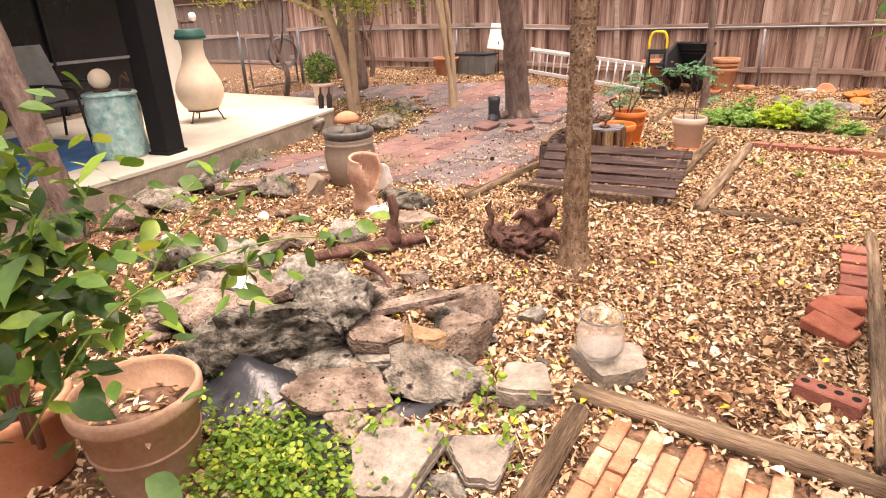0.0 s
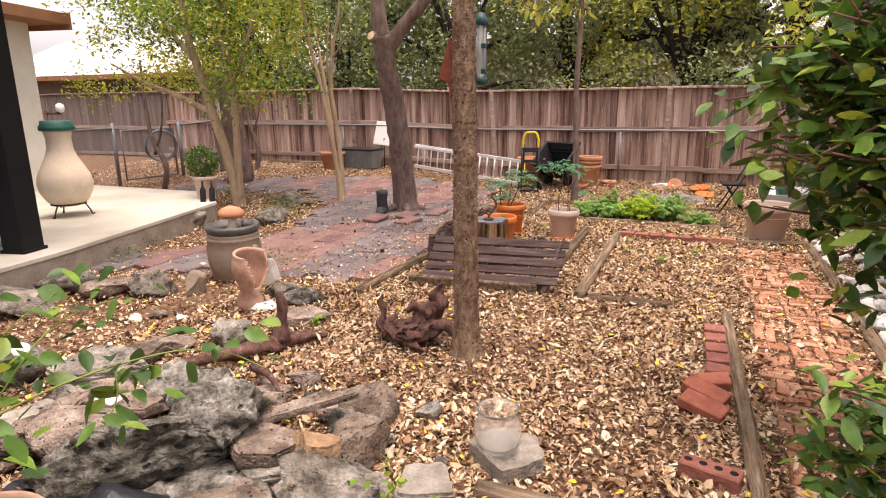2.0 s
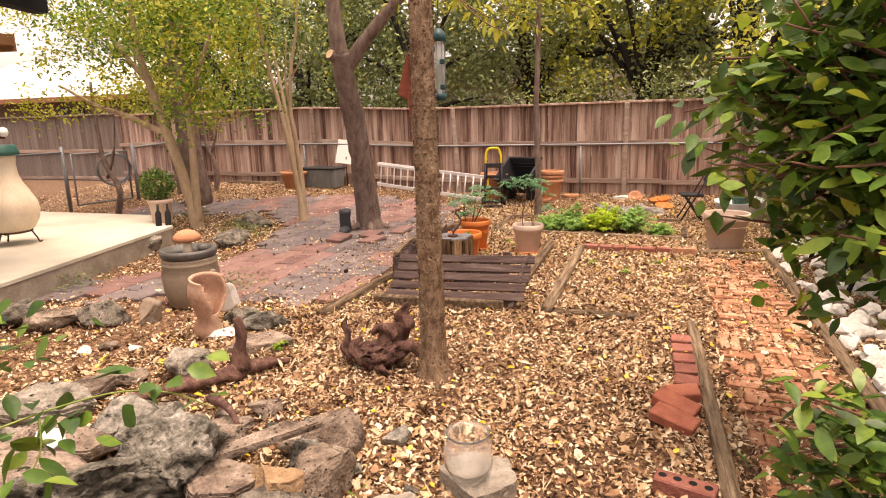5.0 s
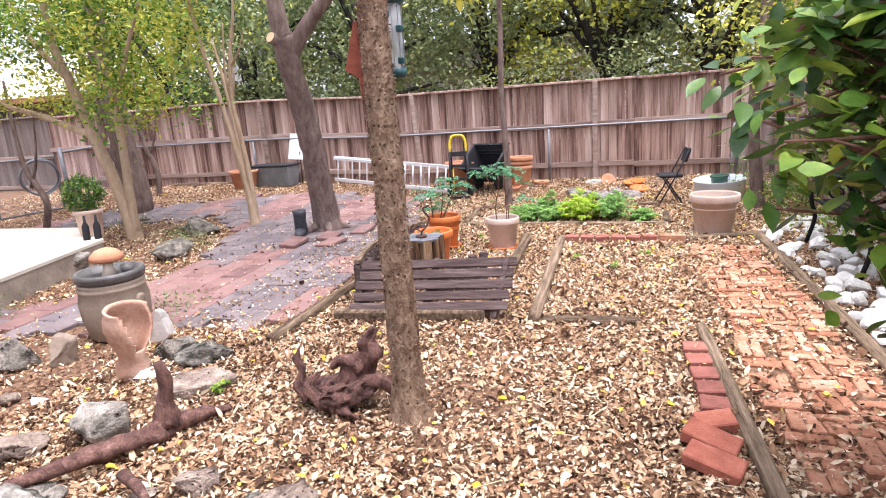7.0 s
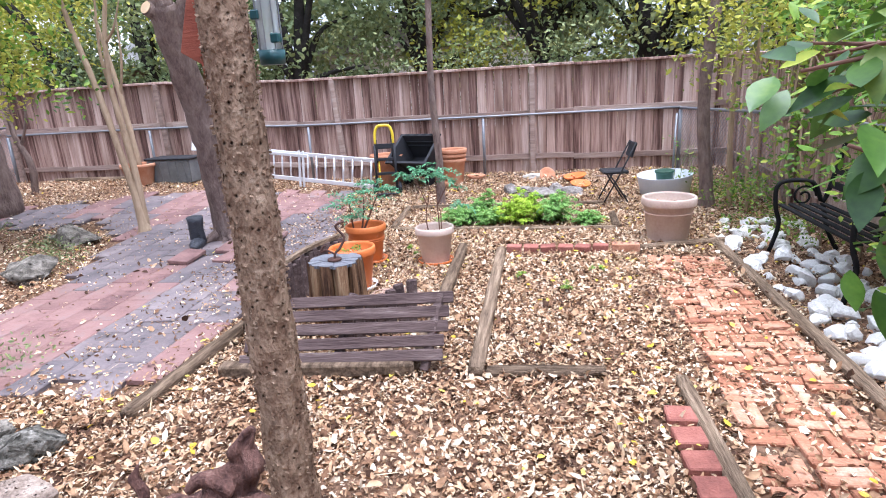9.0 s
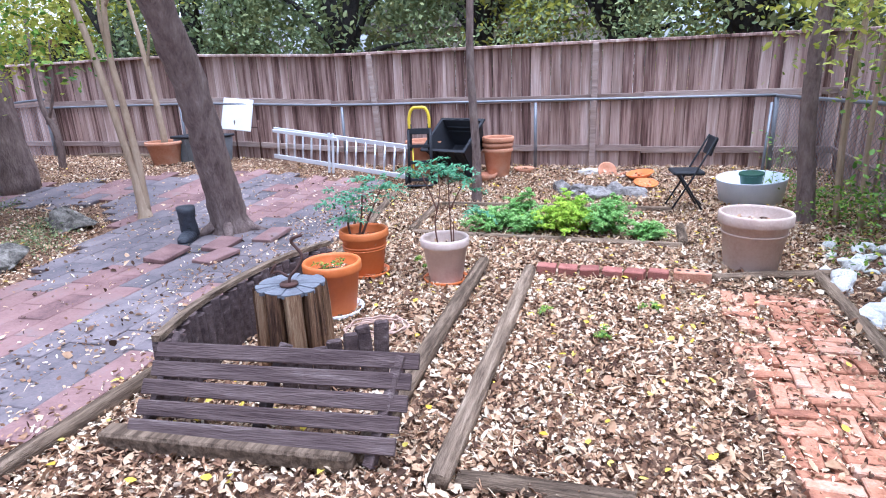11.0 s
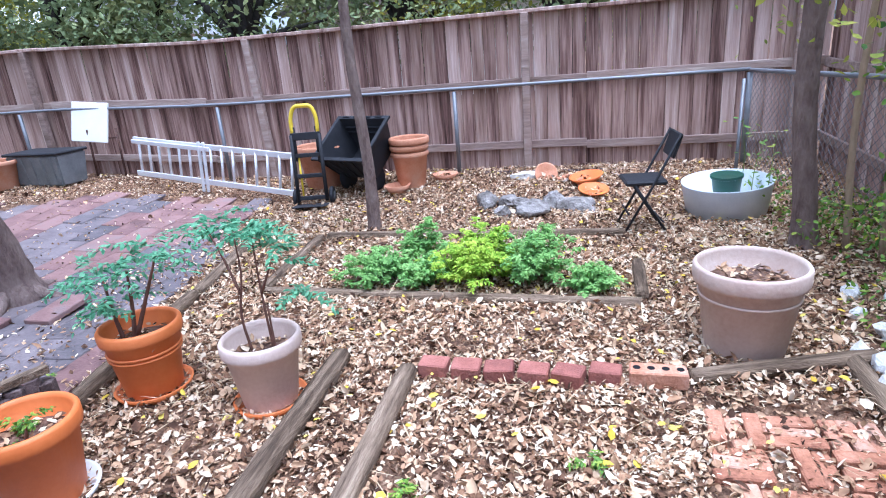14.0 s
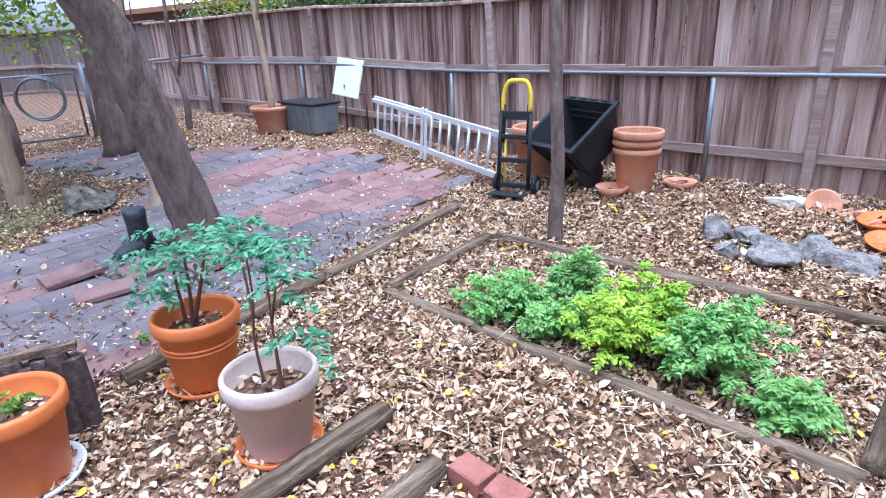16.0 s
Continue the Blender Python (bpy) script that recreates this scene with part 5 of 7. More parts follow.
stone(-1.93, 2.05, 0.150, 0.17, 0.12, 0.11, 51, ROCKPINK, "pitted brown stone behind the lava rock", 20, 0, 0, 0.60)
slab_stone(-1.64, 1.78, 0.150, 0.20, 0.13, 0.038, 6, ROCKPINK, "laminated tan flagstone lying in the pile", 32, 5, 4)
slab_stone(-1.60, 1.74, 0.075, 0.22, 0.16, 0.034, 52, ROCK, "laminated grey flagstone under the pile", 12, 3, -3)
slab_stone(-1.72, 1.60, 0.050, 0.27, 0.17, 0.032, 7, ROCKDARK, "dark wet flagstone in the pond edge", 30, 5, 0)
slab_stone(-1.62, 2.01, 0.215, 0.30, 0.075, 0.018, 11, ROCKPINK, "long thin slab laid over other stones", 44, 4, -7)
slab_stone(-0.93, 1.88, 0.060, 0.21, 0.14, 0.045, 13, JARSTONE, "pale limestone slab by the brick landing", 30, -3, 2)
slab_stone(-1.10, 1.24, 0.075, 0.19, 0.23, 0.038, 37, JARSTONE, "broad flat grey flagstone on the pond lip", 12, 10, -3)
slab_stone(-0.86, 1.44, 0.050, 0.17, 0.14, 0.035, 38, JARSTONE, "grey flagstone lying beside the pond", 50, 8, 3)
slab_stone(-1.52, 1.42, 0.075, 0.28, 0.15, 0.03, 41, ROCKPINK, "broad smooth tan flagstone over the pond", 30, 6, 5)
slab_stone(-2.71, 3.38, 0.025, 0.27, 0.17, 0.04, 27, ROCKPINK, "flat tan stone in front of the urn", 25)
slab_stone(-3.20, 2.10, 0.090, 0.30, 0.19, 0.045, 15, ROCK, "flat grey slab beyond the pond", 25, 5, 4)
slab_stone(-3.16, 2.38, 0.060, 0.24, 0.17, 0.04, 16, ROCKPINK, "flat tan slab beyond the pond", 50, -4, 0)
slab_stone(-2.62, 1.86, 0.130, 0.24, 0.16, 0.03, 53, ROCKPINK, "flat stone bridging the pond edge", 10, 0, 6)
slab_stone(-2.95, 1.66, 0.060, 0.26, 0.17, 0.04, 54, ROCK, "grey slab at the pond's far edge", 70, 4, 0)
stone(-2.55, 1.70, 0.215, 0.10, 0.07, 0.045, 55, WHITEROCK, "pale pebble lying on the smooth boulder", 20)
stone(-3.59, 1.97, 0.083, 0.208, 0.187, 0.166, 5, ROCKDARK, "dark grey porous rock by the pond", 25, 0, 0, 0.50)
stone(-1.18, 1.80, 0.045, 0.078, 0.078, 0.055, 14, ROCKPINK, "small tan limestone piece by the pond", 35, 0, 0, 0.10)
stone(-2.86, 2.87, 0.064, 0.182, 0.164, 0.128, 17, ROCK, "pale crusted limestone on the litter", 45, 0, 0, 0.35)
stone(-2.02, 2.54, 0.038, 0.096, 0.086, 0.067, 18, ROCKPINK, "small pinkish stone in the litter", 45, 0, 0, 0.20)
stone(-3.14, 2.62, 0.045, 0.148, 0.133, 0.074, 19, ROCKPINK, "small tan stone in the litter", 45, 0, 0, 0.10)
stone(-4.89, 2.74, 0.084, 0.279, 0.223, 0.167, 20, ROCK, "pale boulder near the porch slab", 25, 0, 0, 0.20)
stone(-5.09, 3.25, 0.076, 0.254, 0.203, 0.153, 21, ROCK, "grey boulder near the porch slab", 25, 0, 0, 0.20)
stone(-4.64, 3.32, 0.066, 0.221, 0.177, 0.133, 22, ROCKPINK, "tan boulder bordering the litter", 45, 0, 0, 0.20)
stone(-4.34, 3.47, 0.069, 0.278, 0.194, 0.139, 23, ROCK, "long limestone bordering the litter", 15, 0, 0, 0.20)
stone(-3.96, 3.60, 0.067, 0.121, 0.097, 0.134, 24, STONEWARE, "upright brown stone near the fountain", 25, 0, 0, 0.20)
stone(-2.93, 3.75, 0.064, 0.183, 0.146, 0.128, 25, ROCKDARK, "pitted grey rock behind the urn", 25, 0, 0, 0.50)
stone(-3.16, 3.77, 0.062, 0.139, 0.111, 0.125, 26, ROCK, "grey rock behind the urn", 25, 0, 0, 0.30)
stone(-3.45, 4.00, 0.100, 0.091, 0.045, 0.200, 28, WHITEROCK, "pale narrow stone leaning on the urn", 25, 20, 15, 0.00)
stone(-3.14, 3.51, 0.022, 0.112, 0.101, 0.045, 29, WHITEROCK, "pale flat stone at the urn's foot", 25, 0, 0, 0.00)
stone(-3.77, 3.04, 0.027, 0.069, 0.055, 0.055, 30, ROCKPINK, "tan pebble on the litter", 25, 0, 0, 0.00)
stone(-4.20, 3.56, 0.022, 0.056, 0.045, 0.034, 31, WHITEROCK, "white pebble on the litter", 25, 0, 0, 0.00)
stone(-3.85, 2.92, 0.022, 0.067, 0.054, 0.040, 32, WHITEROCK, "white pebble on the litter", 25, 0, 0, 0.00)
stone(-3.54, 3.07, 0.022, 0.053, 0.043, 0.032, 33, WHITEROCK, "white pebble on the litter", 25, 0, 0, 0.00)
stone(-2.93, 1.82, 0.075, 0.185, 0.129, 0.092, 35, ROCK, "grey stone beside the pond", 65, 0, 0, 0.30)
stone(-2.08, 2.29, 0.060, 0.173, 0.104, 0.052, 36, ROCKPINK, "brown stone behind the pile", 25, 0, 0, 0.20)
stone(-0.93, 1.25, 0.021, 0.120, 0.072, 0.042, 42, ROCKDARK, "dark wet stone by the pond", 35, 0, 0, 0.00)
stone(-4.68, 2.24, 0.065, 0.216, 0.173, 0.130, 43, ROCKPINK, "brown boulder near the porch", 35, 0, 0, 0.10)
stone(-5.16, 2.78, 0.062, 0.176, 0.141, 0.123, 44, ROCKPINK, "brown boulder near the porch", 35, 0, 0, 0.10)
stone(-6.22, 5.71, 0.087, 0.248, 0.223, 0.173, 45, ROCK, "grey rock in the bed beside the slab", 35, 0, 0, 0.30)
stone(-6.06, 7.78, 0.086, 0.287, 0.258, 0.172, 46, ROCK, "grey rock at the patio's edge", 35, 0, 0, 0.30)
stone(-5.50, 6.45, 0.070, 0.282, 0.253, 0.141, 47, ROCK, "grey rock at the patio's edge", 35, 0, 0, 0.30)
stone(-6.36, 7.97, 0.060, 0.199, 0.179, 0.100, 48, ROCK, "grey rock at the patio's edge", 35, 0, 0, 0.30)
for i in range(84):
    r = random.Random(700 + i)
    x, y = r.uniform(-2.95, -0.95), r.uniform(1.25, 2.55)
    s = r.uniform(.035, .12)
    stone(x, y, s * .3 + .02, s, s * r.uniform(.6, .95), s * r.uniform(.3, .7), 700 + i, (ROCK, ROCKPINK, ROCKPINK, ROCKDARK)[i % 4], "broken piece of limestone in the pond pile", r.uniform(0, 360), r.uniform(-15, 15), r.uniform(-15, 15), 0.25, name="broken_stone", group="broken stones in the pile", sub=3)

# ---- pond liner, ground cover ----
bm = bmesh.new()
n = 26
grid = [[None] * n for _ in range(n)]
for i in range(n):
    for j in range(n):
        x, y = -2.55 + 1.35 * i / (n - 1), 1.0 + 0.75 * j / (n - 1)
        z = 0.012 + 0.13 * math.exp(-((x + 1.98) / .2) ** 2 - ((y - 1.3) / .12) ** 2) + 0.07 * abs(noise.noise((x * 3, y * 5, 0))) + 0.04 * noise.noise((x * 9, y * 9, 2)) * 0.6
        grid[i][j] = bm.verts.new((x + 0.05 * noise.noise((y * 4, x, 1)), y + 0.06 * noise.noise((x * 4, y, 7)), max(z, 0.012)))
for i in range(n - 1):
    for j in range(n - 1):
        bm.faces.new((grid[i][j], grid[i + 1][j], grid[i + 1][j + 1], grid[i][j + 1]))
tagged(part("pond_liner", bm, LINER, None, "", False), "crumpled black pond liner under the stones", "pond liner")
tagged(part("white_cup", lathe(bmesh.new(), [(.02, 0), (.035, 0), (.045, .07), (.04, .07), (.03, .01), (.005, .01)], 14), WHITE, None, "", False, pose(-3.42, 1.86, 0.22, 15, 20, 0)), "small white plastic cup on the dark rock", "cup")
pos = np.stack([rng.normal(-1.48, 0.22, 2600), rng.normal(1.0, 0.14, 2600), rng.uniform(0.01, 0.11, 2600)], 1)
tagged(link("ground_cover", leaf_mesh("ground_cover", pos, rng.uniform(.018, .034, 2600), .7, .6), GREENLIGHT), "low bright green ground cover beside the pond", "ground cover", kind="stuff")

# ---- fishbowl jar on its stone ----
slab_stone(-0.71, 2.24, 0.035, 0.21, 0.17, 0.055, 78, JARSTONE, "pale limestone block carrying the glass jar", 25)
jar = thing("glass_jar", pose(-0.73, 2.22, 0.092) @ Matrix.Diagonal((.8, .8, .86, 1)), "cloudy round glass jar standing on a flat stone", "jar")
part("jar_body", lathe(bmesh.new(), [(.005, 0), (.085, 0), (.10, .012), (.128, .06), (.134, .12), (.122, .175), (.105, .20), (.108, .215), (.118, .232), (.112, .234), (.101, .214), (.098, .2), (.116, .172), (.128, .12), (.122, .062), (.09, .016), (.005, .012)], 36), JARGLASS, jar, "", False)

# ---- driftwood ----
dwt = thing("driftwood_root", pose(-1.72, 3.36, 0.0, 0, 0, 12), "twisted dark red driftwood root beside the tree", "driftwood")
part("burl", rock_bm(.21, .17, .12, 61, 1.5, .2, 4), DRIFT, dwt, "hollowed knotty burl", False, pose(0, 0, .08))
for k, (pts, rad) in enumerate([
        ([(-.16, -.03, .06), (-.22, -.02, .12), (-.2, .0, .19), (-.225, .01, .27), (-.205, .01, .33)], [.06, .035, .026, .018, .005]),
        ([(.08, .02, .1), (.12, .05, .2), (.17, .06, .27), (.16, .06, .34), (.21, .07, .41)], [.10, .075, .06, .045, .012]),
        ([(.12, .02, .2), (.03, .0, .25), (-.03, -.02, .22)], [.06, .035, .012]),
        ([(.0, -.1, .08), (-.08, -.13, .1), (-.15, -.08, .15), (-.1, -.02, .2)], [.05, .035, .03, .012]),
        ([(.12, .02, .1), (.24, -.02, .14), (.29, -.06, .1), (.32, -.1, .03)], [.07, .045, .03, .012]),
        ([(-.08, .08, .06), (-.2, .12, .05), (-.28, .1, .02)], [.05, .03, .01]),
        ([(.0, -.1, .05), (.06, -.17, .05), (.14, -.2, .02)], [.05, .03, .01])]):
    c = curve_pts(pts, 6)
    part("prong", tube(bmesh.new(), c, lerp_list(rad, len(c)), 12, 1.0, k * 3), DRIFT, dwt, "", False)
dl = bmesh.new()
tube(dl, curve_pts([(-2.78, 2.2, .1), (-2.66, 2.45, .1), (-2.5, 2.78, .07), (-2.42, 2.98, .06), (-2.28, 3.16, .04)], 6), lerp_list([.022, .034, .044, .045, .015], 25), 12, .9, 7)
tube(dl, curve_pts([(-2.47, 2.9, .06), (-2.48, 2.92, .18), (-2.46, 2.93, .26), (-2.47, 2.92, .40)], 4), lerp_list([.07, .045, .036, .026], 13), 8, .35, 8)
tube(dl, curve_pts([(-2.3, 2.45, .1), (-2.05, 2.3, .16), (-1.85, 2.15, .14)], 4), lerp_list([.03, .02, .01], 9), 7, .4, 9)
tagged(part("driftwood_log", dl, DRIFT, None, "", False), "long dark driftwood log with an upright stub", "driftwood")

# ---- crock fountain and clay urn ----
fo = thing("crock_fountain", pose(-3.98, 4.14, 0) @ Matrix.Diagonal((.84, .84, .88, 1)), "brown stoneware crock fountain with a mushroom on top", "fountain")
part("crock", lathe(bmesh.new(), [(.02, 0), (.22, 0), (.245, .02), (.285, .18), (.295, .33), (.275, .42), (.285, .435), (.285, .455), (.27, .47), (.28, .485), (.275, .5), (.2, .5), (.02, .49)], 40), STONEWARE, fo, "", False)
part("basin", lathe(bmesh.new(), [(.02, .5), (.25, .5), (.285, .52), (.295, .56), (.285, .59), (.25, .585), (.235, .55), (.02, .54)], 40, None, .012), BASIN, fo, "dark wet stone basin", False)
part("mushroom_stem", lathe(bmesh.new(), [(.02, .54), (.07, .54), (.045, .6), (.04, .69), (.02, .69)], 16), CREAM, fo, "", False)
part("mushroom_cap", lathe(bmesh.new(), [(.02, .675), (.12, .665), (.145, .68), (.135, .72), (.09, .76), (.03, .78), (.005, .782)], 28), TERRA, fo, "rusty tan mushroom cap", False)
for s in (-1, 1):
    part("lug", lathe(bmesh.new(), [(.015, -.02), (.04, -.02), (.045, .02), (.02, .02)], 12, pose(s * .29, 0, .34, 0, 90, 0)), STONEWARE, fo, "", False)
part("cup", lathe(bmesh.new(), [(.02, 0), (.05, 0), (.06, .06), (.05, .06), (.04, .01), (.01, .01)], 14, pose(.17, .04, .56)), BASIN, fo, "", False)
ur = thing("clay_urn", pose(-3.26, 3.5, 0.0, 4, 10, 0), "pale pink clay urn broken open at its side on the stones", "urn")
bm = bmesh.new()
prof = [(.085, .0), (.1, .03), (.098, .09), (.075, .14), (.09, .2), (.122, .27), (.14, .34), (.138, .41), (.125, .455), (.132, .475)]
m_ = 36
skins = []
for inset in (0, .016):
    rows = []
    for r_, z_ in prof:
        rows.append([bm.verts.new(((r_ - inset) * (1 + .05 * noise.noise((math.cos(a) * 2, math.sin(a) * 2, z_ * 6))) * math.cos(a), (r_ - inset) * math.sin(a), z_ + inset * (z_ < .02))) for a in [2 * math.pi * k / m_ for k in range(m_)]])
    skins.append(rows)


def broken(j_, k_):
    """The gap broken out of the urn's upper side."""
    a_ = 2 * math.pi * (k_ + .5) / m_ - math.radians(0)
    a_ = math.atan2(math.sin(a_), math.cos(a_))
    return j_ >= 4 and abs(a_) < .34 + .17 * (j_ - 3)


for side_, rows in enumerate(skins):
    for j_ in range(len(prof) - 1):
        for k in range(m_):
            if not broken(j_, k):
                q4 = (rows[j_][k], rows[j_][(k + 1) % m_], rows[j_ + 1][(k + 1) % m_], rows[j_ + 1][k])
                bm.faces.new(q4 if side_ == 0 else q4[::-1])
for j_ in range(len(prof) - 1):
    for k in range(m_):
        if broken(j_, k) != broken(j_, (k + 1) % m_):
            k2 = (k + 1) % m_
            bm.faces.new((skins[0][j_][k2], skins[0][j_ + 1][k2], skins[1][j_ + 1][k2], skins[1][j_][k2]))
        if not broken(j_, k) and j_ == len(prof) - 2:
            k2 = (k + 1) % m_
            bm.faces.new((skins[0][-1][k], skins[0][-1][k2], skins[1][-1][k2], skins[1][-1][k]))
        if not broken(j_, k) and broken(min(j_ + 1, len(prof) - 2), k):
            k2 = (k + 1) % m_
            bm.faces.new((skins[0][j_ + 1][k], skins[0][j_ + 1][k2], skins[1][j_ + 1][k2], skins[1][j_ + 1][k]))
bm.faces.new([v for v in skins[1][1]])
part("urn_body", bm, CLAYPALE, ur, "", False)
part("foot_knob", rock_bm(.1, .08, .06, 91), TERRA, ur, "darker red foot", False)

# ---- porch things ----
cm_ = thing("chiminea", pose(-7.25, 4.8, 0.27, 0, 0, 20) @ Matrix.Diagonal((.91, .91, .98, 1)), "cream clay chiminea with a dark teal lid on an iron stand", "chiminea")
part("body", lathe(bmesh.new(), [(.05, .13), (.16, .135), (.25, .20), (.315, .31), (.335, .42), (.315, .52), (.255, .64), (.19, .75), (.158, .85), (.15, .97), (.165, 1.05), (.17, 1.08), (.14, 1.08), (.12, 1.0), (.02, .98)], 44), CREAM, cm_, "", False)
part("lid", lathe(bmesh.new(), [(.02, 1.07), (.2, 1.07), (.215, 1.085), (.21, 1.125), (.19, 1.15), (.185, 1.19), (.17, 1.195), (.02, 1.2)], 40), TEALDARK, cm_, "dark teal plastic lid", False)
part("ring", tube(bmesh.new(), [(.21 * math.cos(a), .21 * math.sin(a), .155) for a in np.linspace(0, 2 * math.pi, 25)], .01, 6), RUST, cm_, "", False)
for k in range(3):
    a = 2.1 * k + .4
    part("stand_leg", tube(bmesh.new(), curve_pts([(.2 * math.cos(a), .2 * math.sin(a), .15), (.25 * math.cos(a), .25 * math.sin(a), .06), (.27 * math.cos(a), .27 * math.sin(a), .005), (.30 * math.cos(a), .30 * math.sin(a), .02)], 4), .01, 6), RUST, cm_, "", False)
hd = thing("porch_rail_end", pose(-7.86, 4.86, 0.25), "short dark pole with a white ball finial behind the chiminea", "pole")
part("pole", tube(bmesh.new(), [(-.1, .3, 0), (-.1, .3, 1.3)], .02, 8), RUST, hd, "", False)
part("arm", tube(bmesh.new(), [(-.12, .29, 1.27), (.08, .38, 1.27)], .016, 8), RUST, hd, "", False)
part("finial", lathe(bmesh.new(), [(.01, 1.28), (.04, 1.29), (.055, 1.33), (.045, 1.38), (.01, 1.4)], 14, pose(.08, .38, 0)), WHITE, hd, "white ball", False)
ts = thing("garden_stool", pose(-6.15, 3.06, 0.27), "teal glazed ceramic drum stool with swirling relief", "stool")
bm = bmesh.new()
rows = []
for j in range(22):
    z = .62 * j / 21
    row = []
    for k in range(48):
        a = 2 * math.pi * k / 48
        r = .235 + .012 * math.sin(math.pi * j / 21) + .012 * math.sin(3 * a + 5 * noise.noise((math.cos(a) * 1.5, math.sin(a) * 1.5, z * 4)) * 2) * (0 < j < 21)
        row.append(bm.verts.new((r * math.cos(a), r * math.sin(a), z)))
    rows.append(row)
for p, q in zip(rows, rows[1:]):
    for k in range(48):
        bm.faces.new((p[k], p[(k + 1) % 48], q[(k + 1) % 48], q[k]))
bm.faces.new(rows[0][::-1])
bm.faces.new(rows[-1])
part("drum", bm, TEAL, ts, "", False)
part("top", lathe(bmesh.new(), [(.02, .615), (.25, .615), (.255, .63), (.24, .645), (.02, .65)], 40), TEAL, ts, "", False)
cb = thing("candle_ball", pose(-6.2, 3.02, 0.92), "pale yellow ball on a small dark dish", "ornament")
part("dish", lathe(bmesh.new(), [(.02, 0), (.08, 0), (.09, .025), (.02, .025)], 20), RUST, cb, "", False)
part("ball", lathe(bmesh.new(), [(.005, .02)] + [(.1 * math.sin(a), .12 - .1 * math.cos(a)) for a in np.linspace(.2, 3.0, 12)] + [(.005, .22)], 24), CREAM, cb, "", False)
io = bmesh.new()
tube(io, curve_pts([(0, 0, 0), (.03, .02, .1), (.1, 0, .13), (.15, .03, .08), (.17, 0, .17)], 4), .01, 6)
tube(io, [(0, 0, .0), (.16, .02, .0)], .014, 6)
tagged(part("iron_figure", io, RUST, None, "", False, pose(-6.05, 3.12, 0.935)), "small dark iron figure on the stool", "ornament")
rug = tagged(part("outdoor_rug", B(2.3, 2.6, 0.012, None, 0.003), RUG, None, "", True, pose(-7.05, 2.0, 0.277, 0, 0, 14)), "blue patterned outdoor rug on the porch", "rug")
pc = thing("patio_chair", pose(-7.5, 3.3, 0.283, 0, 0, -60), "grey sling patio chair in the shade of the porch", "chair")
part("seat", B(.5, .5, .03, pose(0, 0, .42, 4), .01), SLATETUB, pc)
part("backrest", B(.5, .03, .65, pose(0, -.32, .75, 16), .01), SLATETUB, pc)
for s in (-1, 1):
    part("arm", tube(bmesh.new(), curve_pts([(s * .27, -.3, .64), (s * .28, 0, .64), (s * .27, .24, .6)], 4), .018, 8), BLACK, pc, "", False)
    part("leg", tube(bmesh.new(), [(s * .26, .25, .62), (s * .27, .3, 0)], .016, 8), BLACK, pc, "", False)
    part("leg", tube(bmesh.new(), [(s * .26, -.3, .64), (s * .27, -.4, 0)], .016, 8), BLACK, pc, "", False)
for x, y in ((-6.47, 6.22), (-6.38, 6.3)):
    bt = tagged(part("bottle", lathe(bmesh.new(), [(.005, 0), (.038, 0), (.04, .01), (.04, .17), (.016, .22), (.014, .3), (.005, .3)], 16), BLACK, None, "", False, pose(x, y, .27, 0, 4, 0)), "dark glass bottle at the slab corner", "bottle", "bottles on the slab")
pos = rng.normal(0, 1, (1500, 3))
pos = pos / np.linalg.norm(pos, axis=1)[:, None] * rng.uniform(.6, 1.0, (1500, 1)) * np.array([.25, .25, .24]) + np.array([-6.72, 6.52, .80])
sb = thing("potted_shrub", Matrix(), "round clipped green shrub in the pink pot", "shrub")
link("crown", leaf_mesh("crown", pos, rng.uniform(.03, .055, 1500), .5), GREEN, sb)
part("stem", tube(bmesh.new(), [(-6.68, 6.5, .5), (-6.7, 6.52, .75)], .012, 6), TWIG, sb)

# ---- boot ----
bo = thing("rubber_boot", pose(-4.32, 7.58, ground_z(-4.3, 7.6) + .005, 0, 0, 200) @ Matrix.Diagonal((1.35, 1.3, 1.05, 1)), "dark ribbed boot standing by the tree", "boot")
part("shaft", tube(bmesh.new(), [(0, 0, .05), (0, 0, .12), (0, .01, .2), (.0, .015, .28), (0, .02, .33)], [.065, .062, .058, .062, .066], 16, .15, 3), RUBBER, bo, "", False)
part("foot", tube(bmesh.new(), curve_pts([(0, -.06, .05), (0, .03, .055), (0, .12, .045), (0, .19, .035)], 4), lerp_list([.05, .062, .055, .03], 13), 12), RUBBER, bo, "", False)
part("sole", B(.10, .28, .025, pose(0, .06, .012), .01), RUBBER, bo)
for k in range(6):
    part("lace", B(.07, .012, .012, pose(0, .06 - .005 * k, .1 + .035 * k, 20, 0, 10 * (-1) ** k), .003), BLACK, bo)

# ---- birdhouse and feeder hanging at the rough tree ----
bh = thing("birdhouse", pose(-1.415, 3.43, 1.6, 0, 0, 25) @ Matrix.Diagonal((.56, .9, .9, 1)), "small red wooden birdhouse hung behind the trunk", "birdhouse")
bm = bmesh.new()
prof = [(-.07, 0), (.07, 0), (.085, .14), (0, .34), (-.085, .14)]
fr, bk_ = [[bm.verts.new((x, y, z)) for x, z in prof] for y in (-.07, .07)]
bm.faces.new(fr)
bm.faces.new(bk_[::-1])
for i in range(5):
    bm.faces.new((fr[i], fr[(i + 1) % 5], bk_[(i + 1) % 5], bk_[i]))
part("box", bm, REDWOOD, bh)
for s in (-1, 1):
    part("roof_board", beam(bmesh.new(), (s * .105, 0, .12), (0, 0, .37), .18, .012, .002, Vector((0, 1, 0))), REDWOOD, bh)
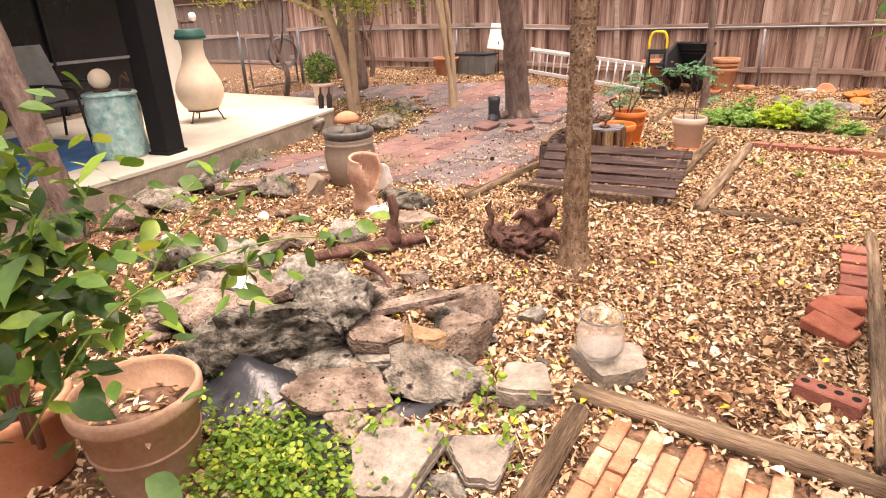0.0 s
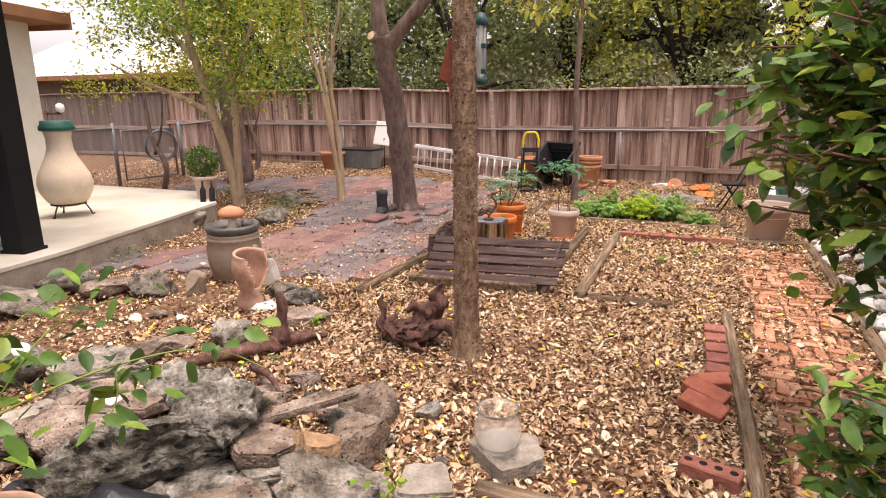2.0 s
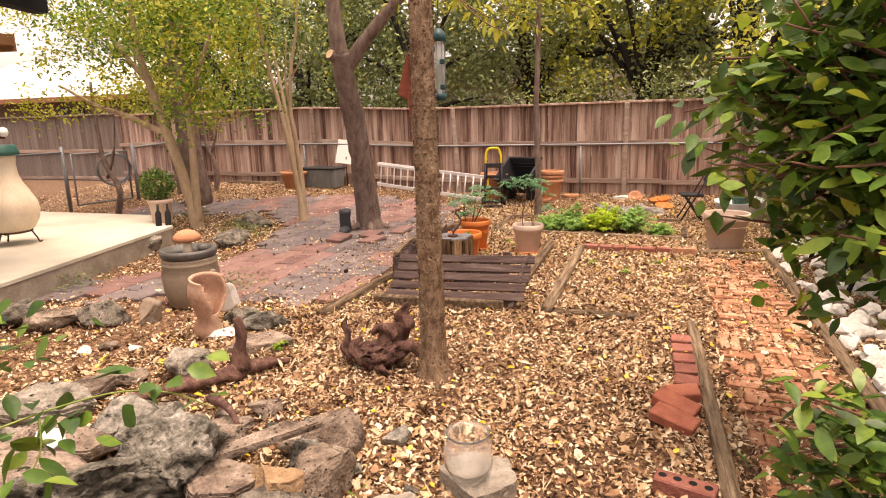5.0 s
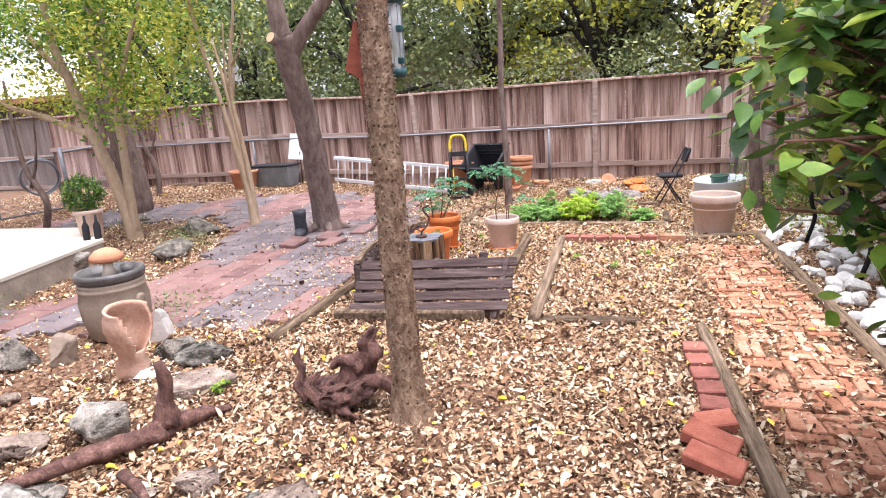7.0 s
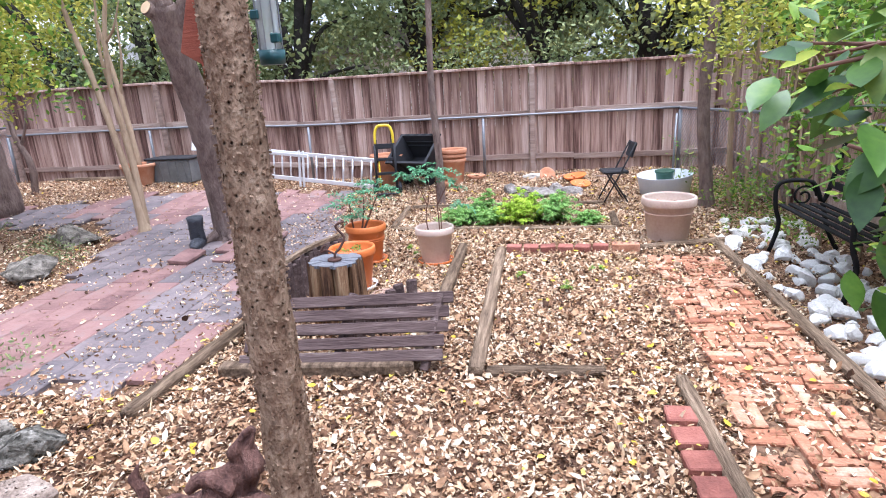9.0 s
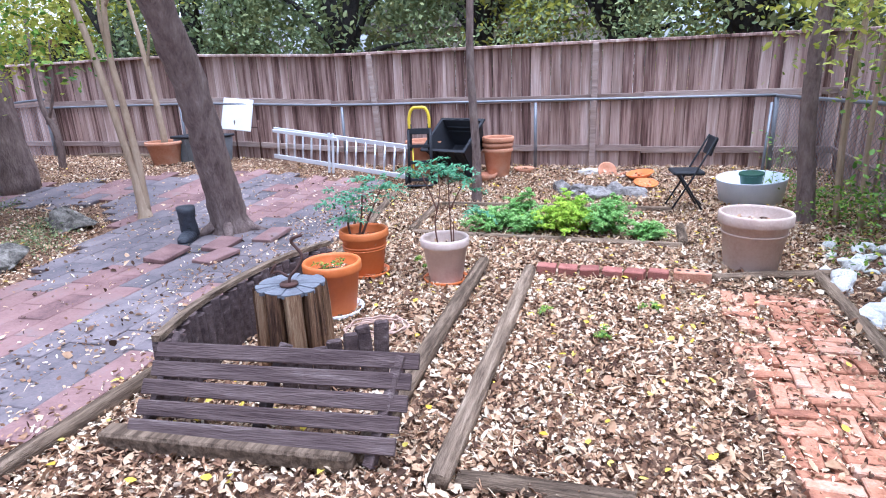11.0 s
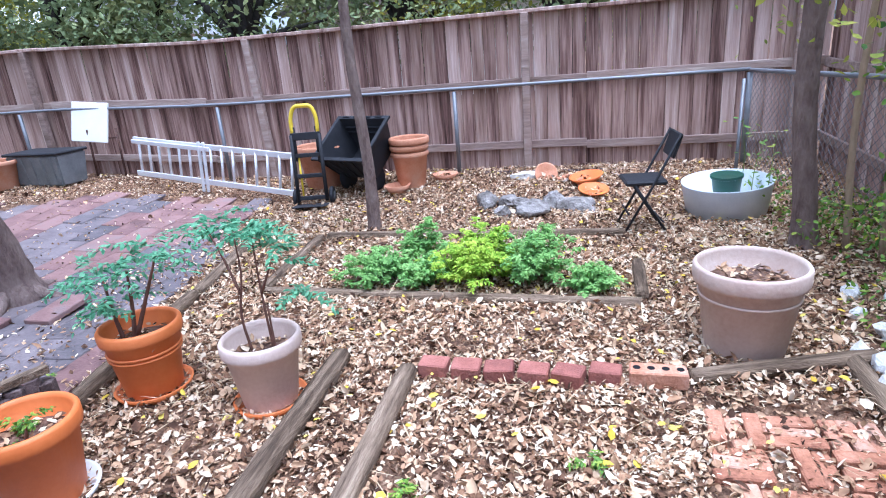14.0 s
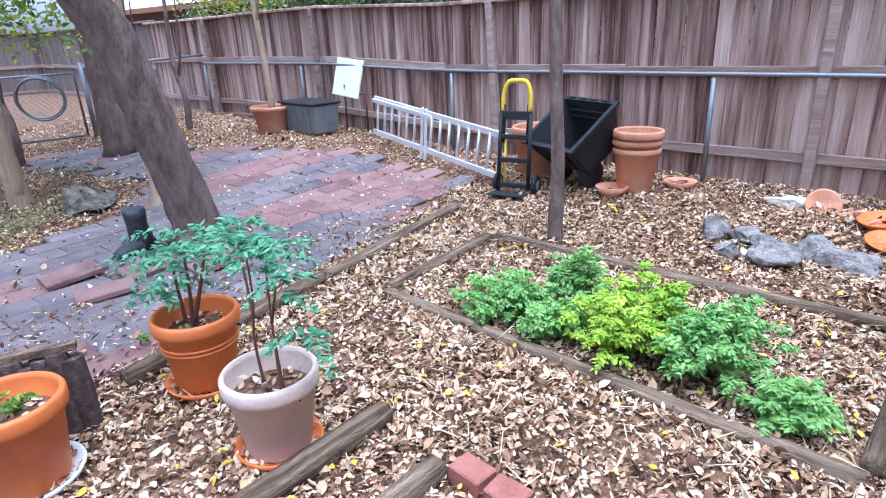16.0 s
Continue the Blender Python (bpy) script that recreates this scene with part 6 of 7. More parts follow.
# the front is closed; a black disc paints the entrance's dark inside
part("entrance", lathe(bmesh.new(), [(.001, 0), (.028, 0), (.028, .004), (.001, .004)], 16, pose(0, -.074, .15, 90)), BLACKPAINT, bh, "black disc standing for the shaded entrance hole")
part("perch", tube(bmesh.new(), [(0, -.07, .09), (0, -.12, .09)], .006, 6), REDWOOD, bh)
part("hanger", tube(bmesh.new(), [(0, 0, .36), (0, 0, 1.2)], .003, 5), RUST, bh)
fd = thing("bird_feeder", pose(-1.33, 3.62, 1.7), "tall tube bird feeder with green metal cap and base", "bird feeder")
part("tube_body", lathe(bmesh.new(), [(.005, .04), (.034, .04), (.034, .36), (.005, .36)], 20), glass_mat("feeder_tube", (.75, .78, .78), .15, .35), fd, "clear seed tube", False)
part("base", lathe(bmesh.new(), [(.005, 0), (.04, 0), (.044, .045), (.005, .045)], 20), FEEDER, fd, "", False)
part("cap", lathe(bmesh.new(), [(.005, .35), (.05, .35), (.045, .39), (.02, .425), (.005, .43)], 20), FEEDER, fd, "", False)
for k in range(4):
    part("port", B(.03, .03, .03, pose(.03 * (-1) ** k, -.022, .08 + .075 * k), .004), FEEDER, fd)
for k in range(8):
    a = k * math.pi / 4
    part("cage_wire", tube(bmesh.new(), [(.04 * math.cos(a), .04 * math.sin(a), .03), (.04 * math.cos(a), .04 * math.sin(a), .37)], .002, 4), GALV, fd)
part("hanger", tube(bmesh.new(), [(0, 0, .42), (0, 0, 1.1)], .003, 5), RUST, fd)

# ---- iron bench by the side fence ----
bn = thing("garden_bench", pose(1.85, 6.5, 0), "black iron garden bench half hidden by shrubs", "bench")
for y in (-.68, .68):
    part("end_frame", tube(bmesh.new(), curve_pts([(-.3, y, 0), (-.24, y, .25), (-.28, y, .42), (-.26, y, .62), (.0, y, .62), (.1, y, .45), (.18, y, .75), (.24, y, 1.02)], 4), .02, 8), BLACKPAINT, bn, "", False)
    part("rear_leg", tube(bmesh.new(), curve_pts([(.1, y, .43), (.16, y, .2), (.26, y, 0)], 4), .02, 8), BLACKPAINT, bn, "", False)
    part("scroll", tube(bmesh.new(), [(-.06 + .1 * math.cos(a) * (1 - a / 12), y, .5 + .1 * math.sin(a) * (1 - a / 12)) for a in np.linspace(0, 9, 26)], .01, 6), BLACKPAINT, bn, "", False)
for k in range(5):
    part("seat_slat", B(.05, 1.36, .016, pose(-.24 + .085 * k, 0, .43), .004), BLACKPAINT, bn)
for k in range(2):
    part("back_slat", B(.02, 1.36, .06, pose(.15 + .028 * k, 0, .6 + .12 * k, 0, 14), .004), BLACKPAINT, bn)

# ---- white stones along the timber ----
shapes = []
for k in range(7):
    bm = rock_bm(1, .8, .65, 400 + k, .2, .5, 2)
    me = bpy.data.meshes.new("white_stone")
    bm.to_mesh(me)
    bm.free()
    me.materials.append(WHITEROCK)
    shapes.append(me)
r = random.Random(5)
for i in range(190):
    y = r.uniform(2.6, 8.3)
    x = 1.24 + r.random() ** 1.3 * 0.8 + (0.12 if y > 7.6 else 0)
    s = r.uniform(.045, .11)
    ob = new("white_stone", shapes[i % 7])
    ob.matrix_basis = pose(x, y, s * .35, r.uniform(-25, 25), r.uniform(-25, 25), r.uniform(0, 360)) @ Matrix.Diagonal((s, s, s, 1))
    tagged(ob, "chalky white limestone chunk in the side bed", "stone", "white stones in the side bed")

# ---- trees ----
def limb(parent, pts, rads, material, name="limb", n=10, rough=0.12, seed=0, steps=6):
    c = curve_pts(pts, steps)
    return part(name, tube(bmesh.new(), c, lerp_list(rads, len(c)), n, rough, seed), material, parent, "", False)


def clumps(centres, per, spread, seed):
    g = np.random.default_rng(seed)
    c = np.array(centres)
    k = g.integers(0, len(c), per)
    return c[k] + g.normal(0, 1, (per, 3)) * np.array(spread)


t1 = thing("rough_bark_tree", pose(-1.29, 3.28, 0), "slender tree with rough flaky tan bark", "tree")
c = [Vector((-0.012 * z, 0.01 * z, z)) for z in np.linspace(-0.05, 4.6, 170)]
part("trunk", tube(bmesh.new(), c, [0.078 + 0.05 * math.exp(-max(v.z, 0) * 10) - 0.006 * v.z for v in c], 30, 0.13, 2), BARK, t1, "", False)
me = leaf_mesh("bark_flakes", np.array([((0.08 - .006 * z) * math.cos(a) - 0.012 * z, (0.08 - .006 * z) * math.sin(a) + 0.01 * z, z) for a, z in zip(rng.uniform(0, 6.28, 4200), rng.uniform(0.05, 2.8, 4200))]), rng.uniform(.006, .016, 4200), .9, 1.0)
tagged(link("flaking_bark", me, BARK, t1), kind="stuff")
limb(t1, [(-0.05, .04, 3.9), (.5, .3, 4.4), (1.0, .6, 4.7)], [.05, .03, .01], BARK)
ctr = [(x, y, z) for x, y, z in rng.uniform((-1.3, -1.2, 3.9), (1.6, 1.6, 5.4), (34, 3))]
link("crown", leaf_mesh("crown", clumps(ctr, 2600, (.25, .25, .18), 3), rng.uniform(.05, .09, 2600), .4, .8), AUTUMN, t1)

t2 = thing("forked_tree", pose(-4.12, 7.93, ground_z(-4.12, 7.93)), "leaning brown tree with a sawn limb stub and fork", "tree")
limb(t2, [(0.02, .02, -.1), (0.0, 0, .22), (.03, -.16, .9), (.05, -.32, 1.5), (.08, -.62, 2.15), (.1, -.75, 2.5)], [.25, .18, .16, .15, .14, .13], BARKDARK, "trunk", 18, .18, 1)
limb(t2, [(.08, -.64, 2.2), (.34, -.64, 2.55), (.75, -.62, 2.95), (1.4, -.5, 3.6)], [.10, .09, .075, .045], BARKDARK, "limb", 12, .15, 2)
limb(t2, [(.1, -.75, 2.45), (.08, -.78, 2.8), (.05, -.75, 3.5), (.1, -.6, 4.4)], [.12, .10, .085, .05], BARKDARK, "limb", 12, .15, 3)
limb(t2, [(.07, -.72, 2.4), (.03, -.88, 2.46)], [.08, .07], BARKDARK, "stub", 12, .05, 4)
part("sawn_face", lathe(bmesh.new(), [(.005, 0), (.06, 0), (.06, .006), (.005, .006)], 16, look((.028, -.89, 2.465), (.25, -.1, 2.1))), CUT, t2, "pale sawn limb face")
for k in range(5):
    a = k * 1.25 + .3
    limb(t2, [(.1 * math.cos(a), .1 * math.sin(a), .12), (.28 * math.cos(a), .28 * math.sin(a), .03), (.48 * math.cos(a), .48 * math.sin(a), -.02)], [.07, .04, .015], BARKDARK, "root", 8, .2, k)
ctr = [(x, y, z) for x, y, z in rng.uniform((-1.8, -2.3, 3.1), (2.8, .8, 5.4), (56, 3))]
link("crown", leaf_mesh("crown", clumps(ctr, 4200, (.28, .28, .22), 4), rng.uniform(.06, .1, 4200), .42, .8), AUTUMN, t2)

t3 = thing("slim_pale_tree", pose(-5.47, 8.22, ground_z(-5.47, 8.22)), "slim pale multi-stemmed tree at the patio edge", "tree")
limb(t3, [(0, 0, -.08), (0, 0, .12), (-.05, 0, .6), (-.14, -.02, 1.2), (-.24, -.05, 1.85), (-.42, -.08, 2.7), (-.52, -.1, 3.6)], [.12, .064, .043, .038, .034, .027, .015], BARKPALE, "trunk", 12, .15, 1)
limb(t3, [(.02, .02, .05), (.0, .04, .7), (-.07, .05, 1.4), (-.12, .06, 1.8), (-.05, .05, 2.4), (.1, .05, 3.0), (.16, .1, 3.8)], [.05, .04, .036, .033, .028, .02, .01], BARKPALE, "stem", 10, .15, 2)
limb(t3, [(-.12, .06, 1.75), (-.2, .1, 2.2), (-.16, .15, 2.9)], [.024, .018, .01], BARKPALE, "stem", 8, .12, 3)
limb(t3, [(-.05, .05, 2.3), (.12, .0, 2.45), (.3, -.05, 2.75)], [.018, .014, .006], BARKPALE, "limb", 7, .12, 5)
pt3 = thing("potted_sapling", pose(-7.3, 10.78, ground_z(-7.3, 10.75) + .25), "pale bare sapling growing out of the wide terracotta pot", "tree")
limb(pt3, [(0, 0, 0), (-.05, 0, .8), (-.14, 0, 1.6), (-.3, 0, 2.6)], [.055, .045, .038, .02], BARKPALE, "trunk", 9, .15, 2)
limb(pt3, [(-.1, 0, 1.2), (.05, 0, 1.8), (.1, 0, 2.5)], [.025, .02, .008], BARKPALE, "limb", 7, .15, 3)
ctr = [(x, y, z) for x, y, z in rng.uniform((-.9, -.6, 2.45), (.9, .6, 4.4), (26, 3))]
link("crown", leaf_mesh("crown", clumps(ctr, 1500, (.17, .17, .2), 5), rng.uniform(.05, .085, 1500), .42, .8, droop=np.full(1500, -.5)), AUTUMN, t3)

t4 = thing("multi_stem_tree", pose(-6.9, 7.4, ground_z(-6.9, 7.4)), "smooth pale multi-stemmed tree beside the porch slab", "tree")
limb(t4, [(0, 0, -.08), (-.05, 0, .35), (-.2, 0, .9), (-.36, 0, 1.4), (-.6, 0, 2.2), (-.78, 0, 2.85), (-.8, 0, 4.0)], [.125, .095, .08, .074, .064, .052, .025], BARKPALE, "trunk", 14, .12, 1)
limb(t4, [(.02, .0, .1), (.04, 0, .7), (.08, 0, 1.5), (.06, 0, 2.1), (-.06, 0, 2.7), (-.1, .1, 3.6)], [.07, .06, .055, .05, .04, .02], BARKPALE, "stem", 10, .12, 2)
limb(t4, [(-.42, 0, 1.5), (-.75, 0, 1.62), (-1.2, 0, 1.8), (-1.7, -.1, 1.98), (-2.3, -.2, 2.3)], [.06, .05, .045, .035, .015], BARKPALE, "limb", 10, .12, 3)
limb(t4, [(-.65, 0, 2.3), (-1.2, .1, 2.8), (-1.7, .2, 3.5)], [.05, .035, .015], BARKPALE, "limb", 8, .12, 4)
limb(t4, [(.08, 0, 1.9), (.4, 0, 2.5), (.8, 0, 3.2)], [.04, .03, .015], BARKPALE, "limb", 8, .12, 5)
ctr = [(x, y, z) for x, y, z in rng.uniform((-2.9, -.9, 1.75), (1.0, .9, 4.4), (60, 3))]
link("crown", leaf_mesh("crown", clumps(ctr, 5600, (.17, .17, .15), 6), rng.uniform(.05, .09, 5600), .45, .8), AUTUMN, t4)
ctr = [(x, y, z) for x, y, z in rng.uniform((-.5, -.3, 1.6), (1.3, .7, 3.9), (34, 3))]
link("crown", leaf_mesh("crown", clumps(ctr, 3600, (.2, .2, .18), 7), rng.uniform(.06, .10, 3600), .45, .8), GREENLIGHT, t4, "denser dark green foliage")
ctr = [(x, y, z) for x, y, z in rng.uniform((-1.9, -1.5, 2.7), (.2, .2, 4.4), (30, 3))]
link("crown", leaf_mesh("crown", clumps(ctr, 3000, (.2, .2, .17), 77), rng.uniform(.05, .09, 3000), .45, .8), GREENLIGHT, t4, "hanging light green foliage")
t4b = thing("old_trunk", pose(-8.3, 9.0, .2), "thick dark trunk behind the pale tree", "tree")
limb(t4b, [(0, 0, -.1), (-.05, 0, .8), (-.12, 0, 1.6), (-.2, 0, 2.6), (-.1, 0, 4.2)], [.26, .21, .19, .18, .12], BARKDARK, "trunk", 14, .18, 1)
limb(t4b, [(-.1, 0, 1.5), (-.4, -.1, 1.75)], [.1, .09], BARKDARK, "stub", 12, .05, 4)
ctr = [(x, y, z) for x, y, z in rng.uniform((-2.5, -1, 2.6), (2.0, 1.2, 5.2), (50, 3))]
link("crown", leaf_mesh("crown", clumps(ctr, 4600, (.26, .26, .22), 8), rng.uniform(.06, .11, 4600), .45, .8), GREEN, t4b)

t5 = thing("straight_sapling", pose(-1.87, 9.65, 0), "straight thin sapling behind the herb bed", "tree")
limb(t5, [(0, 0, -.05), (.01, 0, .6), (-.04, 0, 1.6), (-.02, 0, 2.6), (0, 0, 4.6)], [.065, .05, .045, .04, .025], BARKDARK, "trunk", 12, .15, 1)
limb(t5, [(-.02, 0, 3.6), (.4, 0, 4.1)], [.02, .008], BARKDARK)
ctr = [(x, y, z) for x, y, z in rng.uniform((-.9, -.6, 3.0), (.9, .6, 5.0), (24, 3))]
link("crown", leaf_mesh("crown", clumps(ctr, 1400, (.2, .2, .18), 9), rng.uniform(.06, .1, 1400), .4, .8), AUTUMN, t5)

t6 = thing("corner_tree", pose(1.52, 9.15, 0), "grey-brown tree with thin side stems near the corner", "tree")
limb(t6, [(0, 0, -.08), (-.03, 0, .3), (-.1, 0, 1.0), (-.1, 0, 1.7), (-.02, 0, 2.5), (.1, 0, 4.4)], [.11, .078, .07, .068, .064, .045], BARKDARK, "trunk", 14, .15, 1)
for k, (dx, dy) in enumerate([(.22, -.1), (.3, .1), (.38, -.25)]):
    limb(t6, [(dx, dy, 0), (dx - .05, dy, .8), (dx - .03, dy, 1.7), (dx + .1, dy, 3.2)], [.025, .022, .02, .01], BARKPALE, "stem", 8, .12, k)
ctr = [(x, y, z) for x, y, z in rng.uniform((-.7, -1.5, 1.7), (1.2, .8, 4.6), (44, 3))]
link("crown", leaf_mesh("crown", clumps(ctr, 5200, (.2, .2, .2), 10), rng.uniform(.05, .09, 5200), .45, .8), AUTUMN, t6)
t7 = thing("fence_vine", pose(2.2, 8.4, 0), "thin vines and saplings climbing the side fence", "vine")
for k in range(9):
    y = -2.8 + .42 * k
    limb(t7, [(random.uniform(-.25, .05), y, 0), (random.uniform(-.3, .05), y + .1, .9), (random.uniform(-.3, .05), y + .05, 2.0), (random.uniform(-.4, 0), y + .2, 2.7)], [.012, .01, .008, .005], BARKPALE, "stem", 6, .1, k, 4)
ctr = [(x, y, z) for x, y, z in rng.uniform((-.65, -3.6, .3), (.1, 1.0, 2.7), (62, 3))]
link("foliage", leaf_mesh("foliage", clumps(ctr, 2500, (.11, .13, .13), 11), rng.uniform(.04, .075, 2500), .5, .8), GREENLIGHT, t7)
ctr = [(x, y, z) for x, y, z in rng.uniform((-.8, -1.5, .05), (-.1, 1.6, .35), (26, 3))]
link("undergrowth", leaf_mesh("undergrowth", clumps(ctr, 1500, (.1, .14, .06), 12), rng.uniform(.025, .05, 1500), .5, .8), GREENLIGHT, t7)
t9 = thing("bench_shrub", pose(1.75, 5.6, 0), "sprawling shrub growing over the iron bench", "shrub")
for k in range(8):
    a = .8 * k
    limb(t9, [(.25, .1, 0), (.1 + .2 * math.cos(a), .3 * math.sin(a), .8), (-.1 + .45 * math.cos(a), .8 * math.sin(a), 1.4 + .1 * k)], [.014, .01, .004], BARKPALE, "stem", 6, .1, k, 4)
ctr = [(x, y, z) for x, y, z in rng.uniform((-.35, -1.1, .65), (.5, 1.1, 2.3), (40, 3))]
link("foliage", leaf_mesh("foliage", clumps(ctr, 2600, (.12, .15, .13), 14), rng.uniform(.05, .11, 2600), .45, .7, .2, None, np.full(2600, -.3)), GREENLIGHT, t9)
link("young_leaves", leaf_mesh("young_leaves", clumps(ctr, 500, (.12, .15, .13), 17), rng.uniform(.04, .08, 500), .5, .8), GREENLIGHT, t9)
t8 = thing("leaning_trunk", pose(-4.86, 1.88, 0), "bare grey-brown trunk near the porch slab", "tree")
limb(t8, [(0, 0, -.05), (-.02, -.02, .5), (-.08, -.08, 1.13), (-.2, -.16, 2.2), (-.4, -.3, 3.4)], [.125, .105, .10, .09, .06], BARKDARK, "trunk", 14, .12, 1)
limb(t8, [(-.2, -.16, 2.2), (-.1, .1, 2.7), (-.2, .4, 3.2)], [.04, .03, .015], BARKDARK, "limb", 8, .1, 2)
for k, (x, y) in enumerate([(-9.6, 9.9), (-9.0, 10.3), (-9.3, 8.0)]):
    t = thing("thin_trunk", pose(x, y, ground_z(x, y)), "thin dark crooked trunk before the gate", "tree", "thin trunks by the gate")
    limb(t, [(0, 0, -.05), (-.05 + .1 * k, 0, .5), (-.15, 0, 1.1), (-.1 - .1 * k, .1, 2.4)], [.06, .05, .04, .02], BARKDARK, "trunk", 8, .2, k)
    limb(t, [(-.1, 0, .7), (.15, 0, 1.2), (.3, 0, 2.0)], [.03, .02, .008], BARKDARK, "limb", 6, .2, k + 9)


# hanging twig of large yellow-green leaves over the lawn
def sprig(name, label, pts, n, size, material, seed, r0=.008, stem=None, spread=.03, aspect=.5, category="branch", droop=-.35):
    t = thing(name, Matrix(), label, category)
    c = curve_pts(pts, 6)
    part("twig", tube(bmesh.new(), c, lerp_list([r0, r0 * .4], len(c)), 6), stem or TWIG, t, "", False)
    g = np.random.default_rng(seed)
    cc = np.array([tuple(v) for v in c])
    p = cc[g.integers(1, len(cc), n)] + g.normal(0, spread, (n, 3))
    link("leaves", broad_leaves("leaves", p, g.uniform(size * .6, size * 1.2, n), aspect, .5, .2, None, droop), material, t)
    return t


for k, (x, y, z) in enumerate([(-1.75, 5.2, 2.4), (-1.4, 5.3, 2.32), (-.95, 5.2, 2.42), (-1.6, 5.0, 2.26), (-1.15, 5.4, 2.55), (-2.2, 5.6, 2.6)]):
    sprig("overhead_twig", "hanging twig of yellow-green pointed leaves", [(x - .35, y + .3, z + .7), (x - .1, y + .1, z + .35), (x + .15, y, z + .12), (x + .4, y - .1, z - .02)], 34, .115, AUTUMN, 60 + k, spread=.05, aspect=.32, droop=-.6)["group"] = "overhead twigs"

for k, (x, y) in enumerate([(1.42, 10.2), (1.5, 10.05), (1.34, 10.26)]):
    sprig("tub_weed", "leafy green weed growing in the pale ring planter", [(x, y, .1), (x + .02, y, .38), (x + .1 - .05 * k, y + .05, .62 + .06 * k)], 26, .06, GREENLIGHT, 80 + k, .004, STEMGREEN, .05, .5, "weed")["group"] = "weeds in the ring planter"

# glossy shrub overhanging the brick path
g2 = np.random.default_rng(21)
gs = thing("glossy_shrub", Matrix(), "large glossy dark green shrub overhanging the brick path", "shrub")
pos, tips = [], []
for k in range(190):
    d = Vector((g2.normal(-.2, .8), g2.normal(-.15, .8), g2.normal(.05, .75))).normalized()
    q = Vector((.86, 3.0, 1.55)) + Vector((d.x * .84, d.y * .8, d.z * .95)) * g2.uniform(.6, 1.0)
    if q.x < .05 or q.z < 1.36 - 1.25 * (q.x - .05) and q.z < 1.36 or q.z < .6:
        continue
    tips.append(q)
for k, q in enumerate(tips):
    o = Vector((1.25, 3.05 + .2 * math.sin(k), .6 + .006 * k))
    m = o.lerp(q, .55) + Vector((0, 0, .1))
    part("branch", tube(bmesh.new(), curve_pts([o, m, q], 4), lerp_list([.014, .004], 9), 5), TWIG, gs, "", False)
    cc = curve_pts([o, m, q], 10)
    for i in range(18):
        pos.append(tuple(cc[int(g2.integers(9, len(cc)))] + Vector(g2.normal(0, .045, 3))))
for k in range(4):
    part("trunk", tube(bmesh.new(), curve_pts([(1.32 + .04 * k, 2.95 + .1 * k, 0), (1.28, 3.0 + .06 * k, .6), (1.1 + .1 * k, 3.0, 1.5)], 4), lerp_list([.035, .015], 9), 8), TWIG, gs, "", False)
pos = np.array(pos)
link("leaves", broad_leaves("leaves", pos, g2.uniform(.075, .145, len(pos)), .45, .55, .18), GREEN, gs)
# paler leaves put the light on the shrub's lit fringe into leaf colour
k2 = pos[g2.integers(0, len(pos), 900)] + g2.normal(0, .07, (900, 3)) + np.array([-.04, 0, .03])
link("young_leaves", broad_leaves("young_leaves", k2, g2.uniform(.06, .12, 900), .48, .6, .18), GREENLIGHT, gs, "yellow-green leaves coloured as if sunlit")
for k, pts in enumerate([[(1.0, 2.6, .1), (.65, 2.15, .5), (.38, 1.95, .55)], [(1.0, 2.6, .1), (.7, 2.2, .55), (.44, 1.95, .74)], [(1.0, 2.6, .1), (.75, 2.2, .4), (.46, 1.98, .42)]]):
    sprig("low_branch", "low glossy green branch over the brick path", pts, 150, .085, GREEN, 70 + k, .008, spread=.06)["group"] = "low branches"

# leafy plants close to the pond
g3 = np.random.default_rng(5)
pl2 = thing("leafy_bush", Matrix(), "leafy bright green bush in a pot beside the pond", "shrub")
p = np.array([-1.62, .42, 1.0]) + g3.normal(0, 1, (520, 3)) * np.array([.16, .13, .19])
link("leaves", broad_leaves("leaves", p, g3.uniform(.06, .11, 520), .55, .6, .2), GREEN, pl2)
p = np.array([-1.55, .5, 1.15]) + g3.normal(0, 1, (70, 3)) * np.array([.17, .14, .16])
link("young_leaves", broad_leaves("young_leaves", p, g3.uniform(.06, .09, 70), .5, .6, .2), GREENLIGHT, pl2, "pale young leaves")
for k in range(5):
    limb(pl2, [(-2.2 + .05 * k, .5, .26), (-2.0 + .03 * k, .48, .6), (-1.7 + .04 * k, .45, 1.0)], [.014, .012, .006], TWIG, "stem", 6, 0, k, 4)
st_ = thing("strappy_plant", pose(-2.28, .52, .25), "strappy yellow-green plant in the terracotta pot", "plant")
for k in range(14):
    a = k * .9
    c = curve_pts([(0, 0, 0), (.1 * math.cos(a), .1 * math.sin(a), .22), (.3 * math.cos(a), .3 * math.sin(a), .3 + .08 * math.sin(k))], 5)
    bm = bmesh.new()
    side = Vector((-math.sin(a), math.cos(a), 0))
    pr = None
    for i, v in enumerate(c):
        w = .016 * (1 - i / len(c)) + .002
        row = (bm.verts.new(v + side * w), bm.verts.new(v + Vector((0, 0, -.005))), bm.verts.new(v - side * w))
        if pr:
            bm.faces.new((pr[0], pr[1], row[1], row[0]))
            bm.faces.new((pr[1], pr[2], row[2], row[1]))
        pr = row
    part("blade", bm, GREENLIGHT, st_)
sprig("arching_branch", "thin arching branch with oval green leaves over the pond", [(-1.5, .35, .62), (-1.3, .5, .92), (-1.15, .64, 1.04), (-1.05, .84, 1.06), (-.98, .95, 1.03), (-.9, 1.0, .98)], 34, .062, GREEN, 31, .003, STEMGREEN, .04, .58)
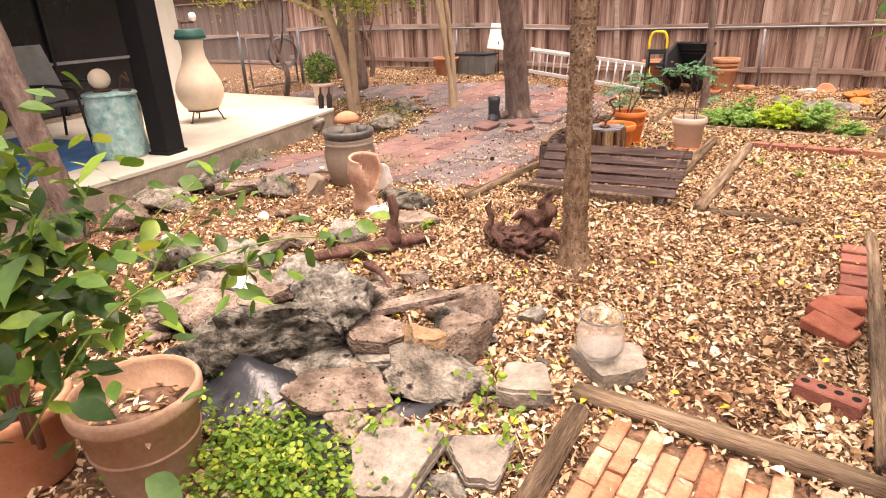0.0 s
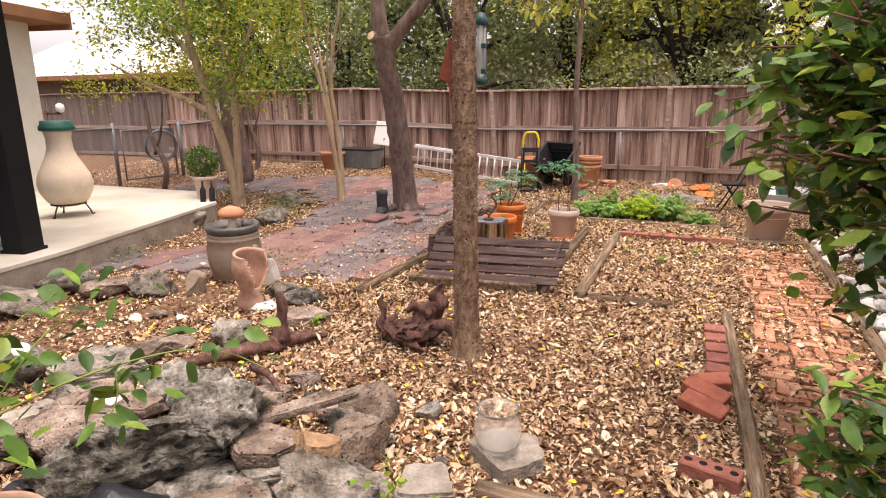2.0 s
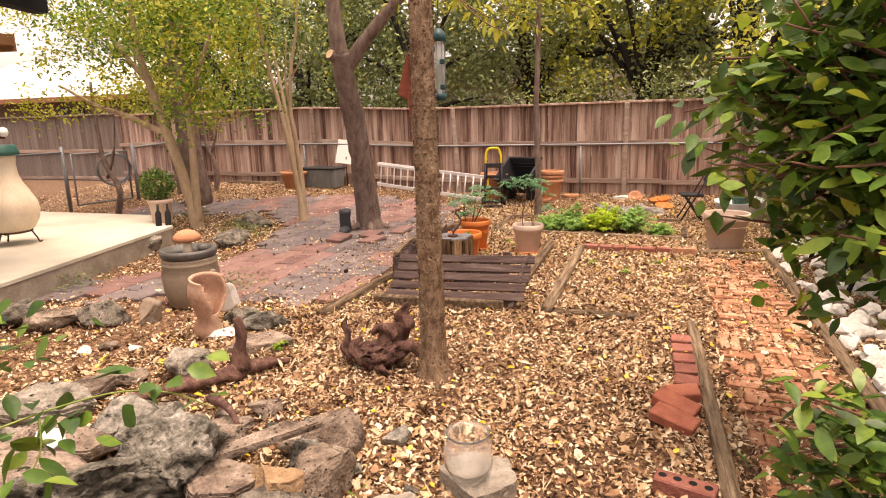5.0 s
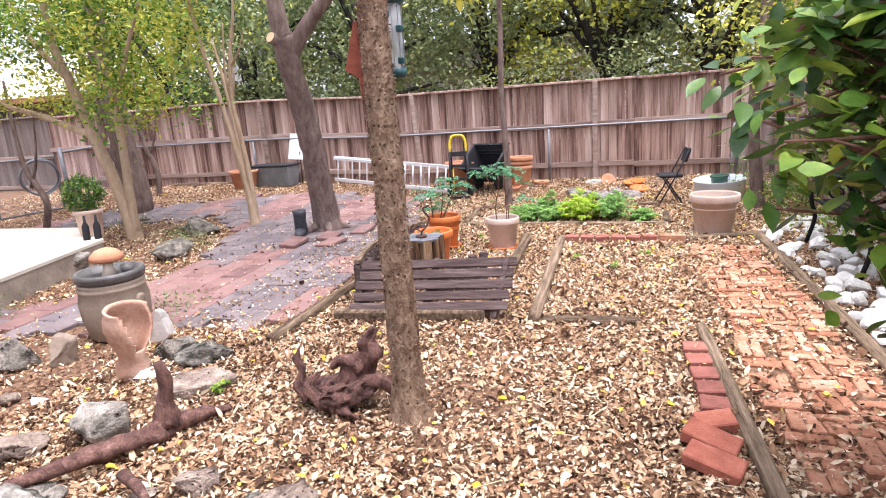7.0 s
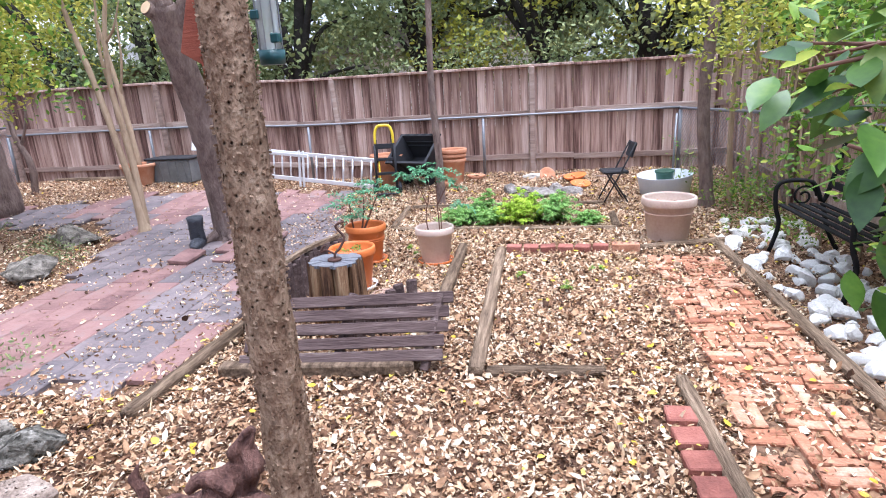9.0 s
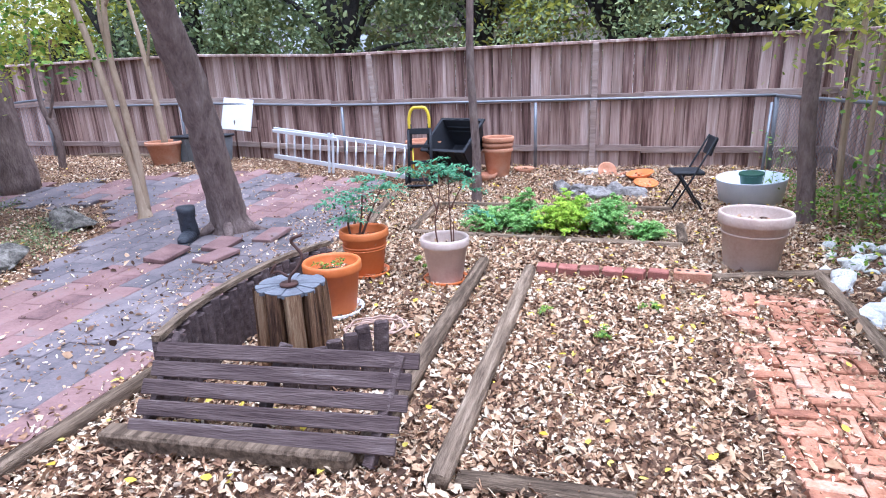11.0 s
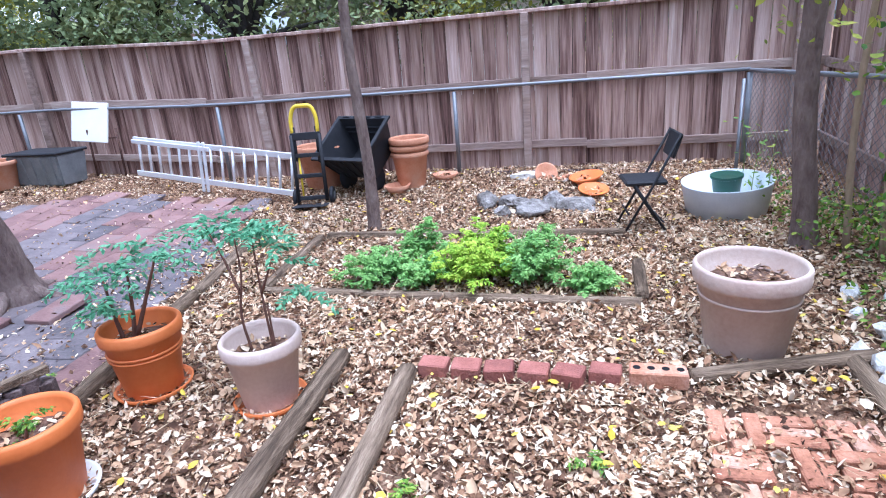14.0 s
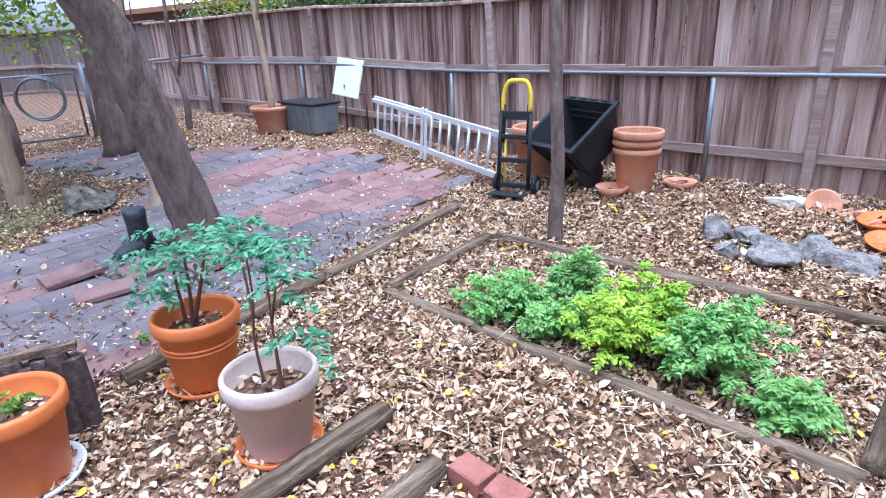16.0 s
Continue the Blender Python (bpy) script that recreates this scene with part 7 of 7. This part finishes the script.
sprig("arching_branch", "drooping sprig of oval green leaves over the pond", [(-1.09, .76, 1.05), (-1.07, .74, 1.0), (-1.07, .7, .95)], 20, .058, GREEN, 34, .0025, STEMGREEN, .035, .58)
sprig("arching_branch", "upright sprig of oval green leaves beside the pond", [(-1.55, .6, .7), (-1.46, .8, 1.0), (-1.44, .92, 1.07), (-1.42, 1.02, 1.08)], 34, .062, GREEN, 35, .003, STEMGREEN, .05, .58)
sprig("arching_branch", "leafy green sprig beside the pond", [(-1.55, .6, .75), (-1.54, .78, 1.02), (-1.5, .92, 1.12)], 26, .062, GREEN, 36, .003, STEMGREEN, .05, .58)
for k, (x, y, z) in enumerate([(-1.05, 1.35, .12), (-.85, 1.5, .1), (-1.25, 1.25, .12), (-.98, 1.62, .2)]):
    sprig("pond_weed", "small leafy green weed between the pond stones", [(x, y, 0), (x + .03, y, z), (x + .08, y + .02, z + .12)], 26, .04, GREENLIGHT, 40 + k, .004, STEMGREEN, .05, .55, "weed")["group"] = "weeds between pond stones"
for k, (x, y) in enumerate([(-5.9, 7.2), (-6.3, 7.6), (-5.6, 6.9), (-7.6, 8.1), (-3.9, 4.6), (-5.6, 4.2)]):
    p = np.array([x, y, ground_z(x, y) + .08]) + g3.normal(0, 1, (260, 3)) * np.array([.17, .17, .05])
    tagged(link("grey_groundcover", leaf_mesh("grey_groundcover", p, g3.uniform(.02, .045, 260), .4, .8), OAKLEAF), "low grey-green tuft beside the patio", "plant", "tufts beside the patio", "stuff")

# ---- woods beyond the fence ----
def wood_tree(x, y, h, r, seed, lean=0.0, leafn=2600, size=(.10, .17), zlow=1.6, material=None, label="dense live oak beyond the fence"):
    g = np.random.default_rng(seed)
    t = thing("oak_tree", pose(x, y, 0), label, "tree", "trees beyond the fence")
    limb(t, [(0, 0, -.1), (.1, 0, h * .25), (lean, 0, h * .5), (lean * 1.6, 0, h * .85)], [.24, .19, .14, .05], OAKBARK, "trunk", 10, .2, seed)
    ctr = []
    for k in range(7):
        a = g.uniform(0, 6.28)
        e = Vector((r * .8 * math.cos(a), r * .5 * math.sin(a), h * g.uniform(.35, .9)))
        limb(t, [(lean * .6, 0, h * .3), (e.x * .5, e.y * .5, e.z * .8 + .3), e], [.1, .06, .02], OAKBARK, "limb", 7, .25, seed + k, 4)
        ctr += [tuple(e + Vector(g.normal(0, .55, 3))) for _ in range(6)]
    ctr += [tuple(v) for v in g.uniform((-r, -r * .6, zlow), (r, r * .6, h), (60, 3))]
    p = clumps(ctr, leafn, (.28, .28, .24), seed)
    link("crown", leaf_mesh("crown", p, g.uniform(*size, leafn), .5, .9), material or OAKLEAF, t)
    return t


for k, (x, y, h, r) in enumerate([(-12.5, 15.5, 5.5, 2.2), (-9.2, 14.6, 5.5, 2.2), (-6.2, 15.2, 6.0, 2.3), (-3.2, 16.5, 6.5, 2.3), (-.6, 15.8, 6.5, 2.4), (1.9, 15.0, 6.0, 2.3), (4.4, 14.4, 6.0, 2.3), (6.2, 11.5, 5.5, 2.2), (-16.5, 17.5, 6.0, 2.3)]):
    wood_tree(x, y, h, r, 500 + k, .3 * (-1) ** k, 7000, material=AUTUMN if k in (0, 4, 8) else OAKLEAF)
for k in range(11):
    wood_tree(-22 + 4.1 * k, 24 + 2.2 * math.sin(k * 1.7), 9.5, 3.2, 540 + k, 0, 4200, (.24, .42), 1.2, OAKLEAF, "tall dark trees far behind the fence")
lo_ = thing("gnarled_oak", pose(-.4, 16.5, 0.5), "gnarled live oak with crooked bare limbs", "tree")
limb(lo_, [(0, 0, 0), (.1, 0, 1.2), (-.1, 0, 2.1), (.3, 0, 2.7), (-.2, .1, 3.5)], [.3, .25, .22, .2, .12], OAKBARK, "trunk", 12, .3, 1)
limb(lo_, [(-.1, 0, 2.1), (.6, 0, 2.6), (1.2, 0, 2.45), (1.0, 0, 2.9), (1.6, 0, 3.3)], [.15, .13, .11, .09, .05], OAKBARK, "limb", 10, .3, 2)
limb(lo_, [(0, 0, 2.4), (-.8, 0, 2.8), (-1.6, 0, 2.7), (-2.2, 0, 3.2)], [.13, .1, .08, .04], OAKBARK, "limb", 10, .3, 3)
limb(lo_, [(.3, 0, 2.6), (1.4, 0, 3.0), (2.3, 0, 2.8), (3.0, 0, 3.3)], [.1, .08, .06, .03], OAKBARK, "limb", 10, .3, 4)
ctr = [(x, y, z) for x, y, z in rng.uniform((-2.6, -.4, 1.9), (3.0, .8, 4.6), (50, 3))]
link("crown", leaf_mesh("crown", clumps(ctr, 1700, (.2, .2, .16), 15), rng.uniform(.08, .13, 1700), .5, .9), OAKLEAF, lo_)
ctr = [(x, y, z) for x, y, z in rng.uniform((-13.5, 12.4, 1.5), (2.0, 13.4, 2.45), (46, 3))]
tagged(link("fence_top_growth", leaf_mesh("fence_top_growth", clumps(ctr, 3000, (.3, .15, .2), 16), rng.uniform(.06, .11, 3000), .5, .9), OAKLEAF), "scrubby growth rising behind the back fence", "shrubbery", kind="stuff")

# ---- leaf litter ----
def inside(x, y, poly):
    res = np.zeros(len(x), bool)
    for (x0, y0), (x1, y1) in zip(poly, poly[1:] + poly[:1]):
        c = ((y0 > y) != (y1 > y)) & (x < (x1 - x0) * (y - y0) / (y1 - y0 + 1e-12) + x0)
        res ^= c
    return res


PATIO = [(-2.78, 4.35), (-2.7, 5.5), (-2.62, 7.0), (-2.95, 8.5), (-3.3, 9.8), (-3.6, 10.7), (-5.6, 10.6), (-7.2, 9.5), (-9.6, 8.9), (-9.6, 7.9), (-7.4, 8.4), (-6.3, 8.7), (-5.55, 7.7), (-5.1, 6.65), (-4.75, 5.5), (-5.3, 4.85), (-5.75, 4.6), (-5.62, 3.7), (-4.3, 4.2)]
N = 560000
lx = np.concatenate([rng.uniform(-3.6, 1.3, 215000), rng.uniform(-9.5, 2.3, 230000), rng.uniform(-13, -9, 20000), rng.uniform(-3.6, 2.3, 95000)])
ly = np.concatenate([rng.uniform(1.0, 9.5, 215000), rng.uniform(0, 11.6, 230000), rng.uniform(5, 11.6, 20000), rng.uniform(8.0, 11.65, 95000)])
clump = np.array([noise.noise((a * 1.3, b * 1.3, 9)) + 0.6 * noise.noise((a * 4, b * 4, 2)) for a, b in zip(lx, ly)])
keep = rng.random(N) < np.clip(0.80 + 0.75 * clump, 0.36, 1.0)
keep &= ~inside(lx, ly, poly)
onp = inside(lx, ly, PATIO)
keep &= ~onp | (rng.random(N) < 0.09)
onb = (lx > 0.40) & (lx < 1.1) & (ly > 2.05) & (ly < 7.1) | (lx > -0.58) & (lx < 1.1) & (ly < 1.93) & (ly > -1.5)
edge_b = np.abs(lx - 0.75) / 0.35
keep &= ~onb | (rng.random(N) < np.where(ly < 1.95, 0.03, 0.34 + 0.5 * np.clip(edge_b - .65, 0, 1)))
lx, ly, clump, onp = lx[keep], ly[keep], clump[keep], onp[keep]
lz = np.array([ground_z(a, b) for a, b in zip(lx, ly)]) + rng.uniform(-0.006, 0.022, len(lx)) + np.where(onp, 0.018, 0.0)
size = rng.uniform(0.013, 0.038, len(lx)) * np.where(rng.random(len(lx)) < 0.13, 1.8, 1.0)
half = rng.random(len(lx)) < 0.5
lp = np.stack([lx, ly, lz], 1)
tagged(link("leaf_litter", leaf_mesh("leaf_litter", lp[half], size[half], 0.62, 0.6, 0.5), LITTER), "thick litter of dry tan and brown leaves", "leaf litter", kind="stuff")
tagged(link("leaf_litter", leaf_mesh("leaf_litter", lp[~half], size[~half] * 1.15, 0.36, 0.65, 0.35), LITTER), "thick litter of narrow curled dry leaves", "leaf litter", kind="stuff")
q = rng.choice(len(lx), 1300, False)
tagged(link("fallen_yellow_leaves", leaf_mesh("fallen_yellow_leaves", np.stack([lx[q], ly[q], lz[q] + .02], 1), rng.uniform(.022, .056, 1300), .55, .3, .3), YELLOW_LEAF), "scattered fallen bright yellow leaves", "leaves", kind="stuff")
q = np.concatenate([rng.choice(len(lx), 1800, False), rng.choice(np.flatnonzero((ly > 6.8) & ~onp), 3200, False)])
bm_pos = np.stack([lx[q], ly[q], lz[q] + .018], 1)
tagged(link("dry_straw", leaf_mesh("dry_straw", bm_pos, rng.uniform(.05, .18, 5000), .035, .15, .02), mat("straw", [(0.45, 0.34, 0.2), (0.62, 0.5, 0.33)], 4, .8, 0, rand=.3, island=True, spec=.15)), "thin dry stalks and twigs on the litter", "straw", kind="stuff")

# ---- brick path and landing ----
bp = thing("brick_path", Matrix(), "narrow path of worn orange bricks in basket weave", "path", kind="structure")
shapes = [brick_mesh(.198, .063, .05, 0, k, BRICK) for k in range(6)]
r = random.Random(3)
for j in range(23):
    for i in range(3):
        cx0, cy0 = .44 + .105 + .212 * i + .03 * math.sin(j * .6) + r.uniform(-.008, .008), 2.25 + .212 * j
        for k in range(3):
            if r.random() < (.05 if i == 1 else .13):
                continue
            o = (k - 1) * .0695
            ob = new("brick", shapes[(i + j + k) % 6])
            ob.parent = bp
            if (i + j) % 2:
                ob.matrix_basis = pose(cx0 + r.uniform(-.008, .008), cy0 + o, -.036 + r.uniform(-.012, .010), r.uniform(-4, 4), r.uniform(-3, 3), r.uniform(-5, 5))
            else:
                ob.matrix_basis = pose(cx0 + o, cy0 + r.uniform(-.008, .008), -.036 + r.uniform(-.012, .010), r.uniform(-3, 3), r.uniform(-4, 4), 90 + r.uniform(-5, 5))
bl = thing("brick_landing", Matrix(), "landing of orange bricks laid in rows under the walker", "paving", kind="structure")
shapes = [brick_mesh(.064, .19, .05, 0, k + 20, BRICK) for k in range(6)]
for i in range(22):
    for j in range(13):
        x, y = -.52 + .0705 * i, 1.84 - .197 * j + (.1 if i % 2 else 0)
        if y > 1.9:
            continue
        ob = new("brick", shapes[(i * 3 + j) % 6])
        ob.parent = bl
        ob.matrix_basis = pose(x + r.uniform(-.003, .003), y, -.034 + r.uniform(-.004, .006), r.uniform(-1.5, 1.5), r.uniform(-1.5, 1.5), r.uniform(-2, 2))

# ---- patio pavers ----
pt = thing("paved_patio", Matrix(), "patio of worn slate-grey and red rectangular pavers", "patio", kind="structure")
shp = {m.name: [] for m in (PAVER, PAVERRED)}
for m in (PAVER, PAVERRED):
    for k in range(4):
        shp[m.name].append(brick_mesh(.2335, .4455, .04, 0, k + 40, m))
for i in range(34):
    for j in range(18):
        x, y = -9.7 + .235 * i, 3.6 + .447 * j + (.22 if i % 2 else 0)
        x -= .05 * (y - 6)
        if not inside(np.array([x]), np.array([y]), PATIO)[0]:
            continue
        band = .6 * math.sin((x + .05 * y) * 4.6) + 1.9 * noise.noise((x * .6, y * .45, 4)) + r.uniform(-.35, .35)
        ob = new("paver", shp[(PAVERRED if band > .28 else PAVER).name][(i + j) % 4])
        ob.parent = pt
        sx_, sy_ = [math.degrees(math.atan((ground_z(x + a, y + b) - ground_z(x - a, y - b)) / .2)) for a, b in ((.1, 0), (0, .1))]
        ob.matrix_basis = pose(x, y, ground_z(x, y) - .022 + r.uniform(-.003, .004), sy_ + r.uniform(-.6, .6), -sx_ + r.uniform(-.6, .6), 3 + r.uniform(-1, 1))
for k, (x, y) in enumerate([(-3.82, 7.4), (-3.5, 7.75), (-4.1, 7.0), (-3.62, 7.05)]):
    ob = new("lifted_paver", shp[PAVERRED.name][k % 4])
    ob.parent = pt
    ob.matrix_basis = pose(x, y, .02 + .008 * (k % 3), r.uniform(2, 6), r.uniform(-6, 6), r.uniform(-30, 40)) @ Matrix.Diagonal((.95, .8, 1, 1))
